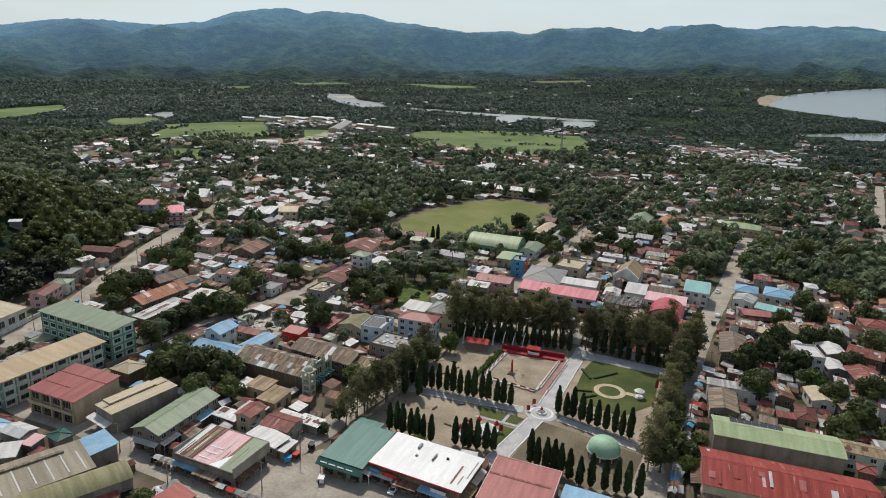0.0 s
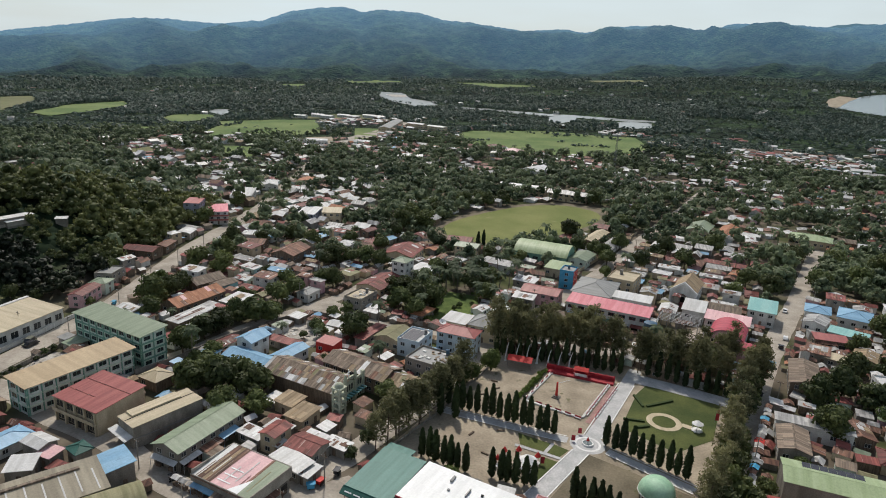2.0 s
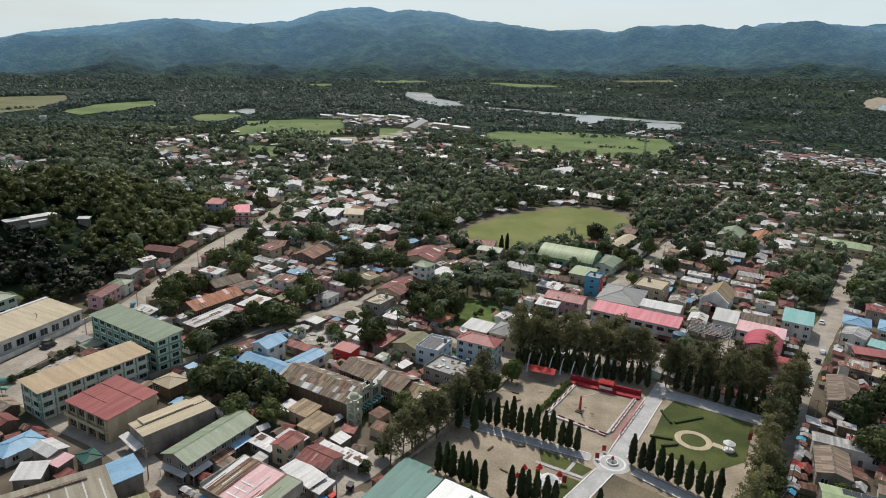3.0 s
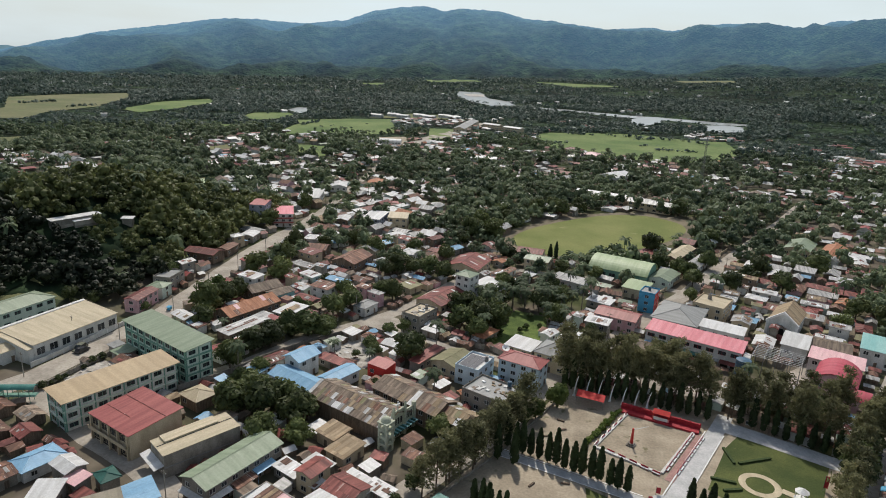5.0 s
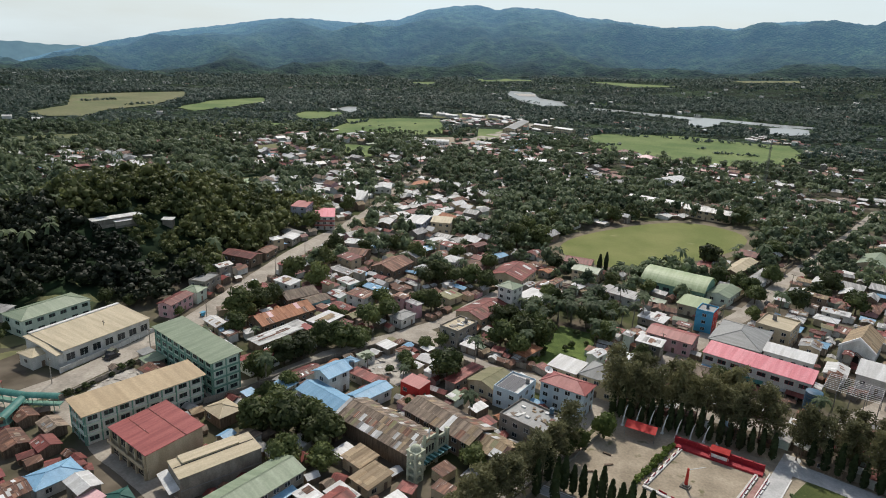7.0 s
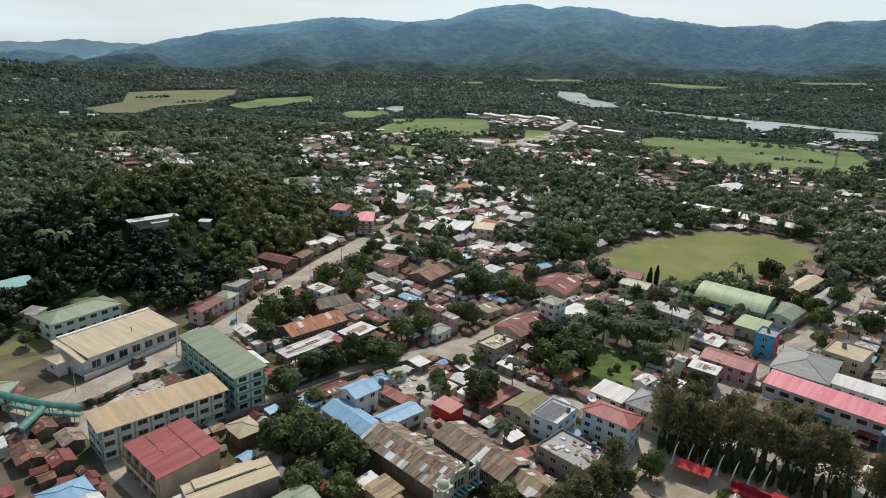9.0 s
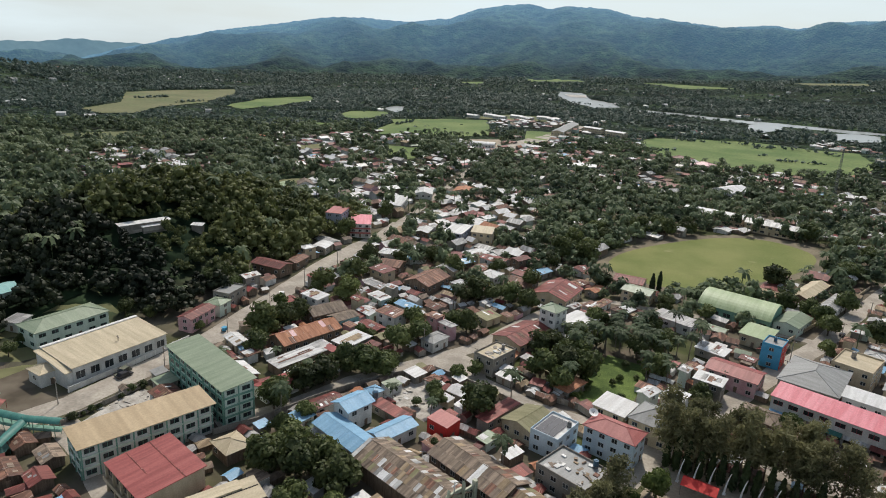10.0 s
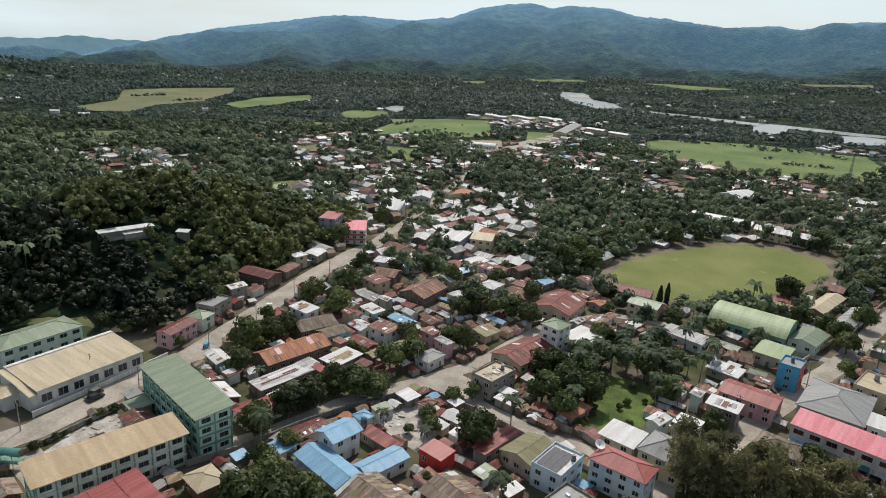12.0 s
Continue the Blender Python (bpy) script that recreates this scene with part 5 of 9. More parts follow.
part("roof_edge", boxes((-8.62, -9.0, 0.0, -8.42, 9.0, 0.12), (8.42, -9.0, 0.0, 8.62, 9.0, 0.12), (-8.42, 8.9, 0.0, 8.42, 9.1, 0.12)), M["palepink"], rosehall, m=pose(0, 0, 7.12, tilt, 0, 0))
building("shed", "low shed with pale blue metal roof", "shed", 36, 119, 12, 10, -22, 4.6, "shed", "blue", "w_white", 1, 0.6)
building("shop_building", "long shop block with pale green roof and stained cement parapet", "shop", 96, 151, 34, 12, -16, 7.6, "gable", "lime", "w_grey", 2, 1.2, 0.3, bare=(0, 1, 3), door=False)
building("warehouse", "long warehouse with faded red metal roof by the stalls", "warehouse", 90, 131, 42, 18.5, -17, 6, "gable", "redlong", "w_cream", 1, 2.4, 0.5, 4, (2, 1.4), patch=22, patch_top="rose white maroon redlong palepink")
building("house", "large dark brown two-storey house facing the street", "house", 112, 221, 22, 10, 70, 6, "gable", "brown", "w_brown", 2)
building("house", "brown roofed house behind the stalls", "house", 91, 176, 15, 9, 72, 5, "gable", "brown", "w_grey", 1)
building("house", "low house with pale teal metal roof", "house", 149, 268, 15, 8, -34, 4.6, "shed", "aqua", "w_white", 1)
building("house", "house with bright blue hipped roof", "house", 149, 297, 11, 13, -24, 4.6, "hip", "blue", "w_white", 1)
building("house", "wide house with bright blue roof among trees", "house", 163, 292, 14, 16, -28, 4.8, "hip", "blue", "w_white", 1)
building("shop_building", "long two-storey store with pink metal roof and white walls", "store", 50, 268.8, 36, 10, -20.5, 7.8, "shed", "pink", "w_white", 2, 1.4, 0.4, 4, (2.6, 1.3), "redpaint")
building("hall", "large hall with pale grey-green hipped roof", "hall", 47, 293, 19, 25, -18, 8, "hip", "greyflat", "w_grey", 2, 3.0)
building("shop_building", "store wing with flat white metal roof", "store", 62, 281, 17, 9, -19, 8.4, "shed", "white", "w_white", 2, 0.6)
building("shop_building", "three-storey beige building with flat roof", "building", 63, 312, 13, 16, -24, 8.4, "flat", "cream", "w_cream", 3)
ch = building("church", "small church with yellowed gabled roof and white gable front", "church", 93, 309, 12, 22, -24, 7, "gable", "tanbrown", "w_white", 1, 4.2, door=False)
for s0, ww0 in ((0, 2.4), (-3.6, 1.3), (3.6, 1.3)):   # arched openings in the gable front, inside shade as dark slabs
    arch = [(ww0 / 2 * math.cos(k * math.pi / 8), (3.2 if s0 == 0 else 3.6) + ww0 / 2 * math.sin(k * math.pi / 8)) for k in range(9)]
    part("arched_opening", prism(bmesh.new(), [(-ww0 / 2, 0.2 if s0 == 0 else 1.6)] + [(ww0 / 2, 0.2 if s0 == 0 else 1.6)] + arch, -11.12, -10.5), M["dark"], ch, m=pose(0, s0, 0))
part("gable_front", prism(bmesh.new(), [(-6.4, 6.4), (0, 11.0), (6.4, 6.4), (6.4, 7.2), (0, 12.1), (-6.4, 7.2)], -11.3, -10.4), M["whitepaint"], ch)
for sy in (-5.6, 5.6):
    part("pilaster", boxes((-11.3, sy - 0.5, -0.2, -10.4, sy + 0.5, 7.4)), M["whitepaint"], ch)
part("portico_roof", prism(bmesh.new(), [(-2.6, 4.8), (0, 6.2), (2.6, 4.8), (2.6, 4.6), (0, 6.0), (-2.6, 4.6)], -13.2, -11.31), M["brown"], ch)
for sy in (-2.2, 2.2):
    part("portico_column", boxes((-13.0, sy - 0.2, 0, -12.6, sy + 0.2, 4.7)), M["whitepaint"], ch)
building("shop_building", "building with round red barrel roof", "building", 95, 252, 13.6, 17, -24, 6.8, "barrel", "crimson", "w_pink", 2, 3.6)
building("shop_building", "low front wing with rounded red roof", "building", 97.5, 241.5, 9, 9, -24, 5.2, "barrel", "crimson", "w_pink", 1, 1.8)
building("shop_building", "flat building with pale pink roof", "building", 99, 266, 18, 11, -22, 7.6, "shed", "palepink", "w_white", 2, 0.7)
building("house", "two-storey building with teal metal roof", "house", 121, 288, 12, 17, -22, 6.8, "shed", "aqua", "w_white", 2, 0.9)
building("house", "plain building with white metal roof", "house", 90, 283, 10, 14, -21, 5.8, "shed", "white", "w_white", 1)
building("house", "low building with dark brown roof", "house", 104, 286, 14, 14, -18, 4.8, "gable", "brown", "w_brown", 1)
building("house", "house with yellow-green metal roof by the street", "house", 32, 333, 12, 13, -20, 4.8, "shed", "lime", "w_cream", 1)
bluered = building("shop_building", "tall narrow building with bright blue and red walls", "building", 36, 314.5, 7, 9, -18, 9, "flat", "greyflat", "w_cyan", 3)
part("red_wall", boxes((-4.5, -3.545, 0, 4.5, -3.525, 9.2)), M["w_red"], bluered)
building("house", "row house with red roof beside the street", "house", 22, 289, 18, 12, -18, 5.8, "gable", "red", "w_pink", 2)
building("house", "grey house with white striped metal roof", "house", 13.5, 275, 10, 7, -16, 6.8, "shed", "white", "w_grey", 2, patch=4, patch_top="rust grey")
building("shed", "small building with flat white roof", "shed", 3.5, 262, 7.5, 7, -21, 4.8, "shed", "white", "w_white", 1, 0.4)
building("house", "house with grey hipped roof and dark windows", "house", -1.3, 241.5, 13, 13, -18, 6.6, "hip", "greyflat", "w_cream", 2, 3.0)
building("house", "house with flat white roof and blue trim", "house", -13.6, 243.5, 11, 10, -19, 6.2, "shed", "white", "w_cream", 2, 0.6)
building("house", "two-storey pale blue house with red hipped roof", "house", -11.6, 226.2, 15.8, 9.3, -17, 8.3, "hip", "rose", "w_blue", 3, 1.8)
building("house", "house with olive metal roof", "house", -36, 226, 12, 13, -22, 4.8, "gable", "olive", "w_cream", 1, 1.6)
building("shed", "narrow shed with dark red metal roof", "shed", -46, 227, 5, 16, -22, 4.2, "shed", "maroon", "w_grey", 1, 0.5)
building("house", "small bright red box-like house", "house", -58.7, 214, 8, 6, -20, 4.8, "shed", "rose", "w_red", 1, 0.5, 0.15)
building("house", "two-storey white house with sky-blue hipped roof", "house", -85, 207, 8.5, 10.5, -21, 7.4, "gable", "blue", "w_white", 2, 1.5, 0.8)
building("hall", "low hall with sky-blue metal roof", "hall", -81.5, 196, 19, 9, -23, 4.6, "gable", "blue", "w_white", 1, 1.4)
building("house", "low wing with sky-blue roof and dark windows", "house", -70.3, 204, 7, 14, -24, 4.2, "gable", "blue", "w_white", 1, 1.0)
oldhall = building("hall", "large old hall with mossy rusted metal roof", "church", -56.6, 185.5, 31, 13.5, -22, 5.8, "gable", "brown", "w_brown", 2, 2.4, 0.9, 3.3, bare=(0, 3), door=False)
oldhouse = building("house", "long old house with brown rusted roof", "house", -41.8, 195.5, 26, 12, -25, 5.8, "gable", "brown", "w_brown", 2, 2.0)
patchhouse = building("house", "old house with patched tan and rusty roof", "house", -27, 189, 13, 10, -24, 5, "gable", "tanbrown", "w_grey", 2, 1.8)
building("shop_building", "unfinished concrete building with flat roof and debris", "building", -19.2, 206, 15, 12, -23, 5.8, "flat", "greyflat", "w_grey", 2)
orangehouse = building("house", "long house with orange rusted gable roof", "house", -128, 247, 11.5, 26, -22, 4.4, "gable", "orange", "w_brown", 1, 2.4)
building("shed", "low shed with patched white and rusty sheets", "shed", -111, 252, 9, 13, -16, 3.2, "shed", "white", "w_grey", 1, 0.4, patch=8, patch_top="rust grey tanbrown")
building("shed", "small shed with grey metal roof", "shed", -119, 243, 6, 6, -20, 2.8, "shed", "grey", "w_grey", 1, 0.4)
building("shed", "long shed with striped rusty white roof", "shed", -120, 230, 8, 20, -22, 3.6, "shed", "grey", "w_brown", 1, 0.7, patch=9, patch_top="rust white")
building("house", "low house with faded red metal roof", "house", -115, 211, 8, 13, -20, 3.8, "gable", "red", "w_white", 1)
building("house", "house with long brown roof behind the chapel", "house", -134, 270, 11, 16, -30, 4.2, "gable", "brown", "w_brown", 1, 2.0)
building("apartment_building", "narrow four-storey house with white frames and green roof", "house", -46, 299, 8.5, 9, -21, 12, "hip", "green", "w_white", 4, 1.6)
building("house", "house with wide white metal roof", "house", -37, 307, 12, 15, -25, 5.6, "shed", "white", "w_white", 2, 0.7)
building("shop_building", "unfinished concrete building with cluttered flat roof", "building", -58, 261, 8.5, 13, -20, 6.4, "flat", "cream", "w_grey", 2)
building("house", "large house with dark red rusty roof", "house", -54.5, 286, 14, 22, -21, 4.6, "gable", "maroon", "w_cream", 1, patch=6, patch_top="white rust palepink")
building("shop_building", "tall grey-white corner building with pale roof", "building", -127, 405, 12, 18, -2, 7.6, "shed", "white", "w_violet", 3)
building("shop_building", "violet-grey concrete block with red roof edge", "building", -194.5, 381, 10, 14, 10, 11.5, "shed", "rose", "w_violet", 4, 0.8, 0.2, 3)
pinkshop = building("shop_building", "three-storey pink shop with faded pink metal roof", "building", -181.5, 386, 12.5, 19, 26, 8.2, "shed", "pink", "w_white", 3, 1.0, 0.4, 3.4)
part("balcony", boxes((-6.1, -10.2, 2.6, 6.1, -9.2, 2.8), (-6.1, -10.25, 2.8, 6.1, -10.1, 3.6), (-6.1, -10.2, 5.3, 6.1, -9.2, 5.5), (-6.1, -10.25, 5.5, 6.1, -10.1, 6.3)), M["rose"], pinkshop)
building("house", "house with bright orange rusted roof", "house", -170, 532, 15, 18, 10, 4.4, "gable", "orange", "w_cream", 1)
building("house", "low house with bright white metal roof", "house", -194, 508, 14, 20, 20, 4.2, "gable", "white", "w_white", 1)
building("shop_building", "wide store with pale metal roof by the main street", "store", -196, 460, 16, 28, 15, 5, "shed", "white", "w_white", 1, 1.2)
building("house", "house with pale green roof at the forest edge", "house", -285, 458, 10, 18, 34, 4.6, "gable", "lime", "w_white", 1)
building("house", "house with brown gabled roof at the forest edge", "house", -279, 474, 12, 15, 38, 4.8, "gable", "brown", "w_white", 1, 2.6)
building("shed", "long low shed with white metal roof", "shed", -251, 429, 20, 9, 52, 3.2, "shed", "white", "w_grey", 1)
building("shed", "shed under a white tarpaulin roof", "shed", -180, 341, 9, 11, 6, 3.6, "barrel", "white", "w_grey", 1, 1.0)
building("shed", "roadside shed with rusty brown roof", "shed", -178, 315, 7, 13, 3, 3.6, "gable", "rust", "w_brown", 1)
building("house", "large house with red-brown rusted gable roof", "house", -112, 325, 14, 20, -10, 4.6, "gable", "rust", "w_brown", 1, 2.4)
building("house", "house with grey gabled roof", "house", -109, 347, 11, 13, -8, 4.6, "gable", "grey", "w_cream", 1, 2.0)
building("house", "house with white hipped roof", "house", -87, 347, 9, 11, -14, 4.6, "hip", "white", "w_white", 1)
building("shop_building", "shop with white awning roof at the junction", "shop", -149, 405, 9, 13, 8, 4, "gable", "white", "w_brown", 1)
building("shed", "market shed with dusty tan roof at the junction", "shed", -161, 398, 8, 15, 6, 3.6, "gable", "tanbrown", "w_brown", 1)
building("house", "house with rusty red roof by the main street", "house", -137, 337, 13, 12, 6, 4.4, "gable", "rust", "w_brown", 1)
building("house", "house with white roof by the main street", "house", -146, 353, 10, 10, 8, 4.6, "hip", "white", "w_white", 1)
building("house", "big house with dark red roof and patches", "house", -53, 340, 18, 22, -10, 4.6, "gable", "maroon", "w_cream", 1, 2.6, patch=6, patch_top="rust white rose")
building("house", "house with rusty red roof", "house", -72, 344, 12, 12, -14, 4.4, "gable", "rust", "w_brown", 1)
building("house", "house with dark red roof by the lane", "house", -24, 376, 15, 12, -6, 4.4, "gable", "maroon", "w_cream", 1)
building("warehouse", "white roofed long building among trees", "warehouse", -112, 723, 30, 14, 8, 4.6, "gable", "white", "w_white", 1)
building("warehouse", "white roofed building among houses", "warehouse", -291, 564, 18, 12, 0, 4.4, "gable", "white", "w_white", 1)
building("warehouse", "white roofed building among palms", "warehouse", -402, 622, 26, 12, 15, 4.4, "gable", "white", "w_white", 1)
building("shop_building", "two-storey cream block with tan metal roof", "building", -114, 413, 13, 13, 10, 7.2, "shed", "cream", "w_cream", 2)
building("school_building", "long white two-storey school with white metal roof", "school", 15, 556, 42, 13, -17, 7, "gable", "white", "w_cream", 2, 2.0, 0.8, 4, (2.4, 1.3))
building("school_building", "two-storey school block with pale metal roof", "school", 52, 540, 34, 12, -18, 6.6, "gable", "grey", "w_cream", 2, 2.0, 0.8, 4, (2.4, 1.3))
# open-sided hall: solid dark green walls stand for the shade under its roof
building("gymnasium", "gymnasium with pale green barrel roof", "gymnasium", 26, 361, 31, 22, -18, 5.4, "barrel", "lime", "w_teal", 1, 4.4, 0.6, 4.2, (3, 1.6), "w_teal")
building("house", "two-storey house with grey-green roof by the field", "house", -18, 358, 14, 11, -14, 5.8, "gable", "green", "w_cream", 2)
building("shed", "long shed with pale blue-grey metal roof", "shed", 0, 333, 18, 9, -25, 4.4, "shed", "grey", "w_white", 1, 0.6)
building("shed", "long low shed with rusty cream roof", "shed", 60, 409, 9, 34, -24, 3.8, "gable", "cream", "w_brown", 1, 1.4)
building("shed", "long low shed with pale grey roof", "shed", 68, 393, 8, 34, -24, 3.8, "gable", "grey", "w_white", 1, 1.2)
building("shed", "shed with green metal roof by the gymnasium", "shed", 47, 357, 11, 19, -24, 4.6, "gable", "green", "w_green", 1)
building("school_building", "school wing with pale green roof among trees", "school", 205, 441, 26, 18, -26, 5.6, "hip", "lime", "w_cream", 1, 2.4)
building("school_building", "school block with grey-green metal roof", "school", 136, 450, 15, 28, -24, 5.6, "gable", "green", "w_cream", 1, 2.4)
building("school_building", "school block with orange metal roof", "school", 153, 446, 12, 34, -26, 4.8, "gable", "orange", "w_cream", 1, 2.0)
building("house", "long house with rusty red roof on the hillside", "house", -182, 300, 18, 10, -4, 4.4, "gable", "maroon", "w_brown", 1)
building("house", "two-storey house with red roof along the street", "house", -172, 239, 7, 15, 4, 5.6, "gable", "maroon", "w_pink", 2)
building("house", "small house with green hipped roof along the street", "house", -173, 252, 8, 8, 4, 5, "hip", "green", "w_green", 2)
building("shop_building", "house under construction with bare concrete frame", "building", -176, 263, 8, 12, 4, 5.6, "flat", "greyflat", "w_grey", 2)
for hx, hy, hw, hd, hr, hh in ((-237, 278, 24, 4.4, 68, 2.4), (-233.4, 280.5, 12, 3.0, 68, 1.9), (-223.5, 298, 6, 4, 20, 2.4)):
    hilltop = building("house", "long white roofed house on the wooded hillside", "house", hx, hy, hw, hd, hr, hh, "shed", "white", "w_grey", 1, 0.5, bare=(0, 1, 2, 3), door=False, z=gz(hx, hy) + 1.0)
    part("plinth", boxes((-hw / 2 + 0.6, -hd / 2 + 0.6, -5, hw / 2 - 0.6, hd / 2 - 0.6, -0.31)), M["w_grey"], hilltop)
building("house", "small tan house with clean-cut roof", "house", -58.8, 171.8, 8, 7, -25, 3.7, "shed", "tanbrown", "w_cream", 1, 0.8)
building("house", "small tan house with low roof", "house", -53, 166, 7.5, 9, -24, 3.2, "shed", "tanbrown", "w_cream", 1, 0.8)
gb = building("warehouse", "market block with dun roof and pale light strips", "market", -98, 116.5, 25, 14, 46, 6, "shed", "dun", "w_grey", 1, 1.0, 0.3)
for k in range(7):
    part("light_strip", boxes((-10.8 + 3.5 * k, -6.2 + 0.8 * (k % 2), 0, -10.45 + 3.5 * k, 2.2 + 0.9 * (k % 3), 0.05)), M["white"], gb, m=pose(0, 0, 6.62, math.degrees(math.atan2(1.0, 14)), 0, 0))
part("roof_vent", boxes((-11.5, 3.2, 0, 8, 4.0, 0.5)), M["brown"], gb, m=pose(0, 0, 6.62, math.degrees(math.atan2(1.0, 14)), 0, 0))
building("warehouse", "market block with olive green arched roof", "market", -86, 113, 25, 9, 43, 5.4, "barrel", "olive", "w_grey", 1, 1.6, 0.3)
building("house", "house with steel-blue metal roof by the market", "house", -91, 129.5, 9.5, 11, -40, 5.6, "shed", "blue", "w_grey", 1)
building("shed", "shop with bright red metal roof", "shop", -62, 112, 9, 7, 60, 4.6, "shed", "redlong", "w_blue", 1)
building("house", "house with pale grey gabled roof at the corner", "house", 141.3, 280.6, 9.8, 12.0, -35, 5.0, "gable", "grey", "w_white", 1)
building("shop_building", "low shop with pink striped awning roof", "shop", 139.4, 262.5, 13.0, 7.1, -10, 4.0, "shed", "rose", "w_brown", 1)
building("house", "low house with rusty and white patched roof", "house", 128.7, 248.5, 8.8, 9.4, -26, 4.0, "shed", "rust", "w_grey", 1, patch=6, patch_top="rust white grey tanbrown")
building("shed", "long shed with pale cream metal roof", "shed", 135.4, 242.2, 11.8, 6.5, -35, 3.4, "shed", "cream", "w_grey", 1)
building("house", "house with tan and rusty metal roof", "house", 145.6, 246.7, 8.8, 12.0, -32, 4.0, "gable", "tanbrown", "w_brown", 1, patch=6, patch_top="rust white grey tanbrown")
building("house", "house with rusty red roof among trees", "house", 157.0, 247.1, 9.9, 12.0, -35, 4.0, "gable", "rust", "w_brown", 1, patch=5, patch_top="rust white grey tanbrown")
building("house", "tall house with grey-white gabled roof", "house", 164.6, 241.6, 6.7, 12.0, -27, 6.0, "gable", "grey", "w_grey", 2)
building("house", "large house with dark red hipped roof", "house", 186.8, 253.7, 11.9, 12.0, -10, 5.5, "hip", "maroon", "w_cream", 1)
building("house", "three-storey white house with a roof terrace", "house", 136.4, 212.6, 8.2, 12.0, -10, 8.0, "flat", "white", "w_white", 3)
building("house", "house with bright white metal roof", "house", 152.1, 223.2, 8.2, 12.0, -10, 5.0, "gable", "white", "w_grey", 1, patch=2, patch_top="rust white grey tanbrown")
building("house", "narrow house with white metal roof", "house", 145.8, 210.8, 7.1, 9.9, -10, 4.0, "gable", "white", "w_grey", 1)
building("house", "house with faded maroon roof", "house", 165.0, 223.2, 12.8, 12.0, -35, 4.5, "gable", "maroon", "w_brown", 1, patch=6, patch_top="rust white grey tanbrown")
building("house", "wide house with rusty maroon roof", "house", 152.6, 202.7, 11.1, 12.0, -10, 4.5, "gable", "maroon", "w_grey", 1, patch=7, patch_top="rust white grey tanbrown")
building("house", "low house with patched rusty roof", "house", 113.6, 186.8, 9.3, 11.3, -10, 4.0, "gable", "rust", "w_brown", 1, patch=8, patch_top="rust white grey tanbrown")
building("house", "house with weathered cream metal roof", "house", 127.0, 184.9, 8.1, 10.6, -10, 4.2, "gable", "cream", "w_white", 1, patch=3, patch_top="rust white grey tanbrown")
building("house", "house with dark brown rusted roof", "house", 134.6, 179.8, 9.9, 12.0, -10, 4.5, "gable", "brown", "w_brown", 1, patch=5, patch_top="rust white grey tanbrown")
building("house", "house with rusty roof beside the stalls", "house", 101, 186, 22, 5, -17, 5, "shed", "grey", "w_white", 1)
building("shed", "small shed with dark teal hipped roof", "shed", -103.6, 136.6, 6, 5, -30, 4, "hip", "tealdark", "w_grey", 1)
building("house", "small house with white metal roof by the market", "house", -115, 137, 8, 6, -20, 4.6, "gable", "white", "w_grey", 1)
building("shed", "small shed with faded pink metal roof", "shed", -110, 134, 5.5, 5, -14, 3.6, "shed", "palepink", "w_grey", 1)
building("shed", "small shed with white metal roof", "shed", -113, 128, 7, 7, 20, 3.8, "shed", "white", "w_grey", 1)
building("house", "flat-topped white house with parapet and solar panels", "house", -27.8, 222.4, 8.7, 12.4, -17, 6.4, "flat", "white", "w_blue", 2)


def solar_panels(x, y, z, rot, nx, ny, label):
    e = tagged(empty("solar_array", x, y, rot, z), label, "solar panels")
    for i in range(nx):
        for k in range(ny):
            part("panel", boxes((-0.98, -0.5, 0, 0.98, 0.5, 0.05)), M["solar"], e, m=pose((i - (nx - 1) / 2) * 2.05, (k - (ny - 1) / 2) * 1.08, 0.15, 8, 0, 0))
    return e


solar_panels(-28.4, 222.2, 6.55, -17, 3, 9, "dark solar panels on a flat white roof")
def satellite_dish(x, y, z):
    e = tagged(empty("satellite_dish", x, y, 30, z), "large white satellite dish on a house roof", "satellite dish")
    bm = bmesh.new()
    rings = [[bm.verts.new((r * math.cos(k * math.tau / 18), r * math.sin(k * math.tau / 18), h)) for k in range(18)] for r, h in ((0.2, 0), (0.8, 0.16), (1.35, 0.5), (1.4, 0.52), (0.8, 0.1), (0.2, -0.06))]
    for a, b in zip(rings, rings[1:] + rings[:1]):
        for k in range(18):
            bm.faces.new((a[k], a[(k + 1) % 18], b[(k + 1) % 18], b[k]))
    part("bowl", bm, M["whitepaint"], e, m=pose(0, 0, 1.3, 28, 0, 0), soft=True)
    part("mast", tube(bmesh.new(), (0, 0, -0.2), (0, 0, 1.35), 0.09, 0.09, 6), M["steel"], e)
    part("feed_arm", tube(bmesh.new(), (0, 0, 1.35), (0, -0.7, 2.3), 0.05, 0.04, 5), M["steel"], e)


satellite_dish(-18.4, 229.2, 8.5)
solar_panels(92, 155, 8.3, -16, 7, 3, "dark solar panels on a pale green roof")


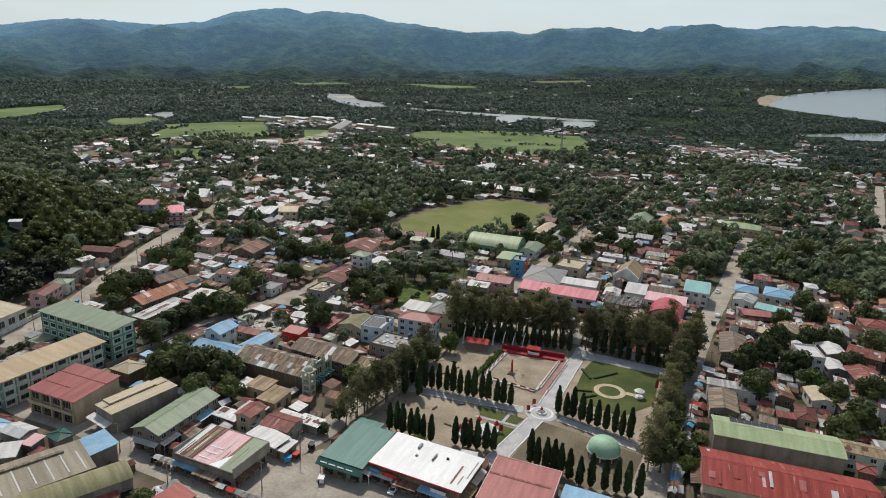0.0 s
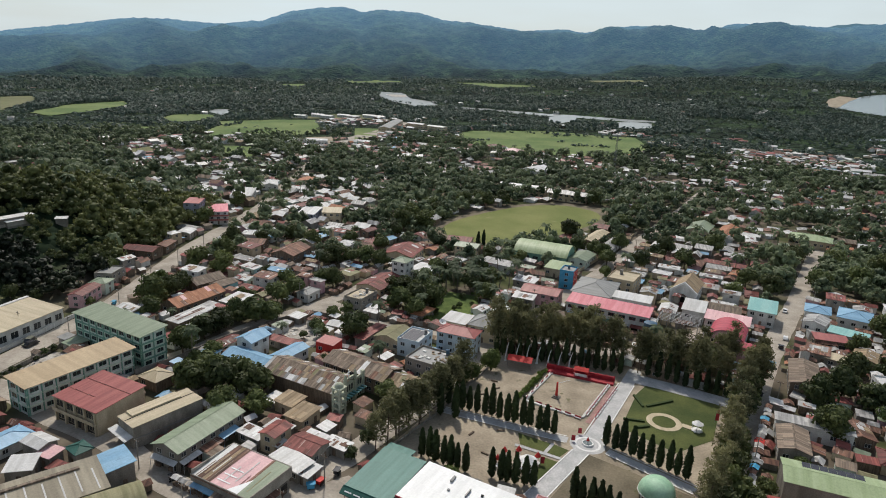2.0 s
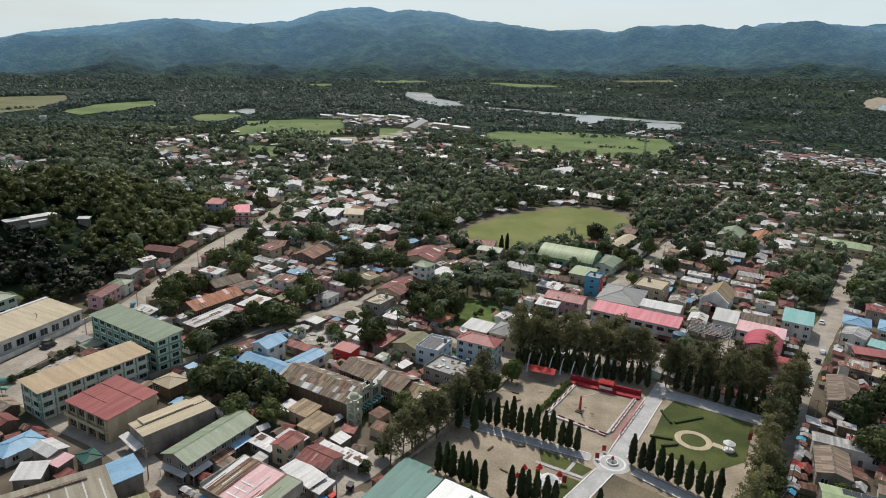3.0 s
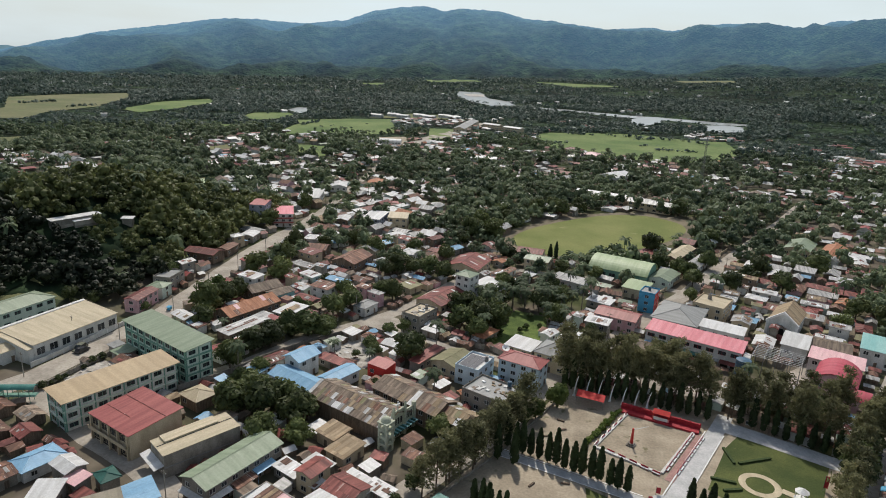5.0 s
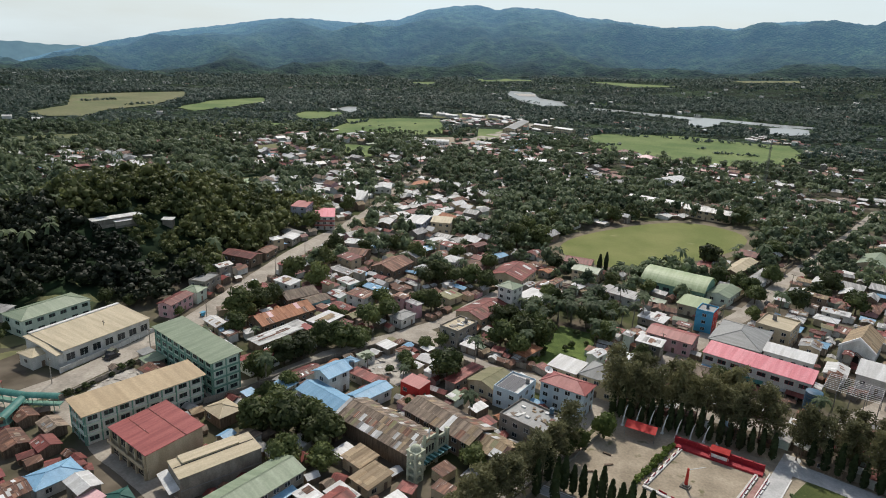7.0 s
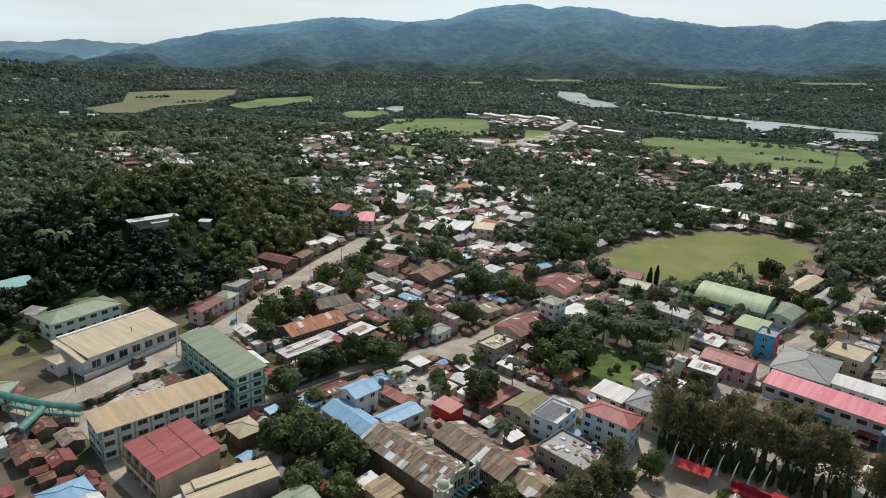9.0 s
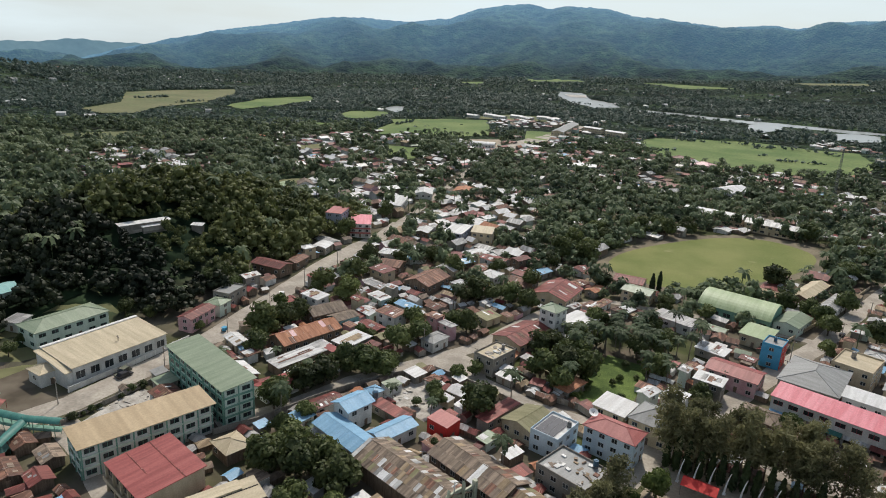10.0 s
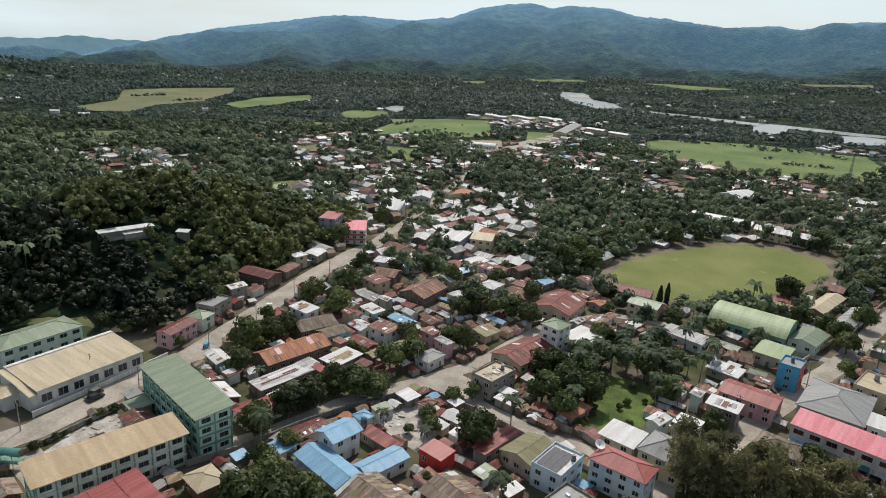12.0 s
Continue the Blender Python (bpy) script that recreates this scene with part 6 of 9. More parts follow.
def church_front(e, x):
    """Pale green front of the old hall: openings as shade-dark panels in bands, two fins, a canopy and a cross."""
    part("front_wall", prism(bmesh.new(), [(-6.2, -0.3), (7.4, -0.3), (7.4, 7.2), (3.4, 7.2), (3.0, 8.6), (-2.2, 8.6), (-2.6, 6.9), (-6.2, 6.9)], x, x + 0.5), M["w_mint"], e)
    for y0, y1 in ((-5.8, -3.0), (-1.4, 2.2), (3.8, 6.8)):
        for z0, z1 in ((0.2, 2.4), (4.1, 6.2)):
            part("opening", boxes((x + 0.505, y0, z0, x + 0.52, y1, z1)), M["dark"], e)
            for k in range(1, 3):
                yy = y0 + (y1 - y0) * k / 3
                part("mullion", boxes((x + 0.52, yy - 0.12, z0, x + 0.7, yy + 0.12, z1)), M["w_mint"], e)
    for yy in (-2.2, 3.0):
        part("fin", prism(bmesh.new(), [(yy - 0.45, 0), (yy + 0.45, 0), (yy + 0.22, 9.6), (yy, 10.6), (yy - 0.22, 9.6)], x + 0.505, x + 1.3), M["w_mint"], e)
    part("corner_pier", boxes((x - 0.2, 7.41, 0, x + 0.9, 8.3, 8.2)), M["w_mint"], e)
    part("front_canopy", boxes((x + 0.51, -5.9, 3.0, x + 2.6, 7.3, 3.15)), M["tealdark"], e)
    for k in range(9):
        part("canopy_rib", boxes((x + 0.6, -5.6 + 1.55 * k, 3.16, x + 2.7, -5.1 + 1.55 * k, 3.3)), M["w_aqua"], e)
    part("cross", boxes((x + 0.1, 0.28, 8.6, x + 0.35, 0.52, 11.4), (x + 0.1, -0.5, 10.2, x + 0.35, 0.28, 10.45), (x + 0.1, 0.52, 10.2, x + 0.35, 1.3, 10.45)), M["whitepaint"], e)


def bell_tower(x, y, rot, h):
    e = tagged(empty("bell_tower", x, y, rot), "narrow pale green bell tower with open arched storeys", "tower")
    for f in range(4):
        z0, z1 = f * h / 4, (f + 1) * h / 4
        part("storey", boxes((-1.6, -1.6, z0, 1.6, 1.6, z0 + 0.45)), M["w_mint"], e)
        for sx in (-1.3, 1.3):
            for sy in (-1.3, 1.3):
                part("column", boxes((sx - 0.3, sy - 0.3, z0 + 0.45, sx + 0.3, sy + 0.3, z1)), M["w_mint"], e)
        for rz in (0, 90, 180, 270):   # a round arch over each opening
            arc = [(1.0 * math.cos(k * math.pi / 6), z1 - 1.0 + 0.8 * math.sin(k * math.pi / 6)) for k in range(7)]
            part("arch", prism(bmesh.new(), [(1.0, z1), *arc, (-1.0, z1)], 1.35, 1.55), M["w_mint"], e, m=pose(0, 0, 0, 0, 0, rz))
    part("cap", boxes((-1.8, -1.8, h, 1.8, 1.8, h + 0.35)), M["w_mint"], e)
    bm = bmesh.new()
    bmesh.ops.create_uvsphere(bm, u_segments=12, v_segments=8, radius=1.0)
    bmesh.ops.delete(bm, geom=[v for v in bm.verts if v.co.z < -0.01], context="VERTS")
    for v in bm.verts:
        v.co = Vector((v.co.x * 1.5, v.co.y * 1.5, v.co.z * 1.5))
    part("cupola", bm, M["w_mint"], e, m=pose(0, 0, h + 0.35), soft=True)
    claim(x, y, 4, 4, rot)


M["w_mint"] = mat("weathered_mint_wall", (0.4, 0.42, 0.32), (0.52, 0.53, 0.41), 0.5, 3, 0.9, 0.15, 0, 0, (1, 1, 0.3), ((0.24, 0.24, 0.19), 0.0), 0.2)
church_front(oldhall, 14.65)
bell_tower(-43.7, 172.8, -22, 8.8)


def sheets(e, w, d, h, rise, over, cols, rows, tops):
    """Single metal sheets laid over both slopes of an old roof, each weathered differently."""
    drop = rise * over / (d / 2)
    half, full = d / 2, rise + drop
    slope = math.degrees(math.atan2(full, half))
    sw, sl = w / cols, math.hypot(half, full) / rows
    for side in (-1, 1):
        for i in range(cols):
            for j in range(rows):
                if random.random() < 0.3:
                    continue
                key = ("sheet", round(sw, 2), round(sl, 2), random.choice(tops))
                if key not in MESH:
                    bm = boxes((-sw / 2 - 0.04, -sl / 2 - 0.1, -0.012, sw / 2 + 0.04, sl / 2 + 0.1, 0.012))
                    me = bpy.data.meshes.new("roof_sheet")
                    bm.to_mesh(me)
                    bm.free()
                    me.materials.append(M[key[3]])
                    MESH[key] = me
                f = (j + 0.5) / rows
                put("roof_sheet", MESH[key], e, pose(-w / 2 + (i + 0.5) * sw, side * half * (1 - f), h + 0.1 - drop + full * f + 0.03 + 0.015 * ((i + j) % 3), -side * slope, 0, random.uniform(-0.8, 0.8)))


random.seed(5)
sheets(oldhall, 31, 13.5, 5.8, 2.4, 0.5, 26, 3, ["brown"] * 5 + ["tanbrown", "olive", "grey", "rust", "brown", "brown", "white"])
sheets(oldhouse, 26, 12, 5.8, 2.0, 0.5, 14, 2, ["brown"] * 6 + ["rust", "tanbrown", "white"])
sheets(patchhouse, 13, 10, 5, 1.8, 0.5, 9, 2, ["tanbrown", "tanbrown", "rust", "white", "brown", "olive"])
sheets(orangehouse, 26, 11.5, 4.4, 2.4, 0.5, 14, 2, ["orange"] * 5 + ["rust", "palepink"])
for sx, sy, sw, sd in ((-63.2, 153.5, 9.0, 5.0), (-57.0, 157.4, 8.0, 5.5), (-44.3, 153.7, 10.0, 5.0), (-38.4, 152.4, 8.0, 4.5), (-44.5, 140.1, 9.0, 6.0), (-55.6, 150.3, 6.0, 4.0)):
    building("shed", "low shed with bright patched white metal roof", "shed", sx, sy, sw, sd, -24, 3.0, "shed", "white", "w_grey", 1, 0.4, patch=5, patch_top="brightwhite grey rust")
building("house", "low house with dark brown roof in front of the store", "house", 29, 263, 13, 10, -20, 4, "hip", "brown", "w_brown", 1)
building("hall", "hall with pale green metal roof by the street corner", "hall", -184, 160, 14, 10, 30, 4.6, "hip", "green", "w_green", 1)
building("shed", "small shed with blue-grey metal roof beside the school", "shed", -220, 202, 7, 7, 10, 3.6, "shed", "grey", "w_white", 1)
building("school_building", "low school wing with aqua metal roof", "school", -243, 206, 12, 22, -10, 5, "gable", "aqua", "w_green", 1)


def covered_walk(points, h, label):
    """An arched teal canopy on posts."""
    for a, b in zip(points, points[1:]):
        ln, ang = math.hypot(b[0] - a[0], b[1] - a[1]), math.degrees(math.atan2(b[1] - a[1], b[0] - a[0]))
        e = tagged(empty("covered_walkway", a[0], a[1], ang), label, "walkway", "covered walkways")
        part("canopy", prism(bmesh.new(), roof_profile("barrel", 3.0, 0.9, 0.08), 0, ln), M["teal"], e, m=pose(0, 0, h))
        part("deck", boxes((0, -1.2, h - 2.6, ln, 1.2, h - 2.35)), M["w_teal"], e)
        for k in range(int(ln / 3) + 1):
            for sy in (-1.25, 1.25):
                part("post", boxes((k * 3 - 0.07 + 0.1, sy - 0.07, -0.1, k * 3 + 0.17, sy + 0.07, h + 0.05)), M["w_teal"], e)


for hx, hy, hw, hd, hr, key in ((-157, 156.5, 9, 6, -20, "rust"), (-148.5, 146, 10, 7, -24, "rust"), (-145, 155.5, 8, 6, -22, "brown"), (-139, 148, 7, 6, -22, "maroon")):
    building("shed", "long low shed with rusted metal roof below the school", "shed", hx, hy, hw, hd, hr, 2.8, "gable", key, "w_brown", 1, 0.9, patch=4, patch_top="rust grey brown")
covered_walk([(-190, 158), (-174, 160), (-162, 161.5), (-152, 165)], 4.8, "teal arched footbridge canopy on posts by the street")
covered_walk([(-162, 161.5), (-157, 150)], 4.4, "teal arched footbridge canopy on posts by the street")


# scrap and building waste lying on flat roofs and in yards
def scrap_pile(x, y, z, rot, w, d, n, label, seed, tops="grey rust white tanbrown brown"):
    rr = random.Random(seed)
    e = tagged(empty("scrap_pile", x, y, rot, z), label, "scrap")
    for k in range(n):
        a, b, h = rr.uniform(0.5, 2.4), rr.uniform(0.4, 1.4), rr.uniform(0.05, 0.5)
        part("scrap_piece", boxes((-a / 2, -b / 2, 0, a / 2, b / 2, h)), M[rr.choice(tops.split())], e, m=pose(rr.uniform(-w / 2, w / 2), rr.uniform(-d / 2, d / 2), 0.004, 0, 0, rr.uniform(0, 180)))


scrap_pile(-19.2, 206, 5.9, -23, 12, 9, 22, "broken boards and rubble on a flat concrete roof", 1)
scrap_pile(-58, 261, 6.5, -20, 6, 10, 14, "boards and rubble on an unfinished flat roof", 2, "rubble grey white w_grey")
scrap_pile(-176, 263, 5.7, 4, 6, 9, 10, "boards on an unfinished flat roof", 3)
scrap_pile(-37.5, 205.7, 0.06, -22, 11, 8, 20, "scrap metal sheets in a narrow yard", 4, "white rust grey white tanbrown")
scrap_pile(-75.6, 226.1, 0.06, -22, 12, 9, 16, "heaps of rubble and timber in a bare yard", 5, "rubble rubble brown grey")
building("shed", "low shed with bright white metal sheets", "shed", -79.5, 240, 6.5, 5.5, -26, 2.8, "shed", "white", "w_grey", 1, 0.4)
building("shed", "low shed with bright white metal sheets", "shed", -60.5, 235.3, 9, 6.5, -15, 2.8, "gable", "white", "w_grey", 1)
building("shed", "long low shed with dark red metal roof behind the blue house", "shed", -76, 214.5, 14, 4.5, -20, 3.0, "shed", "maroon", "w_grey", 1, 0.4)
building("shed", "small bright blue canopy roof", "shed", -86, 222.5, 5, 5, -22, 3.2, "hip", "blue", "w_white", 1, 0.9)
building("shed", "long low shed with pale blue roof by the street", "shed", -98, 199.6, 6.5, 6, -22, 3.0, "shed", "blue", "w_white", 1, 0.5)


# vents, tanks and loose sheets on the large roofs
def roof_tank(x, y, z, r, top, label):
    e = tagged(empty("roof_tank", x, y, 0, z), label, "water tank", "roof tanks")
    part("tank", tube(bmesh.new(), (0, 0, 0.5), (0, 0, 0.5 + 2.2 * r), r, r, 10), M[top], e)
    part("lid", tube(bmesh.new(), (0, 0, 0.5 + 2.2 * r), (0, 0, 0.65 + 2.2 * r), r * 0.5, r * 0.35, 8), M[top], e)
    part("stand", boxes((-r, -r, 0, r, r, 0.5)), M["steel"], e)


for x, y, z, r, top, lab in ((-14, 209, 5.95, 0.7, "tankblue", "small blue water tank on a flat roof"), (-56, 264, 6.55, 0.6, "steel", "small steel water tank on a flat roof"), (62, 315, 8.5, 0.8, "steel", "small steel water tank on a flat roof"),
                             (36, 315, 9.1, 0.6, "tankblue", "small blue water tank on a flat roof"), (-24, 224, 6.5, 0.6, "steel", "small steel water tank on a flat roof")):
    roof_tank(x, y, z, r, top, lab)

building("shed", "open shed with grey-green metal roof beside the school", "shed", -147.5, 197.5, 7, 6.5, -22, 3, "shed", "green", "w_grey", 1, 0.5)
building("shed", "low grey shed beside the street wall", "shed", -153.6, 201.2, 5, 4.5, -22, 2.8, "shed", "greyflat", "w_grey", 1, 0.4)
building("house", "old house with patched cream hipped roof", "house", -106, 178.6, 9, 8, -22, 3.8, "hip", "cream", "w_brown", 1, 1.4)
building("house", "small house with olive hipped roof by the lane", "house", -95.3, 272, 7, 11, -18, 3.8, "hip", "olive", "w_cream", 1)
building("house", "small house with grey hipped roof by the lane", "house", -83.5, 266.5, 7, 10, -18, 4, "hip", "greyflat", "w_white", 1)
building("shed", "low shed with dark brown metal roof", "shed", -97.5, 193.2, 9, 5, -20, 3, "shed", "brown", "w_grey", 1, 0.4)
building("shed", "low shed with bright white metal roof", "shed", -51, 251.7, 7, 3.4, -20, 2.8, "shed", "white", "w_grey", 1, 0.3)
chapel = building("chapel", "small chapel with aqua and white striped front", "chapel", -124, 268, 8, 11, -25, 4, "gable", "brown", "w_aqua", 1)
scrap_pile(-57, 201, 0.06, -22, 9, 5, 14, "pale scrap sheets between old roofs", 6, "white white rust grey")
scrap_pile(-151, 185, 0.1, -10, 7, 14, 14, "heaps of pale rubble behind the school", 7, "rubble")
for kx in range(6):
    part("front_stripe", boxes((-0.35, -0.06, 0, 0.35, 0, 3.6)), M["whitepaint"], chapel, m=pose(-4.6, 0, 0, 0, 0, -90) @ pose(-2.8 + 1.12 * kx, -0.02, 0))


# ---- street things ----
def grove(label, *spots, kind_name="broadleaf_tree", key="broad", group="garden trees"):
    for x, y, s in spots:
        if any(inside(a, x, y) for a in AREAS):
            continue
        claim(x, y, 3.2, 3.2, 0)
        plant(kind_name, (key, random.randrange(4 if key == "broad" else 3)), x, y, s, random.uniform(0, 360), label, group, random.uniform(0.9, 1.15))


BIG = "large dark green spreading tree among the roofs"
grove(BIG, (-92, 186, 1.3), (-83, 181, 1.3), (-94, 177, 1.3), (-84, 176, 1.5), (-80, 182, 1.3), (-72, 178, 1.5), (-68, 168, 1.0), (-77, 165, 1.2))
grove(BIG, (-110, 203, 1.2), (-108, 216, 1.2), (-105, 223, 1.3), (-104, 235, 1.2), (-96, 236, 1.4), (-90, 237, 1.1), (-112, 208, 1.1), (-98, 202, 0.9), (-100, 193, 0.9))
grove(BIG, (-146, 244, 1.5), (-142, 254, 1.4), (-138, 231, 1.2), (-147, 289, 1.5), (-134, 288, 1.5), (-145, 315, 1.4), (-141, 262, 1.1), (-151, 339, 1.3), (-137, 348, 1.1))
grove(BIG, (-94, 256, 1.3), (-90, 265, 1.3), (-52, 227, 1.4), (-77, 284, 1.2), (-98, 279, 1.1))
grove(BIG, (-41, 260, 1.4), (-34, 265, 1.5), (-27, 266, 1.4), (-36, 278, 1.3), (-46, 280, 1.2), (-13, 298, 1.4), (-7, 284, 1.3), (-18, 311, 1.2), (-5, 310, 1.3), (-23, 296, 1.2))
grove(BIG, (-63, 399, 1.7), (-50, 403, 1.7), (-63, 425, 1.6), (-40, 396, 1.5), (-36, 368, 1.1), (-66, 381, 1.4), (44, 416, 1.6), (46, 380, 1.2), (82, 446, 1.6), (60, 366, 1.3), (73, 392, 1.3), (61, 357, 1.2))
grove(BIG, (12, 349, 1.0), (-5, 347, 1.0), (-85, 318, 1.4), (-78, 320, 1.3), (-70, 324, 1.4), (-61, 319, 1.3), (-90, 312, 1.2), (-107, 347, 1.3), (-123, 357, 1.2), (-183, 372, 1.5), (-185, 425, 1.4))
grove(BIG, (-88, 359, 1.2), (-67, 344, 1.3), (73, 532, 1.6), (35, 520, 1.5), (-13, 490, 1.4), (-30, 481, 1.6), (-47, 445, 1.3), (-55, 462, 1.5), (-2, 505, 1.5), (-20, 500, 1.4), (90, 505, 1.6), (100, 490, 1.4))
grove(BIG, (111, 207, 1.3), (121, 214, 1.5), (134, 231, 1.3), (129, 206, 1.5), (106, 186, 1.4), (147, 233, 1.2), (138, 323, 1.5), (129, 334, 1.4), (105, 363, 1.5), (90, 373, 1.4), (79, 357, 1.3))
grove(BIG, (56, 376, 1.2), (133, 403, 1.6), (100, 389, 1.5), (117, 315, 1.2), (157, 234, 1.2), (154, 213, 1.2), (171, 230, 1.4), (166, 274, 1.4), (164, 260, 1.3), (147, 256, 1.0), (166, 339, 1.5))
grove(BIG, (190, 343, 1.6), (214, 371, 1.7), (208, 335, 1.7), (236, 363, 1.7), (194, 380, 1.6), (173, 389, 1.6), (196, 296, 1.6), (188, 264, 1.5), (132, 184, 1.2), (132, 169, 1.3), (121, 160, 1.2), (148, 190, 1.2))
grove("small leafy street tree", (-37, 141, 0.6), (-39, 145, 0.5), (-43, 149, 0.6), (-34, 150, 0.5), (57, 331, 0.9), (-31, 158, 0.6), (-69, 113, 0.8), kind_name="street_tree", group="street trees")
grove("slim dark cypress beside the sports field", (-13, 370, 1.2), (-10, 375, 1.1), kind_name="cypress", key="cypress", group="field cypresses")


def pole(x, y, h=9.0, rot=0.0):
    e = tagged(empty("utility_pole", x, y, rot), "grey concrete utility pole with crossarm", "pole", "utility poles")
    part("shaft", tube(bmesh.new(), (0, 0, -0.3), (0, 0, h), 0.17, 0.11, 8), M["w_grey"], e)
    part("crossarm", boxes((-1.1, -0.06, h - 0.7, 1.1, 0.06, h - 0.55)), M["w_brown"], e)
    for k in (-0.9, 0, 0.9):
        part("insulator", tube(bmesh.new(), (k, 0, h - 0.55), (k, 0, h - 0.3), 0.05, 0.04, 6), M["whitepaint"], e)


for x, y in ((-168, 176), (-156, 206), (-155, 236), (-158, 266), (-161, 296), (-175, 205), (-164, 330), (-164, 365), (-87, 136), (-67, 121), (-44, 123), (-92, 240), (-86, 262), (-49, 277), (43, 320), (39, 300), (65, 352), (82, 388),
             (61, 130), (78, 168), (98, 206), (114, 239), (133, 275), (153, 311), (-38, 138), (-16, 176), (18, 280)):
    pole(x, y, 9, -22)


def car(x, y, rot, paint, label, name="car", long=4.2, wide=1.75, high=1.5):
    e = tagged(empty(name, x, y, rot, gz(x, y) + 0.06), label, name)
    bm = prism(bmesh.new(), [(-long / 2, 0.35), (long / 2, 0.35), (long / 2, 0.85), (long * 0.28, 0.95), (long * 0.12, high), (-long * 0.32, high), (-long * 0.46, 0.95), (-long / 2, 0.9)], -wide / 2, wide / 2)
    bmesh.ops.bevel(bm, geom=bm.edges[:], offset=0.05, segments=1, affect="EDGES")
    body = part("body", bm, M[paint], e)
    part("windscreen", prism(bmesh.new(), [(long * 0.275, 0.97), (long * 0.13, high - 0.06), (long * 0.115, high - 0.1), (long * 0.26, 0.93)], -wide / 2 + 0.15, wide / 2 - 0.15), M["glass"], body, m=pose(0, 0.03, 0.03))
    for s in (-1, 1):
        part("side_window", boxes((s * (wide / 2 + 0.004) - 0.004, -long * 0.3, 1.0, s * (wide / 2 + 0.004) + 0.004, long * 0.1, high - 0.12)), M["glass"], body)
        for k in (-1, 1):
            w = part("wheel", tube(bmesh.new(), (s * (wide / 2 - 0.2), k * long * 0.3, 0.33), (s * wide / 2, k * long * 0.3, 0.33), 0.33, 0.33, 12), M["rubber"], e)
            part("rim", tube(bmesh.new(), (s * (wide / 2 - 0.02), k * long * 0.3, 0.33), (s * (wide / 2 + 0.01), k * long * 0.3, 0.33), 0.19, 0.19, 10), M["steel"], w)


def tricycle(x, y, rot, paint):
    e = tagged(empty("tricycle", x, y, rot, gz(x, y) + 0.06), "motor tricycle with a covered sidecar", "tricycle", "parked tricycles")
    part("cabin", prism(bmesh.new(), [(-0.9, 0.35), (0.8, 0.35), (1.0, 0.8), (0.8, 1.55), (-0.9, 1.6)], -0.3, 0.75), M[paint], e)
    part("roof", boxes((-0.8, -1.1, 1.62, 0.85, 1.2, 1.7)), M[paint], e)
    part("motorcycle", boxes((-0.7, -0.9, 0.35, -0.45, 0.8, 0.85)), M["dark"], e)
    for wx, wy in ((-0.57, 0.8), (-0.57, -0.75), (0.6, -0.3)):
        part("wheel", tube(bmesh.new(), (wx - 0.06, wy, 0.28), (wx + 0.06, wy, 0.28), 0.28, 0.28, 10), M["rubber"], e)


M["carwhite"] = mat("white_car_paint", (0.7, 0.7, 0.69), (0.76, 0.76, 0.75), 1, 4, 0.25, 0, 0.05, 0, None, None, 0.05)
M["cardark"] = mat("dark_car_paint", (0.035, 0.035, 0.04), (0.05, 0.05, 0.055), 1, 4, 0.25, 0, 0.1, 0, None, None, 0.05)
M["cargreen"] = mat("faded_truck_paint", (0.1, 0.11, 0.08), (0.15, 0.15, 0.11), 1, 4, 0.5, 0, 0.1, 0, None, None, 0.15)
car(124, 267, -26, "carwhite", "white saloon car on the street")
car(-11, 126, 160, "carwhite", "white saloon car in front of the halls")
car(-163, 424, 5, "carwhite", "white van on the main street", "van", 4.8, 1.9, 2.1)
car(-166, 198, 185, "cargreen", "dark green truck on the main street", "truck", 6.0, 2.1, 2.3)
car(-166, 318, 5, "cardark", "dark pickup on the main street")
car(67, 360, -25, "cardark", "dark car on the street beside the gymnasium")
car(44, 318, 155, "carwhite", "white car on the street by the blue building")
car(99, 229, -26, "cardark", "dark car parked by the street")
car(137, 302, 154, "carwhite", "white car on the busy street")
for i, (x, y) in enumerate(((-39, 138), (-41, 136), (-36, 143), (8, 121), (-2, 125), (-6, 127), (94, 211), (98, 221), (103, 231), (108, 238), (118, 256), (-163, 281), (-161, 303), (-160, 240), (-157, 416), (-30, 128), (-50, 128), (-57, 126), (-76, 133), (73, 172))):
    tricycle(x, y, random.uniform(0, 360), ("w_red", "w_cyan", "cardark", "whitepaint")[i % 4])


def stall(x, y, rot, top, w=3.2, d=2.6):
    e = tagged(empty("market_stall", x, y, rot, gz(x, y) + 0.05), "street stall with a low " + {"w_cyan": "blue", "w_red": "red", "white": "white", "grey": "grey", "rust": "rusty", "pink": "pink"}[top] + " canopy", "stall", "street stalls")
    part("canopy", prism(bmesh.new(), roof_profile("gable", d, 0.5, 0.05), -w / 2, w / 2), M[top], e, m=pose(0, 0, 2.3))
    part("counter", boxes((-w / 2 + 0.3, -d / 2 + 0.3, 0, w / 2 - 0.3, d / 2 - 0.6, 0.9)), M["w_brown"], e)
    for sx in (-1, 1):
        for sy in (-1, 1):
            part("post", tube(bmesh.new(), (sx * (w / 2 - 0.15), sy * (d / 2 - 0.15), 0), (sx * (w / 2 - 0.15), sy * (d / 2 - 0.15), 2.35), 0.04, 0.04, 5), M["steel"], e)


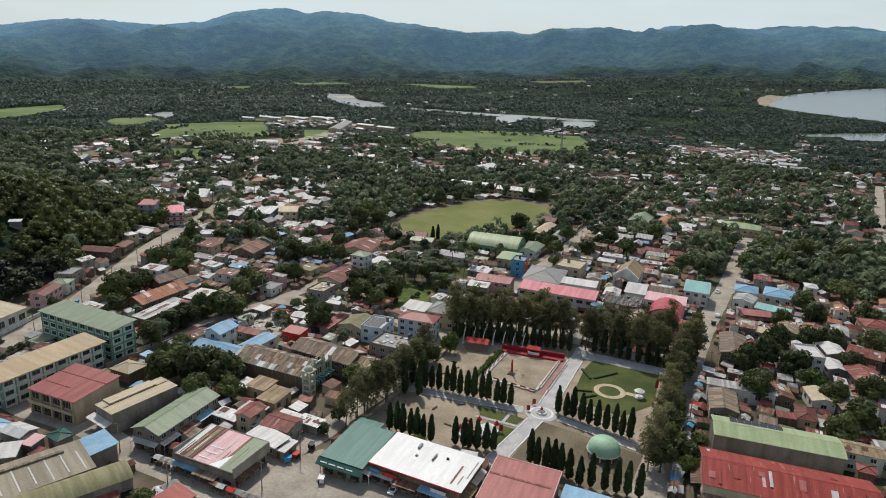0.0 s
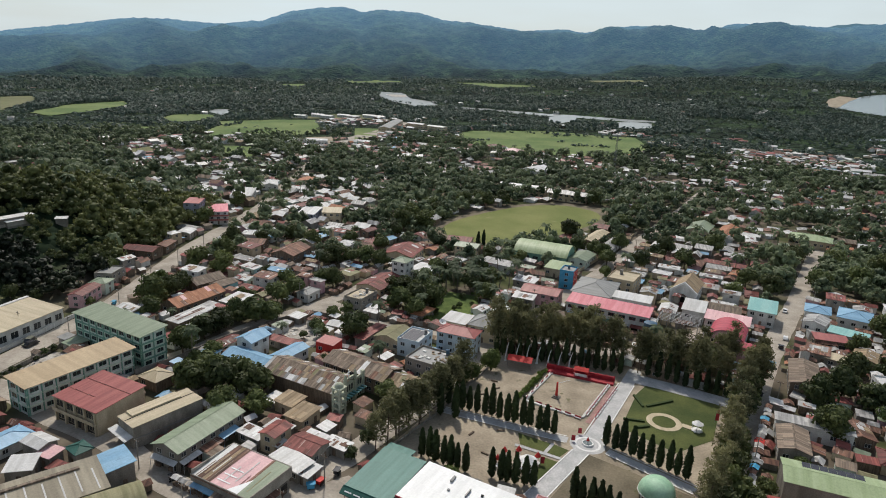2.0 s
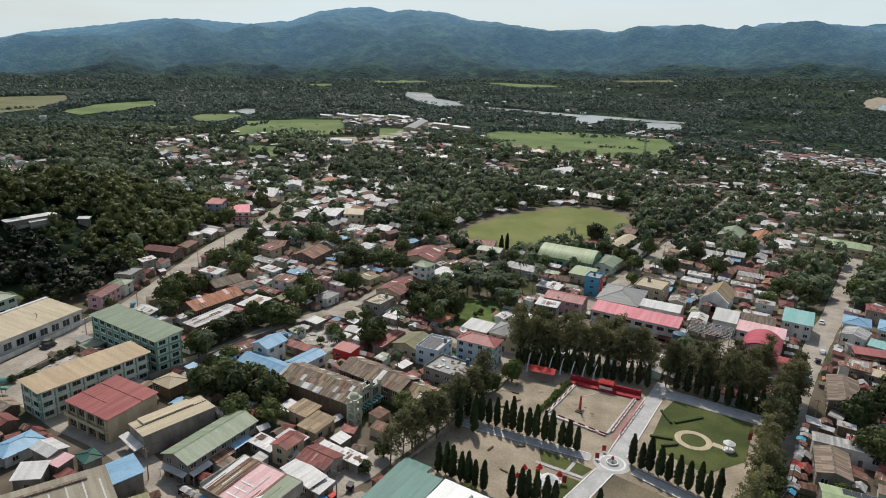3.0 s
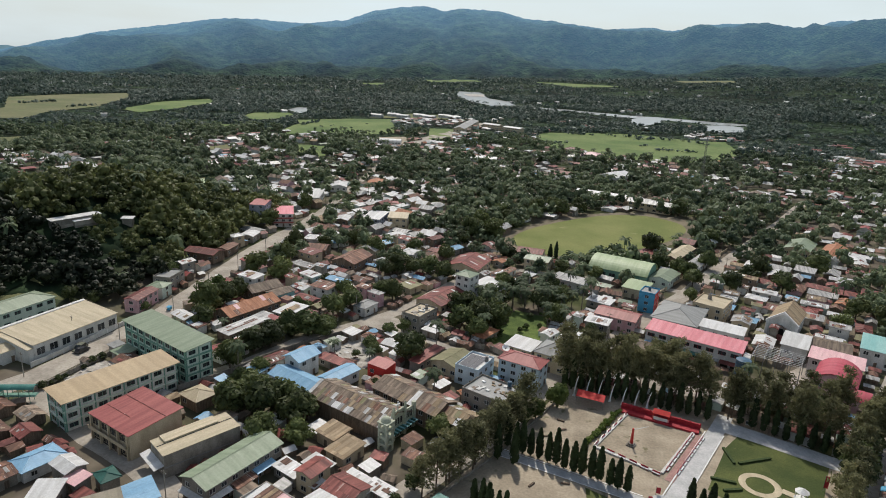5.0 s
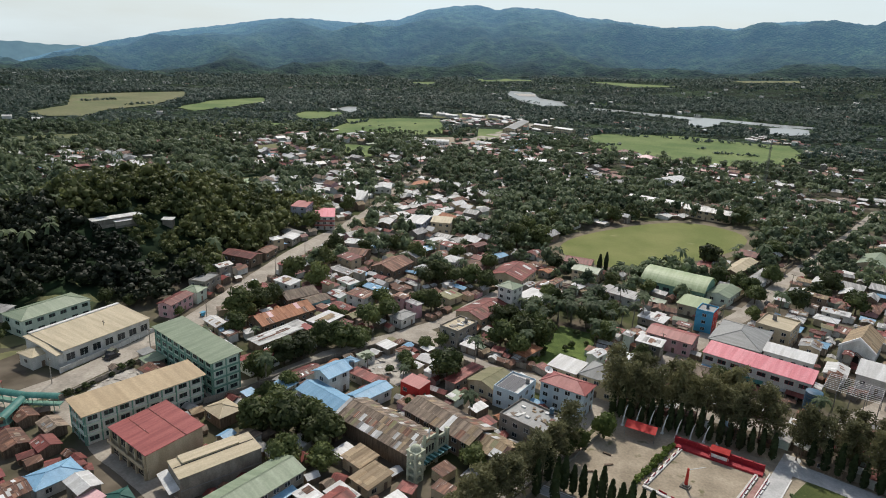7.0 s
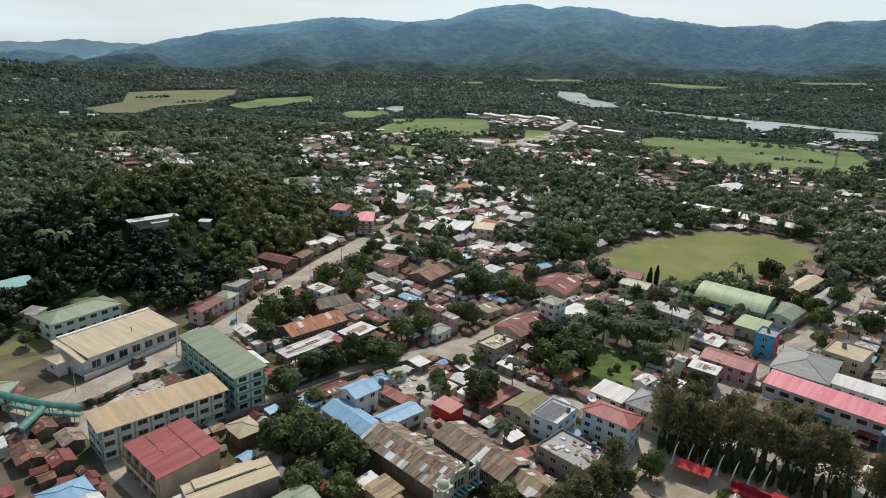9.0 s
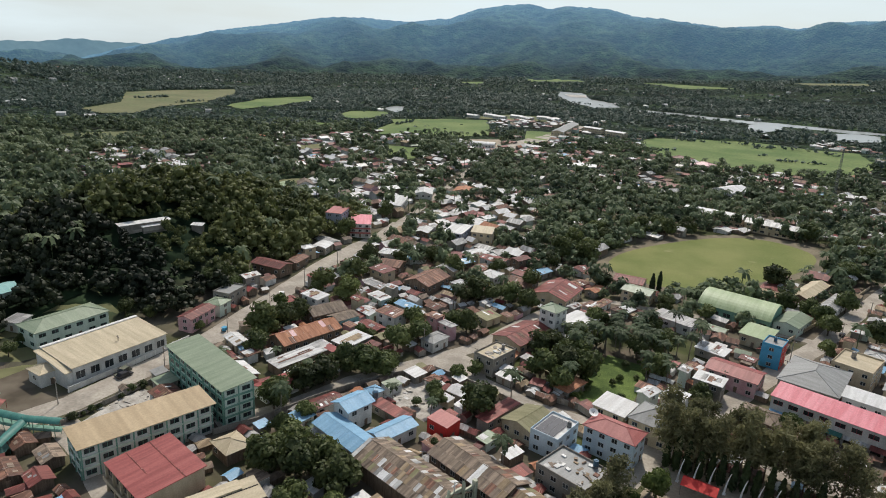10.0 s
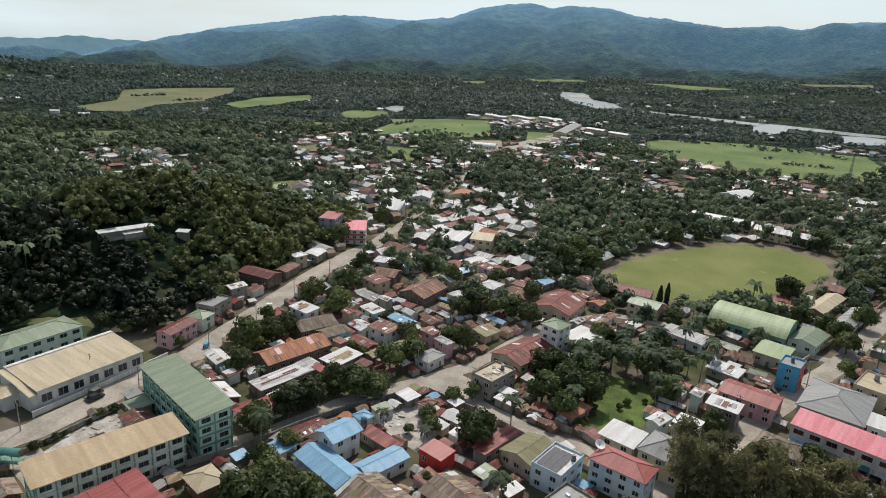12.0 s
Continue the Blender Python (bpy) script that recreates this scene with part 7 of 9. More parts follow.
STALL = ("grey", "rust", "w_cyan", "grey", "white", "rust", "grey", "w_red", "grey", "white")
for k in range(26):
    t = k / 25
    stall(61 + 32 * t + random.uniform(-0.4, 0.4), 130 + 70 * t, 65 + random.uniform(-6, 6), STALL[k % 10], random.uniform(2.4, 3.6), random.uniform(2.0, 3.0))
for k in range(14):
    stall(-74 + 2.6 * k + random.uniform(-0.3, 0.3), 131.5 - 1.05 * k - (2.0 if k > 6 else 0), -22, STALL[(k * 3) % 10], 2.4, 2.0)
for k in range(10):
    stall(-13 + 2.5 * k, 128.2 - 1.12 * k, -24, STALL[(k * 7 + 2) % 10], 2.3, 1.8)


def lattice_tower(x, y, h):
    e = tagged(empty("radio_mast", x, y, 20), "tall slim steel lattice mast among trees", "mast")
    for k in range(4):
        a = math.pi / 4 + k * math.pi / 2
        part("leg", tube(bmesh.new(), (2 * math.cos(a), 2 * math.sin(a), 0), (0.5 * math.cos(a), 0.5 * math.sin(a), h), 0.14, 0.1, 5), M["steel"], e)
        for j in range(12):
            r0, r1 = 2 - 1.5 * j / 12, 2 - 1.5 * (j + 1) / 12
            b = a + math.pi / 2
            part("brace", tube(bmesh.new(), (r0 * math.cos(a), r0 * math.sin(a), h * j / 12), (r1 * math.cos(b), r1 * math.sin(b), h * (j + 1) / 12), 0.08, 0.08, 4), M["steel"], e)


lattice_tower(110, 690, 48)


def water_tank(x, y, h, r, tall, label):
    e = tagged(empty("water_tank", x, y, 10), label, "tank")
    part("tank", tube(bmesh.new(), (0, 0, h), (0, 0, h + tall), r, r, 20), M["tankblue"], e)
    part("lid", tube(bmesh.new(), (0, 0, h + tall), (0, 0, h + tall + 0.35), r, r * 0.4, 20), M["tankblue"], e)
    for k in range(5):
        part("hoop", tube(bmesh.new(), (0, 0, h + tall * (k + 0.5) / 5), (0, 0, h + tall * (k + 0.5) / 5 + 0.12), r + 0.04, r + 0.04, 20), M["steel"], e)
    for k in range(4):
        a = math.pi / 4 + k * math.pi / 2
        part("leg", tube(bmesh.new(), (r * 0.8 * math.cos(a), r * 0.8 * math.sin(a), -0.2), (r * 0.8 * math.cos(a), r * 0.8 * math.sin(a), h), 0.14, 0.14, 6), M["steel"], e)
    claim(x, y, 2 * r, 2 * r, 0)


water_tank(64.5, 252.5, 2.0, 2.6, 6.0, "large dark blue water tank beside the pink roofed store")
water_tank(-83, 217.5, 4.0, 0.9, 1.8, "small blue water tank on a steel stand")


def steel_canopy(x, y, rot, w, d, h):
    e = tagged(empty("steel_canopy", x, y, rot), "open steel roof frame with sheets still missing", "canopy")
    for i in range(5):
        for s in (-1, 1):
            part("column", boxes((-w / 2 + i * w / 4 - 0.12, s * d / 2 - 0.12, 0, -w / 2 + i * w / 4 + 0.12, s * d / 2 + 0.12, h)), M["steel"], e)
        part("rafter", boxes((-w / 2 + i * w / 4 - 0.1, -d / 2, h, -w / 2 + i * w / 4 + 0.1, d / 2, h + 0.3)), M["steel"], e)
    for j in range(9):
        part("purlin", boxes((-w / 2, -d / 2 + j * d / 8 - 0.06, h + 0.3, w / 2, -d / 2 + j * d / 8 + 0.06, h + 0.42)), M["whitepaint"], e)
    claim(x, y, w, d, rot)


steel_canopy(78, 261, -22, 16, 13, 7.6)

# the overgrown plot
rp = random.Random(31)
for k in range(23):
    x, y = rp.uniform(-29, -7), rp.uniform(251, 290)
    if k < 18:
        plant("wild_bush", ("broad", 4 if k % 3 else k % 4), x, y, rp.uniform(0.22, 0.42), rp.uniform(0, 360), "wild green bush on an overgrown plot", "wild bushes", 0.9)
    elif k < 23:
        plant("coconut_palm", ("palm", k % 3), -30 if k % 2 else -7, y, rp.uniform(0.8, 1.0), rp.uniform(0, 360), "coconut palm with a slim bare trunk", "coconut palms", 1.0)
    else:
        plant("broadleaf_tree", ("broad", k % 4), x - 4, y, rp.uniform(0.9, 1.2), rp.uniform(0, 360), "dark green leafy tree among the houses", "garden trees", 1.0)

for x, y, sc in ((-157, 171.7, 0.42), (-156.2, 177.5, 0.34), (-155.8, 180, 0.25), (-155.2, 191.2, 0.42), (-154.2, 194.9, 0.4), (-154.8, 187, 0.26), (-156.6, 175, 0.22)):
    plant("street_bush", ("broad", 1), x, y, sc, x * 40, "round dark green bush along the street wall", "street bushes", 0.8)
for x, y, sc in ((-70, 233, 0.7), (-66, 228, 0.75), (-55, 233, 0.65), (-72, 224, 0.45), (-90, 243, 0.9), (-96, 240, 1.0), (-101, 234, 0.95), (-106, 225, 0.9), (-66, 246, 0.8), (-62, 252, 0.75), (-112, 217, 0.8), (-58, 206, 0.45)):
    plant("broadleaf_tree", ("broad", int(x) % 4), x, y, sc, x * 50, "dark green leafy tree among the houses", "garden trees", 0.95)
for x, y in ((-66, 222), (-80, 224), (-112, 224), (-128, 228)):
    plant("coconut_palm", ("palm", int(x) % 3), x, y, 0.75, x * 70, "coconut palm with a slim bare trunk", "coconut palms", 0.8)
car(-164.3, 197.1, -8, "cardark", "dark loaded truck on the main street", "truck", 5.2, 1.9, 1.9)

for k, (x, y) in enumerate(((-2, 285), (0, 276), (-5, 300), (-28, 288), (-33, 271), (-31, 256), (-9, 306), (-2, 294), (-15, 300), (-24, 294), (2, 300))):
    plant("coconut_palm", ("palm", k % 3), x, y, 0.95 + 0.05 * (k % 3), k * 77, "coconut palm with a slim bare trunk", "coconut palms", 0.95)
for k, (x, y) in enumerate(((-33, 253), (-34, 262), (-31, 280), (-4, 279), (-12, 293))):
    plant("broadleaf_tree", ("broad", k % 4), x, y, 1.15, k * 61, "dark green leafy tree among the houses", "garden trees", 1.1)

for k in range(70):
    x, y = rp.uniform(-46, 16), rp.uniform(270, 327)
    if inside(GROVE, x, y):
        if k % 3:
            plant("coconut_palm", ("palm", k % 3), x, y, rp.uniform(0.85, 1.15), rp.uniform(0, 360), "coconut palm with a slim bare trunk", "coconut palms", 1.0)
        else:
            plant("broadleaf_tree", ("broad", k % 4), x, y, rp.uniform(0.8, 1.25), rp.uniform(0, 360), "dark green leafy tree among the palms", "garden trees", 1.1)

for k, (x, y, sc) in enumerate(((-206, 188, 0.7), (-213, 178, 0.8), (-199, 230, 0.8), (-190, 233, 0.7), (-200, 172, 0.6), (-210, 196, 0.55), (-217, 186, 0.9), (-168, 236, 0.5), (-193, 226, 0.5))):
    plant("broadleaf_tree", ("broad", k % 4), x, y, sc, k * 47, "dark green leafy tree beside the hall yard", "garden trees", 1.0)


# ---- plaza ----
PLAZA = [(-29, 150), (-4, 206), (4, 230), (56, 226), (84, 205), (58, 128), (30, 132), (2, 144)]
AREAS.append(PLAZA)
sheet("plaza_floor", PLAZA, M["sand"], "dry beige earth floor of the town plaza", "plaza", 0.04, keep=False)
road([(-14, 181.5), (26, 171)], 3.2, "pale paved plaza walk", M["paving"], 0.09, "walk", "path", 0.02, False)
road([(37, 167), (58, 152.5)], 3.2, "pale paved plaza walk", M["paving"], 0.09, "walk", "path", 0.02, False)
road([(14, 140), (29.5, 166)], 4.6, "wide grey paved plaza avenue", M["paving"], 0.09, "walk", "path", 0.02, False)
road([(33.5, 173.5), (49.2, 210.3), (54.5, 223)], 4.6, "wide grey paved plaza avenue", M["paving"], 0.09, "walk", "path", 0.02, False)
for pts in (((14 - 2.6, 140.5), (27, 166)), ((16.5, 139), (31.5, 164.5)), ((31, 174.5), (46.6, 211)), ((36, 173), (51.8, 210))):
    road(list(pts), 0.35, "white painted kerb of the avenue", M["whitepaint"], 0.24, "kerb", "kerb", 0.0, False)
for pts in (((-14, 183.4), (26, 172.8)), ((-14, 179.7), (25, 169.3)), ((38, 168.8), (59, 154.3)), ((36.5, 165.2), (57, 150.8))):
    road(list(pts), 0.35, "white painted kerb of the walk", M["whitepaint"], 0.24, "kerb", "kerb", 0.0, False)


def disc(name, x, y, r0, r1, z, material, label, category, n=40):
    vs = [(x + r * math.cos(k * math.tau / n), y + r * math.sin(k * math.tau / n), z) for r in (r0, r1) for k in range(n)]
    fs = [(k, (k + 1) % n, n + (k + 1) % n, n + k) for k in range(n)] if r0 > 0 else []
    if r0 <= 0:
        vs = vs[n:]
        fs = [tuple(range(n))]
    else:
        fs = [f[::-1] for f in fs]
    return tagged(new(name, mesh_from(name, vs, fs, material)), label, category, kind="structure")


disc("plaza_circle", 31.7, 169.8, 0, 5.2, 0.12, M["paving"], "round paved crossing of the plaza walks", "pavement")
disc("plaza_circle_ring", 31.7, 169.8, 3.2, 3.9, 0.14, M["whitepaint"], "white ring laid in the paving", "pavement")
sheet("lawn", [(51.5, 204), (57, 213), (79, 203), (70, 179), (57, 170), (43, 181)], M["lawn"], "clipped green lawn of the plaza garden", "lawn", 0.1, keep=False)
disc("ring_walk", 57.2, 187.2, 3.6, 5.4, 0.17, M["cream"], "pale round walk in the garden lawn", "path")
sheet("lawn", [(11.4, 172.3), (21, 168), (18.6, 163.6), (12, 166.2)], M["lawn"], "small clipped lawn bed", "lawn", 0.1, keep=False)
sheet("lawn", [(21.8, 168), (26, 165.5), (23, 161.6), (19.7, 163.3)], M["lawn"], "small clipped lawn bed", "lawn", 0.1, keep=False)
sheet("lawn", [(18.2, 161), (23.1, 159), (17.6, 147.4), (15.4, 149)], M["lawn"], "small clipped lawn bed", "lawn", 0.1, keep=False)
sheet("stage_court", [(14.5, 193), (24.5, 216), (43, 209), (32, 185)], M["sand"], "pale court in front of the red stage", "court", 0.08, keep=False)


def bench(x, y, rot):
    e = tagged(empty("bench", x, y, rot, 0.05), "white bench with red sides in the plaza court", "bench", "plaza benches")
    part("seat", boxes((-1.1, -0.3, 0.4, 1.1, 0.3, 0.5)), M["whitepaint"], e)
    part("leg", boxes((-1.0, -0.25, 0, -0.8, 0.25, 0.4)), M["redpaint"], e)
    part("leg", boxes((0.8, -0.25, 0, 1.0, 0.25, 0.4)), M["redpaint"], e)
    part("backrest", boxes((-1.1, 0.22, 0.5, 1.1, 0.3, 0.95)), M["redpaint"], e)


for k in range(9):
    t = k / 8
    bench(33.5 + 9.0 * t, 187 + 20 * t, 66)
    bench(36.2 + 9.0 * t, 186 + 20 * t, 66)
for k in range(6):
    t = k / 5
    bench(14 + 9 * t, 194 + 20 * t, 246)
for k in range(5):
    t = k / 4
    bench(18 + 12 * t, 190.5 - 6.5 * t, -28)


def stage():
    e = tagged(empty("stage", 33.5, 214.5, -15, 0), "long low red stage wall with a small red gate roof", "stage")
    part("back_wall", boxes((-12, -0.3, 0, 12, 0.3, 2.2)), M["redpaint"], e)
    part("platform", boxes((-12, -3.0, 0, 12, -0.3, 0.7)), M["redpaint"], e)
    for k in range(9):
        part("post", boxes((-12 + 3 * k - 0.15, -0.5, 0, -12 + 3 * k + 0.15, -0.31, 2.7)), M["redpaint"], e)
    g = part("gate_roof", prism(bmesh.new(), [(-1.6, 0), (0, 1.0), (1.6, 0), (1.6, -0.1), (0, 0.88), (-1.6, -0.1)], -2.6, 2.6), M["w_red"], e, m=pose(0.5, -1, 3.0))
    part("gate_panel", boxes((-2, -2.2, 0.75, 3, -2.05, 1.8)), M["whitepaint"], e)
    for sx in (-1.8, 2.8):
        for sy in (-2.3, 0.45):
            part("post", boxes((sx - 0.12, sy - 0.12, 0, sx + 0.12, sy + 0.12, 3.0)), M["w_red"], e)


stage()


def tent(name, x, y, rot, w, d, h, top, label, category, rise=1.3):
    e = tagged(empty(name, x, y, rot, 0.04), label, category)
    part("canopy", prism(bmesh.new(), roof_profile("gable", d, rise, 0.06), -w / 2, w / 2), M[top], e, m=pose(0, 0, h))
    for sx in (-1, 1):
        for sy in (-1, 1):
            part("post", tube(bmesh.new(), (sx * (w / 2 - 0.2), sy * (d / 2 - 0.2), 0), (sx * (w / 2 - 0.2), sy * (d / 2 - 0.2), h), 0.06, 0.06), M["steel"], e)
    return e


tent("stage_tent", 12, 217, -12, 9, 5, 3.2, "w_red", "red canopy over a small platform", "canopy")


def monument():
    e = tagged(empty("monument", 24, 196.4, -24, 0.08), "slender red obelisk on a stepped base", "monument")
    part("base", boxes((-1.2, -1.2, 0, 1.2, 1.2, 0.4), (-0.8, -0.8, 0.4, 0.8, 0.8, 0.8)), M["w_grey"], e)
    part("shaft", tube(bmesh.new(), (0, 0, 0.8), (0, 0, 5.6), 0.5, 0.3, 4), M["w_red"], e)
    part("arm", tube(bmesh.new(), (0, 0, 5.2), (3.4, 2.6, 6.4), 0.12, 0.08, 5), M["whitepaint"], e)


monument()


def flag_arch(x, y, h):
    e = tagged(empty("white_pylon", x, y, -15, 0.04), "tall curved white pylon behind the plaza stage", "pylon", "white pylons")
    bm = sweep(bmesh.new(), [(0.9 * (k / 6) ** 2, 0, h * k / 6) for k in range(7)], [0.3 - 0.035 * k for k in range(7)], 8)
    part("shaft", bm, M["whitepaint"], e)
    part("base", boxes((-0.4, -0.4, 0, 0.4, 0.4, 0.4)), M["whitepaint"], e)


for k in range(8):
    flag_arch(6.5 + 3.9 * k, 221.3 + 0.8 * math.sin(k) - 0.1 * k, 7.5 - 0.25 * k)


def dome():
    e = tagged(empty("dome_shelter", 46.9, 148.0, -24, 0.04), "small shelter with a pale green dome roof", "shelter")
    bm = bmesh.new()
    bmesh.ops.create_uvsphere(bm, u_segments=28, v_segments=14, radius=1.0)
    bmesh.ops.delete(bm, geom=[v for v in bm.verts if v.co.z < -0.01], context="VERTS")
    for v in bm.verts:
        v.co = Vector((v.co.x * 4.7, v.co.y * 4.7, v.co.z * 3.9))
    part("dome", bm, M["domegreen"], e, m=pose(0, 0, 1.9), soft=True)
    part("rim", tube(bmesh.new(), (0, 0, 1.6), (0, 0, 1.95), 4.8, 4.8, 28), M["whitepaint"], e)
    for k in range(8):
        a = k * math.tau / 8
        part("column", tube(bmesh.new(), (4.3 * math.cos(a), 4.3 * math.sin(a), 0), (4.3 * math.cos(a), 4.3 * math.sin(a), 1.7), 0.2, 0.2, 8), M["whitepaint"], e)


M["domegreen"] = mat("green_dome", (0.3, 0.5, 0.33), (0.4, 0.6, 0.42), 0.3, 2, 0.5, 0.1, 0, 0, None, None, 0.12)
dome()


def gazebo(x, y, r, h, top, label):
    e = tagged(empty("gazebo", x, y, 10, 0.05), label, "gazebo")
    bm = bmesh.new()
    tube(bm, (0, 0, h), (0, 0, h + r * 0.7), r * 1.15, 0.05, 8)
    part("roof", bm, M[top], e)
    for k in range(6):
        a = k * math.tau / 6
        part("post", tube(bmesh.new(), (r * math.cos(a), r * math.sin(a), 0), (r * math.cos(a), r * math.sin(a), h), 0.1, 0.1, 6), M["whitepaint"], e)
    part("floor", tube(bmesh.new(), (0, 0, 0), (0, 0, 0.25), r * 1.1, r * 1.1, 8), M["whitepaint"], e)


gazebo(66.4, 184.0, 1.6, 2.4, "whitepaint", "white garden gazebo on the plaza lawn")
gazebo(14, 155, 2.2, 2.6, "whitepaint", "white gazebo between cypress trees")
for x, y, h in ((73.4, 189.9, 4.5), (10.5, 158.5, 2.6), (17.5, 157, 2.6), (29.3, 174.8, 2.2), (27, 170.5, 2.2)):
    e = tagged(empty("red_banner", x, y, 0, 0.05), "narrow red banner on a pole", "banner", "red banners")
    part("pole", tube(bmesh.new(), (0, 0, 0), (0, 0, h + 0.3), 0.05, 0.05), M["steel"], e)
    part("cloth", boxes((0.05, -0.02, h * 0.2, 1.1, 0.02, h)), M["redpaint"], e)


def low_wall(pts, h, material, label, t=0.2, post=0):
    for a, b in zip(pts, pts[1:]):
        ln = math.hypot(b[0] - a[0], b[1] - a[1])
        ang = math.degrees(math.atan2(b[1] - a[1], b[0] - a[0]))
        e = tagged(empty("boundary_wall", a[0], a[1], ang), label, "wall", "boundary walls")
        part("panel", boxes((0, -t / 2, -0.3, ln, t / 2, h)), M[material], e)
        part("coping", boxes((0, -t / 2 - 0.06, h, ln, t / 2 + 0.06, h + 0.1)), M[material], e)
        if post:
            for k in range(int(ln / post) + 1):
                part("post", boxes((k * post - 0.15, -t / 2 - 0.08, -0.3, k * post + 0.15, t / 2 + 0.08, h + 0.25)), M[material], e)


low_wall([(-27, 152), (-12, 182), (0, 212), (3, 225)], 0.7, "w_grey", "low weathered plaza wall", 0.2, 3)
low_wall([(-22, 154), (2, 146)], 0.7, "w_grey", "low weathered plaza wall", 0.2, 3)
low_wall([(-117, 184), (-109, 196), (-102, 213), (-94, 228), (-83, 243)], 1.8, "w_grey", "cement boundary wall along the street", 0.2, 4)
low_wall([(-76, 249), (-56, 244), (-38, 237)], 1.8, "w_grey", "cement boundary wall along the lane", 0.2, 4)
low_wall([(-64, 258), (-38, 248), (-22, 246)], 2.0, "w_grey", "cement boundary wall along the lane", 0.2, 4)
low_wall([(-158, 166), (-155, 190), (-152, 212)], 1.5, "w_grey", "cement boundary wall along the main street", 0.2, 4)
low_wall([(-171, 182), (-168, 205), (-166, 228)], 1.8, "w_white", "white boundary wall of the hall", 0.2, 4)
low_wall([(43, 338), (58, 368), (78, 410), (92, 440)], 1.6, "w_cream", "tan boundary wall along the street", 0.2, 4)

# cypress rows, casuarinas
def row(kind_name, key, pts, n, smin, smax, label, group, stretch=1.0, jitter=0.3):
    seg = [math.hypot(b[0] - a[0], b[1] - a[1]) for a, b in zip(pts, pts[1:])]
    for k in range(n):
        s = sum(seg) * k / max(1, n - 1)
        i = 0
        while i < len(seg) - 1 and s > seg[i]:
            s -= seg[i]
            i += 1
        a, b = pts[i], pts[i + 1]
        x, y = a[0] + (b[0] - a[0]) * s / seg[i] + random.uniform(-jitter, jitter), a[1] + (b[1] - a[1]) * s / seg[i] + random.uniform(-jitter, jitter)
        plant(kind_name, (key, random.randrange(3)), x, y, random.uniform(smin, smax), random.uniform(0, 360), label, group, stretch * random.uniform(0.9, 1.1))


CY = "slim dark green columnar cypress of the plaza"
for pts, n in ((((-11, 184.5), (22, 173.5)), 15), (((-13, 177.5), (-8, 176.5)), 2), (((37, 170.2), (57, 157.5)), 10), (((-15, 155), (-3, 149.8)), 7), (((4.5, 148.5), (15, 146.5)), 6),
               (((25.3, 141.7), (35, 135.2)), 6), (((37.6, 133.2), (52, 129)), 6), (((3, 226), (48, 219)), 17), (((58, 219), (82, 208)), 9)):
    row("cypress", "cypress", list(pts), n, 0.85, 1.05, CY, "plaza cypresses")
CA = "tall feathery casuarina with a bare lower trunk"
row("casuarina", "casuarina", [(-27, 156), (-19, 172), (-13, 187), (-7, 202)], 13, 0.85, 1.1, CA, "plaza casuarinas", 0.86, 1.6)
row("casuarina", "casuarina", [(-25, 163), (-17, 181), (-10, 196)], 5, 0.8, 1.0, CA, "plaza casuarinas", 0.8, 1.6)
row("casuarina", "casuarina", [(1, 227), (20, 231), (48, 226)], 18, 0.9, 1.15, CA, "plaza casuarinas", 1, 2.5)
row("casuarina", "casuarina", [(4, 236), (22, 238), (46, 233)], 9, 0.9, 1.15, CA, "plaza casuarinas", 1, 2.5)
row("casuarina", "casuarina", [(55, 222), (72, 217), (92, 212), (98, 224)], 15, 0.9, 1.1, CA, "plaza casuarinas", 1, 2.5)
row("casuarina", "casuarina", [(60, 230), (78, 226), (93, 234)], 8, 0.85, 1.05, CA, "plaza casuarinas", 1, 2.0)
row("shade_tree", "broad", [(82, 197), (75, 178)], 3, 0.8, 1.0, "dense dark shade tree beside the street", "plaza shade trees", 1, 1.5)
row("casuarina", "casuarina", [(86, 205), (78, 186), (68, 160), (59, 141)], 12, 0.75, 0.95, CA, "plaza casuarinas", 0.95, 1.8)
for k, (x, y, sc) in enumerate(((61, 141, 1.0), (65, 149, 1.15), (68, 157, 1.2), (71, 165, 1.05), (82, 193, 1.1), (85, 200, 1.1), (89, 208, 1.1), (93, 217, 1.0))):
    plant("shade_tree", ("broad", k % 4), x, y, sc, k * 71, "dense dark shade tree beside the street", "plaza shade trees", 1.2)
for k, (x, y, sc) in enumerate(((1.5, 211.5, 0.85), (-4.5, 202.5, 0.7), (-8, 198.5, 0.7))):
    plant("street_tree", ("broad", 4), x, y, sc, k * 50, "round bright green street tree by the plaza wall", "street trees", 1.25)
row("hedge_shrub", "shrub", [(11.5, 193), (21, 215)], 16, 0.9, 1.2, "clipped round shrub of a plaza hedge", "hedge shrubs")

# tiers and hedges of the plaza
M["hedgegreen"] = mat("hedge_leaves", (0.03, 0.05, 0.016), (0.06, 0.085, 0.028), 2.0, 6, 0.9, 0.6, 0, 0, None, None, 0.4)
road([(33.2, 181.5), (45.0, 208)], 2.4, "rose brick strip beside the avenue", M["rosepave"], 0.1, "brick_strip", "pavement", 0.02, False)


def tier(x0, y0, x1, y1, w, h, material, label, name="step"):
    ln, ang = math.hypot(x1 - x0, y1 - y0), math.degrees(math.atan2(y1 - y0, x1 - x0))
    e = tagged(empty(name, x0, y0, ang, 0.06), label, name)
    part("slab", boxes((0, -w / 2, 0, ln, w / 2, h)), M[material], e)


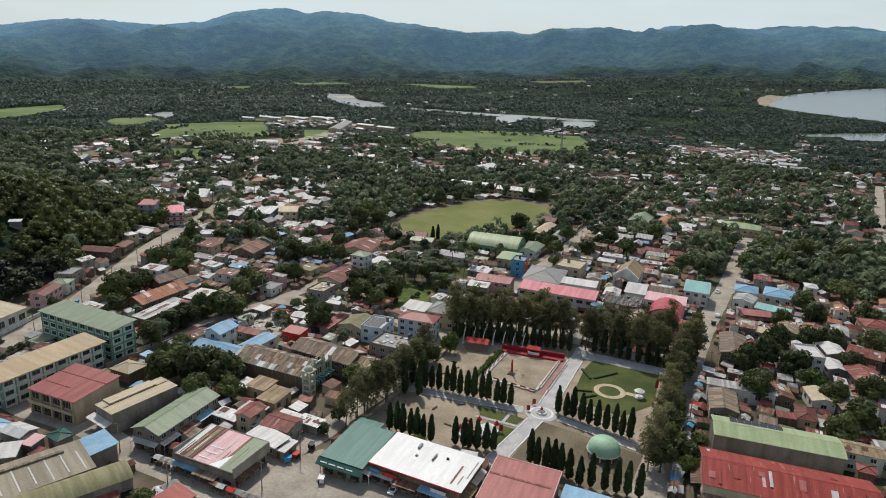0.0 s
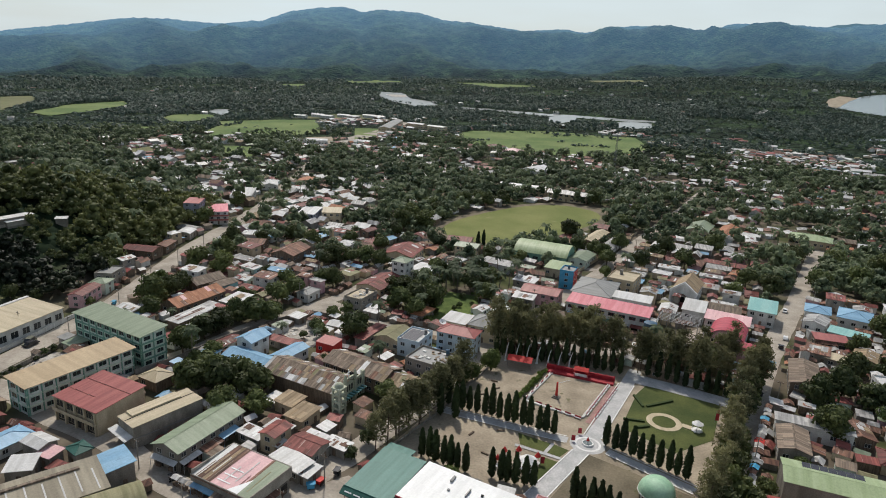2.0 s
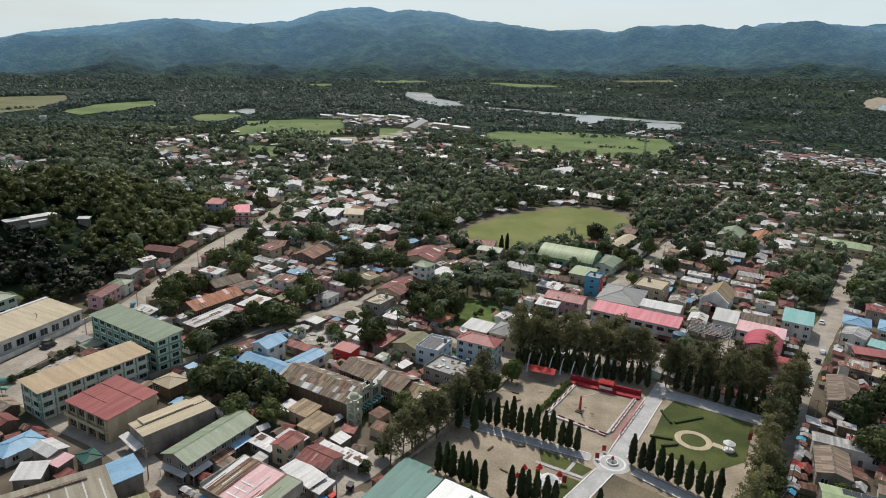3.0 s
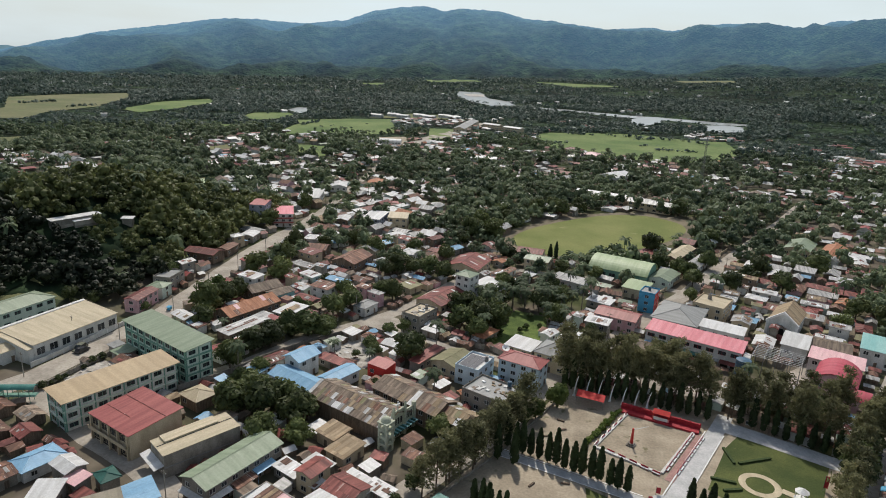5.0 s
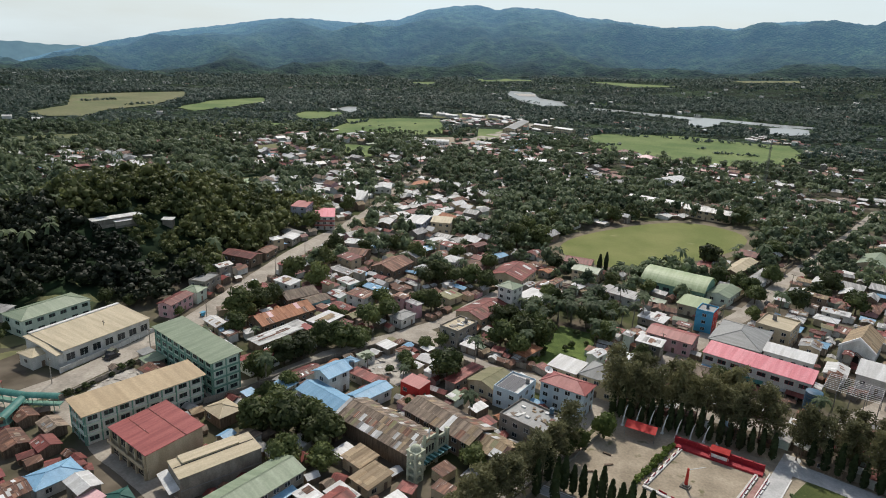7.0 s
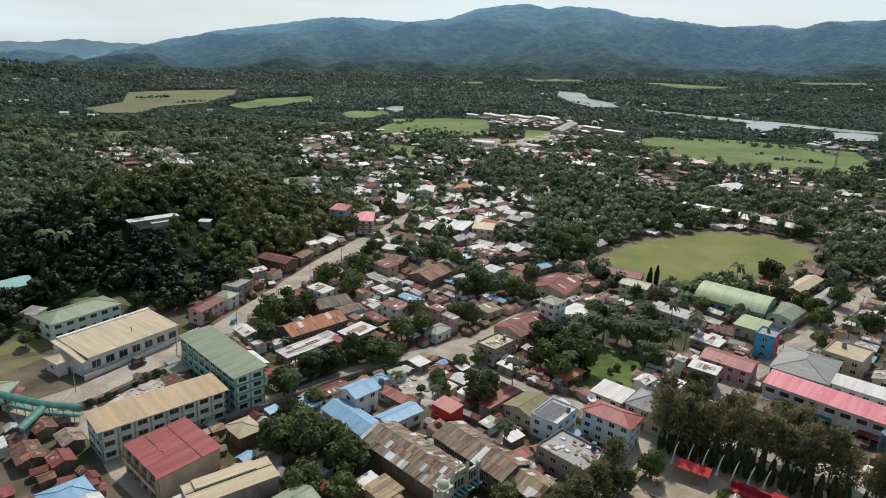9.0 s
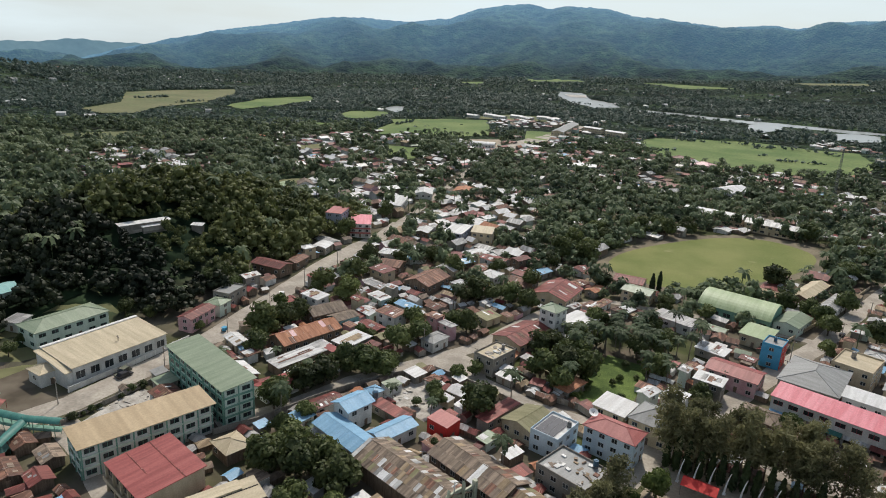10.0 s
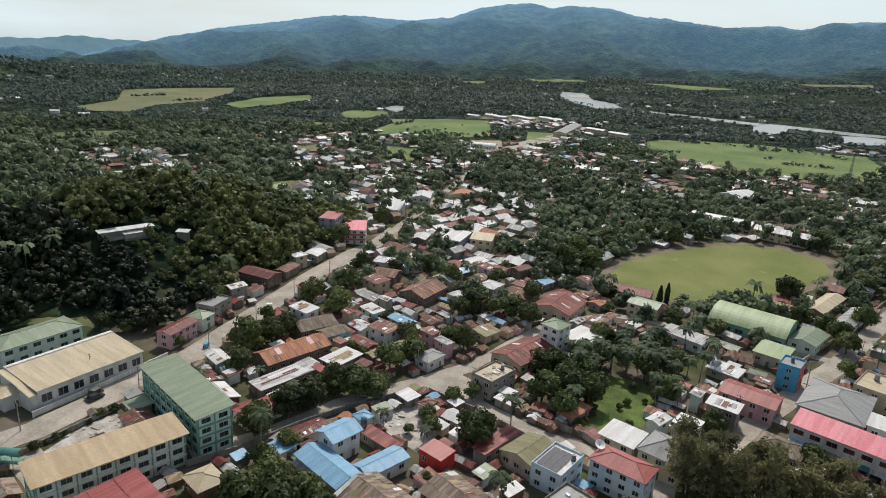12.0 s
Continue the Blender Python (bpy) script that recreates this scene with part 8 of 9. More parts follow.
tier(13.2, 192.4, 31.2, 184.2, 0.9, 0.45, "w_white", "low white step along the court")
tier(31.6, 184.6, 42.8, 208.8, 0.8, 0.5, "w_white", "low white step along the court")
tier(14.0, 193.2, 24.0, 215.4, 0.8, 0.45, "w_white", "low white step along the court")
for x0, y0, x1, y1 in ((44.5, 186.5, 51, 186), (53.5, 196, 63, 201.5), (52.2, 195.5, 50.5, 203), (47, 181.5, 52, 183.5)):
    tier(x0, y0, x1, y1, 0.8, 0.6, "hedgegreen", "clipped dark green hedge on the lawn", "hedge")
for x, y, r in ((-2, 193, 20), (3, 198, 30), (2, 204, -15), (-3, 168, 60), (5, 172, 10), (1, 160, -30)):
    tier(x, y, x + 2.4 * math.cos(radians(r)), y + 2.4 * math.sin(radians(r)), 0.5, 0.4, "w_brown", "low wooden bench on the earth court", "bench_block")

road([(50.5, 217), (84, 203.5)], 7.0, "pale dusty concrete apron behind the lawn", M["paving"], 0.07, "pavement", "pavement", 0.2, False)
road([(10.5, 165.6), (24.5, 160.3)], 1.2, "narrow pale path between lawn beds", M["paving"], 0.13, "walk", "path", 0.02, False)
road([(21.6, 168.2), (18.6, 162.0)], 1.0, "narrow pale path between lawn beds", M["paving"], 0.14, "walk", "path", 0.02, False)
road([(62.4, 186.2), (66.5, 184.2)], 2.2, "pale path from the ring to the gazebo", M["cream"], 0.16, "walk", "path", 0.02, False)


sheet("earth_court", [(35, 162.5), (31.5, 164.5), (17.5, 139), (30, 133.5), (57.5, 129.5), (62, 147)], M["darkearth"], "dark trodden earth court with thin grass", "court", 0.06, keep=False)


def fountain(x, y):
    e = tagged(empty("fountain", x, y, 0, 0.12), "small round white fountain with red trim", "fountain")
    ring = bmesh.new()
    vs = [[ring.verts.new((r * math.cos(k * math.tau / 20), r * math.sin(k * math.tau / 20), z)) for k in range(20)] for r, z in ((1.7, 0), (1.7, 0.5), (1.4, 0.5), (1.4, 0.15))]
    for a, b in zip(vs, vs[1:]):
        for k in range(20):
            ring.faces.new((a[k], a[(k + 1) % 20], b[(k + 1) % 20], b[k]))
    part("basin", ring, M["whitepaint"], e)
    part("water_surface", tube(bmesh.new(), (0, 0, 0.1), (0, 0, 0.3), 1.39, 1.39, 20), M["water"], e)
    part("pedestal", tube(bmesh.new(), (0, 0, 0.3), (0, 0, 1.3), 0.35, 0.25, 8), M["whitepaint"], e)
    part("finial", tube(bmesh.new(), (0, 0, 1.3), (0, 0, 2.3), 0.5, 0.1, 6), M["w_red"], e)


fountain(31.7, 169.8)
for x, y in ((11.5, 159.8), (16.7, 157.7), (7.5, 158.7), (5.7, 154.6)):
    e = tagged(empty("kiosk", x, y, 10, 0.05), "tiny garden kiosk with pointed red roof", "kiosk", "garden kiosks")
    part("roof", tube(bmesh.new(), (0, 0, 2.2), (0, 0, 3.6), 0.95, 0.05, 6), M["w_red"], e)
    for k in range(4):
        part("post", tube(bmesh.new(), (0.6 * math.cos(k * 1.57), 0.6 * math.sin(k * 1.57), 0), (0.6 * math.cos(k * 1.57), 0.6 * math.sin(k * 1.57), 2.25), 0.06, 0.06, 5), M["whitepaint"], e)
    part("floor", tube(bmesh.new(), (0, 0, 0), (0, 0, 0.15), 0.9, 0.9, 6), M["whitepaint"], e)


# ---- ordinary houses ----
rng = random.Random(7)
TOPS = ["rust"] * 9 + ["maroon"] * 8 + ["grey"] * 7 + ["white"] * 5 + ["brown"] * 4 + ["green", "red", "tanbrown", "orange", "blue", "olive"]
WALLS = ["w_grey"] * 4 + ["w_white"] * 3 + ["w_brown"] * 3 + ["w_cream"] * 2 + ["w_pink", "w_green"]
ROOF_WORD = {"rust": "rusty brown metal roof", "maroon": "dark red metal roof", "grey": "grey galvanised roof", "white": "bright white metal roof", "brown": "old brown roof", "green": "green metal roof",
             "red": "red metal roof", "tanbrown": "tan weathered roof", "orange": "orange rusted roof", "blue": "blue metal roof", "olive": "olive metal roof"}
WALL_WORD = {"w_grey": "bare cement walls", "w_white": "white walls", "w_brown": "dark wooden walls", "w_cream": "cream walls", "w_pink": "pink walls", "w_green": "pale green walls"}


def settled(x, y):
    """Where people have settled: clusters of houses (high) and groves (low)."""
    return noise.noise((x / 75, y / 75, 1.7)) + 0.45 * noise.noise((x / 28, y / 28, 8.2))


def wood_edge(y):
    return float(np.interp(y, (180, 330, 420, 480, 560, 700, 1000), (-178, -182, -192, -280, -350, -430, -450)))


def house_share(x, y):
    """How built-up the land is, 0 to 1."""
    n = settled(x, y)
    if x < wood_edge(y) and 180 < y < 1000 and math.hypot(x + 465, y - 480) > 72 and math.hypot(x + 270, y - 452) > 22:
        return (0.1 + 0.5 * n if y > 560 else 0.04) if y > 400 else 0.0
    if ((x + 62) / 46) ** 2 + ((y - 545) / 125) ** 2 < 1:   # the grove behind the sports field
        return 0.12
    if ((x + 150) / 60) ** 2 + ((y - 640) / 75) ** 2 < 1 or ((x - 95) / 40) ** 2 + ((y - 560) / 90) ** 2 < 1:   # palm groves
        return 0.15
    if ((x - 222) / 62) ** 2 + ((y - 360) / 62) ** 2 < 1:   # dark grove beyond the busy street
        return 0.06
    if ((x + 95) / 34) ** 2 + ((y - 360) / 42) ** 2 < 1:   # close-set houses before the sports field
        return 0.9
    if ((x + 165) / 62) ** 2 + ((y - 470) / 120) ** 2 < 1:   # houses along the main street
        return 0.85
    for cx, cy, cr, share in ((385, 930, 85, 0.75), (105, 905, 45, 0.9), (-330, 1150, 120, 0.55), (-465, 480, 72, 0.5), (-270, 452, 22, 0.9), (-235, 640, 60, 0.6), (300, 620, 90, 0.5), (40, 760, 80, 0.45)):
        if math.hypot(x - cx, y - cy) < cr:
            return share
    if y < 330:
        return 0.8
    if y < 480:
        return 0.66 + 0.6 * n if x < 110 else 0.4 + 0.6 * n
    left = 0.2 if x < -60 and y < 760 else 0.0
    return max(0.03 if y < 1150 else 0.0, 0.46 + left - (y - 480) / 1000 + 0.8 * n)


town_spots = []
for iu in range(-64, 66):
    for iv in range(0, 105):
        u, v = iu * 11.2 + rng.uniform(-2.0, 2.0), 70 + iv * 11.2 + rng.uniform(-2.0, 2.0)
        x, y = rot2(u, v, -22)
        az = math.degrees(math.atan2(x, y + 20))
        if -62 < az < 44 and rng.random() < house_share(x, y) and (y > 105 or x < -40):
            town_spots.append((x, y))
near_count = 0
far_houses = []
near_list = sorted(town_spots, key=lambda p: math.hypot(p[0] + 10, p[1] - 40))
for x, y in near_list:
    w, d, rot = rng.uniform(7.5, 12), rng.uniform(6, 8.5), -22 + rng.choice((0, 90)) + rng.gauss(0, 3)
    if not free(x, y, 5.2):
        w, d = w * 0.62, d * 0.62
        if not free(x, y, 3.3):
            continue
    top, wl = rng.choice(TOPS), rng.choice(WALLS)
    floors = 2 if rng.random() < 0.25 else 1
    if near_count < 205:
        near_count += 1
        random.seed(near_count)
        hb = building("house", ("two-storey" if floors == 2 else "small") + " house with " + ROOF_WORD[top] + " and " + WALL_WORD[wl], "house", x, y, w, d, rot, 2.9 * floors + 0.3,
                 rng.choice(("gable", "gable", "gable", "hip", "shed")), top, wl, floors, None, 0.5, 4.2, (1.3, 1.1), "frame", (2,), True, rng.choice((3, 5, 7, 9)) if top in ("rust", "grey", "maroon", "brown", "tanbrown", "orange", "white") else 2,
                 "grey rust white rust tanbrown maroon brightwhite", "town houses")
        # lean-to roofs on the yard sides
        for _k in range(rng.choice((0, 1, 1, 2))):
            sd = rng.choice((0, 1, 3)) if w >= d else rng.choice((0, 1, 3))
            ln, place = sides(max(w, d) - 1, min(w, d) - 1)[sd]
            aw, ad, ah = rng.uniform(2.5, max(2.6, ln * 0.8)), rng.uniform(1.8, 3.2), rng.uniform(2.1, 2.6)
            s0 = rng.uniform(-1, 1) * max(0, (ln - aw) / 2)
            part("lean_to_roof", prism(bmesh.new(), [(-ad, 0), (0, 0.45), (0, 0.4), (-ad, -0.05)], -aw / 2, aw / 2), M[rng.choice(TOPS)], hb, m=place(s0, ah))
            part("lean_to_wall", boxes((-aw / 2 + 0.15, -ad + 0.3, -0.2, aw / 2 - 0.15, -0.01, ah - 0.06)), M[rng.choice(WALLS)], hb, m=place(s0, 0))
    else:
        claim(x, y, w, d, rot)
        if math.hypot(x, y) > 380 and rng.random() < (0.5 if x < -90 and y < 720 else 0.3):
            top = rng.choice(("white", "white", "grey"))
        far_houses.append((x, y, w * 1.08, d * 1.08, radians(rot), 2.3 * floors, top, wl))
        if rng.random() < 0.6:
            a = rng.uniform(0, 6.28)
            far_houses.append((x + w * 0.5 * math.cos(a), y + w * 0.5 * math.sin(a), w * 0.5, d * 0.55, radians(rot + 90 * rng.randrange(2)), 2.3, rng.choice(TOPS), wl))


# small sheds that fill the yards
shed_count = 0
shed_spots = []
for iu in range(-70, 70):
    for iv in range(0, 80):
        x, y = rot2(iu * 6.3 + rng.uniform(-1.4, 1.4), 75 + iv * 6.3 + rng.uniform(-1.4, 1.4), -22)
        if y < 430 and (y > 105 or x < -40) and rng.random() < 0.75 * house_share(x, y):
            shed_spots.append((x, y))
for x, y in sorted(shed_spots, key=lambda p: math.hypot(p[0] + 10, p[1] - 40)):
    if not free(x, y, 2.1):
        continue
    w, d, rot, h = rng.uniform(4, 6.5), rng.uniform(3.2, 4.6), -22 + rng.choice((0, 90)) + rng.gauss(0, 7), rng.uniform(2.1, 3.0)
    top, wl = rng.choice(TOPS), rng.choice(WALLS)
    claim(x, y, w, d, rot)
    if shed_count < 230:
        shed_count += 1
        e = tagged(empty("shed", x, y, rot), "low shed with " + ROOF_WORD[top] + " and " + WALL_WORD[wl], "shed", "yard sheds")
        part("wall", boxes((-w / 2 + 0.2, -d / 2 + 0.2, -0.2, w / 2 - 0.2, d / 2 - 0.2, h)), M[wl], e)
        part("roof", prism(bmesh.new(), roof_profile("shed", d, 0.5, 0.06), -w / 2, w / 2), M[top], e, m=pose(0, 0, h + 0.02))
    else:
        far_houses.append((x, y, w, d, radians(rot), h, top, wl))


# lean-tos and covered stores squeezed into the gaps
small = []
for iu in range(-70, 60):
    for iv in range(0, 62):
        x, y = rot2(iu * 4.1 + rng.uniform(-0.9, 0.9), 80 + iv * 4.1 + rng.uniform(-0.9, 0.9), -22)
        if y < 335 and (y > 105 or x < -40) and rng.random() < 0.7 and house_share(x, y) > 0.5:
            small.append((x, y))
for x, y in sorted(small, key=lambda p: math.hypot(p[0] + 70, p[1] - 120)):
    if not free(x, y, 1.35):
        continue
    w, d, rot, h = rng.uniform(2.8, 4.2), rng.uniform(2.4, 3.2), -22 + rng.choice((0, 90)) + rng.gauss(0, 9), rng.uniform(1.9, 2.6)
    top, wl = rng.choice(TOPS), rng.choice(("w_grey", "w_brown", "w_brown"))
    claim(x, y, w, d, rot)
    far_houses.append((x, y, w, d, radians(rot), h * 0.8, top, wl))


def house_template():
    v = np.array([(-.5, -.5, 0), (.5, -.5, 0), (.5, .5, 0), (-.5, .5, 0), (-.5, -.5, 1), (.5, -.5, 1), (.5, .5, 1), (-.5, .5, 1), (-.5, 0, 1.3), (.5, 0, 1.3)])
    r = np.array([(-.56, -.6, .93), (.56, -.6, .93), (.56, 0, 1.36), (-.56, 0, 1.36), (-.56, .6, .93), (.56, .6, .93)])
    return v, [(0, 1, 5, 4), (1, 2, 6, 5), (2, 3, 7, 6), (3, 0, 4, 7), (5, 6, 9), (7, 4, 8)], r, [(0, 1, 2, 3), (3, 2, 5, 4)]


def far_house_mesh(name, rows, label):
    """Houses beyond the near streets, joined by roof colour and wall colour."""
    wv, wf, rv, rf = house_template()
    mats = []
    verts, faces, idx = [], [], []
    for x, y, w, d, a, h, top, wl in rows:
        z = gz(x, y)
        for tv, tf, key in ((wv, wf, wl), (rv, rf, top)):
            if M[key] not in mats:
                mats.append(M[key])
            k = len(verts)
            c, s = math.cos(a), math.sin(a)
            verts += [(x + (p[0] * w) * c - (p[1] * d) * s, y + (p[0] * w) * s + (p[1] * d) * c, z + p[2] * h) for p in tv]
            faces += [tuple(i + k for i in f) for f in tf]
            idx += [mats.index(M[key])] * len(tf)
    me = bpy.data.meshes.new(name)
    me.from_pydata(verts, [], faces)
    for k in mats:
        me.materials.append(k)
    me.polygons.foreach_set("material_index", idx)
    me.update()
    return tagged(new(name, me), label, "houses", kind="stuff")


far_house_mesh("distant_houses", far_houses, "scattered low houses with white, grey and rusty roofs among trees")

# long buildings far off
building("hangar", "long pale barrel-roofed shed far off", "shed", -245, 800, 30, 12, 10, 5, "barrel", "white", "w_white", 1)
building("warehouse", "very long grey-roofed building by the strip", "warehouse", -198, 1060, 18, 150, 2, 7, "gable", "greyflat", "w_cream", 1, win=(2, 1))
building("school_building", "long two-storey building with white roof", "school", -160, 1085, 34, 12, -28, 7, "gable", "white", "w_cream", 2)
building("school_building", "long two-storey building with white roof", "school", -122, 1058, 34, 12, -28, 7, "gable", "white", "w_cream", 2)
for k in range(7):
    building("warehouse", "long low building with bright white roof", "warehouse", -380 + 22 * k, 1145 + 9 * k + 24 * (k % 2), 24, 12, -12, 5, "gable", "white", "w_white", 1, group="white sheds", door=False)
building("house", "house with red hipped roof beside the rice field", "house", -20, 850, 24, 16, -20, 6, "hip", "maroon", "w_cream", 1)
building("house", "pink walled building beside the rice field", "building", 4, 800, 22, 18, -20, 8, "hip", "palepink", "w_pink", 2)
building("hall", "large hall with bright white gabled roof", "hall", 28, 665, 34, 22, 60, 7, "gable", "white", "w_white", 1)
building("hall", "long low hall with white roof", "hall", -15, 640, 36, 12, 40, 5, "gable", "grey", "w_white", 1)

# ---- trees ----
near_trees, near_palms, mid, midpalm, far = [], [], [], [], []
R2 = np.random.default_rng(11)


def tree_share(x, y, r):
    if r > 950:
        return 0.93
    n = -settled(x, y)
    if ((x + 62) / 46) ** 2 + ((y - 545) / 125) ** 2 < 1 or ((x + 150) / 60) ** 2 + ((y - 640) / 75) ** 2 < 1 or ((x - 95) / 40) ** 2 + ((y - 560) / 90) ** 2 < 1 or ((x - 222) / 62) ** 2 + ((y - 360) / 62) ** 2 < 1:
        return 0.95
    if math.hypot((x + 448) / 95, (y - 462) / 70) < 1 or math.hypot(x + 278, y - 440) < 34:
        return 0.5 + 0.4 * n
    if x < wood_edge(y) and y > 190:
        return 1.0 if y < 430 else 0.95 + 0.4 * n
    if y < 330:
        return 0.3 + 0.4 * n
    return (0.5 if y < 560 else 0.6) + 1.1 * n


step = 6.4
for iu in range(-140, 110):
    for iv in range(0, 160):
        x, y = iu * step + R2.uniform(-2.6, 2.6), 70 + iv * step + R2.uniform(-2.6, 2.6)
        r, az = math.hypot(x + 5, y - 40), math.degrees(math.atan2(x, y + 20))
        if r > 950 or not -60 < az < 42 or R2.random() > tree_share(x, y, r):
            continue
        s = R2.uniform(0.55, 1.25)
        if x < wood_edge(y) and y < 520:
            s *= 1.1
        if abs(x + 220) < 24 and 252 < y < 296:   # low growth below the hillside houses
            s *= 0.6
        if 300 < r < 800:
            s *= 1.2
        if r > 420 and R2.random() < (r - 420) / 1100:
            continue
        if not free(x, y, 1.5 if r < 400 else 0.8):
            continue
        palm = R2.random() < (0.06 if x < -180 and y < 400 else 0.2 if y < 420 else 0.38)
        row_ = (x, y, s, R2.uniform(0.85, 1.2), R2.uniform(0, 6.28))
        if r < 300 and not (x < -176 and y < 268):
            (near_palms if palm else near_trees).append(row_)
        else:
            (midpalm if palm else mid).append(row_)
near_trees.sort(key=lambda p: math.hypot(p[0] + 15, p[1] - 60))
near_palms.sort(key=lambda p: math.hypot(p[0] + 15, p[1] - 60))
for x, y, s, hs, a in near_trees[:200]:
    k = int(R2.integers(0, 5))
    plant("broadleaf_tree", ("broad", k), x, y, s, math.degrees(a), "bright green leafy garden tree" if k == 4 else "dark green leafy tree among the houses", "garden trees", hs)
for x, y, s, hs, a in near_palms[:130]:
    plant("coconut_palm", ("palm", int(R2.integers(0, 3))), x, y, 0.8 + 0.3 * s, math.degrees(a), "coconut palm with a slim bare trunk", "coconut palms", hs)
mid += near_trees[200:]
midpalm += near_palms[130:]


def tri_faces(vf):
    return vf[0], [tuple(int(i) for i in f) for f in vf[1]]


mid_t = [tri_faces(broad_crown(80 + i, 120, 0.95, 8.0, 4.2, 6, 1)) for i in range(4)]
back_t = [tri_faces(broad_crown(85 + i, 40, 1.5, 8.0, 4.0, 3, 1)) for i in range(4)]
back = [p for p in mid if math.hypot(p[0] + 5, p[1] - 40) > 430]
mid = [p for p in mid if math.hypot(p[0] + 5, p[1] - 40) <= 430]
palm_t = []
for i in range(2):
    pv, pf = palm_crown(90 + i, 11, 2, 3.6, False)
    pv = pv + np.array([0, 0, 8.5])
    tv = np.array([(-.18, 0, 0), (.18, 0, 0), (.12, 0, 8.5), (-.12, 0, 8.5), (0, -.18, 0), (0, .18, 0), (0, .12, 8.5), (0, -.12, 8.5)])
    palm_t.append((np.concatenate([pv, tv]), [tuple(f) for f in pf] + [tuple(len(pv) + i for i in q) for q in ((0, 1, 2, 3), (4, 5, 6, 7))]))
# near slope: its shade is put into the leaf colour
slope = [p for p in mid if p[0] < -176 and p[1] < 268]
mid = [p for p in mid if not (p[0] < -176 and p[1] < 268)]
scatter("hill_woods", mid_t, [(*p, R2.integers(0, 4)) for p in slope], M["leafshaded"], "dense hillside trees with shade put into their dark leaf colour", "trees")
# upper hill: sunlight is painted in with the brighter leaves
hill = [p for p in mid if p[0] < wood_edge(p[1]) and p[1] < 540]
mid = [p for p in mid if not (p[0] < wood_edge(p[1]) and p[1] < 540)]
scatter("hill_woods", mid_t, [(*p, R2.integers(0, 4)) for p in hill], M["hillsunlit"], "yellow-green trees on the low hill, sunlight put into their colour", "trees")
scatter("woods", mid_t, [(*p, R2.integers(0, 4)) for p in mid], M["grovel"], "dense dark green trees between and behind the houses", "trees")
scatter("woods", back_t, [(*p, R2.integers(0, 4)) for p in back], M["grovel"], "dense green trees towards the edge of the town", "trees")
scatter("palm_grove", palm_t, [(*p, R2.integers(0, 2)) for p in midpalm], M["palmleaf"], "coconut palms scattered among the trees", "palms")

# far woods: low clumps over the plain
for k in range(74000):
    a, r = radians(R2.uniform(-58, 42)), math.sqrt(R2.uniform(930 ** 2, 1800 ** 2) if k < 54000 else R2.uniform(1750 ** 2, 2850 ** 2))
    x, y = r * math.sin(a), 20 + r * math.cos(a)
    n = noise.noise((x / 190, y / 100, 4.4)) + 0.4 * noise.noise((x / 60, y / 60, 6.4))
    if n < -0.22 and R2.random() < 0.85:
        continue
    if R2.random() < 0.85 and (math.hypot(x - 388, y - 905) < 95 or math.hypot(x + 325, y - 1130) < 110):
        continue
    # keep the view over open fields and water clear on their near side
    if not free(x, y, 1):
        if R2.random() > 0.015 or r > 1200:
            continue
    low_growth = 1.0
    if any(inside(p, x * q, 20 + (y - 20) * q) for p in AREAS for q in (1.03, 1.06)):
        if R2.random() > 0.4:
            continue
        low_growth = 0.45
    far.append((x, y, R2.uniform(0.45, 0.95) * (1 + (r - 930) / 2200), (R2.uniform(0.7, 1.25) + 0.3 * n) * low_growth, R2.uniform(0, 6.28), R2.integers(0, 5)))
# lines of trees and bushes across the fields
for x0, y0, x1, y1 in ((-961, 959, -952, 1030),
                       (-854, 951, -857, 1013),
                       (-75, 920, -35, 962),
                       (65, 1071, 92, 1079),
                       (87, 949, 113, 959),
                       (127, 955, 138, 964),
                       (72, 992, 76, 990),
                       (-429, 936, -424, 997),
                       (155, 1077, 168, 1054)):
    n = int(math.hypot(x1 - x0, y1 - y0) / 3.5) + 2
    for k in range(n):
        f = k / (n - 1)
        far.append((x0 + (x1 - x0) * f + R2.uniform(-5, 5), y0 + (y1 - y0) * f + R2.uniform(-5, 5), R2.uniform(0.5, 1.0), R2.uniform(0.5, 0.9), R2.uniform(0, 6.28), R2.integers(0, 3)))
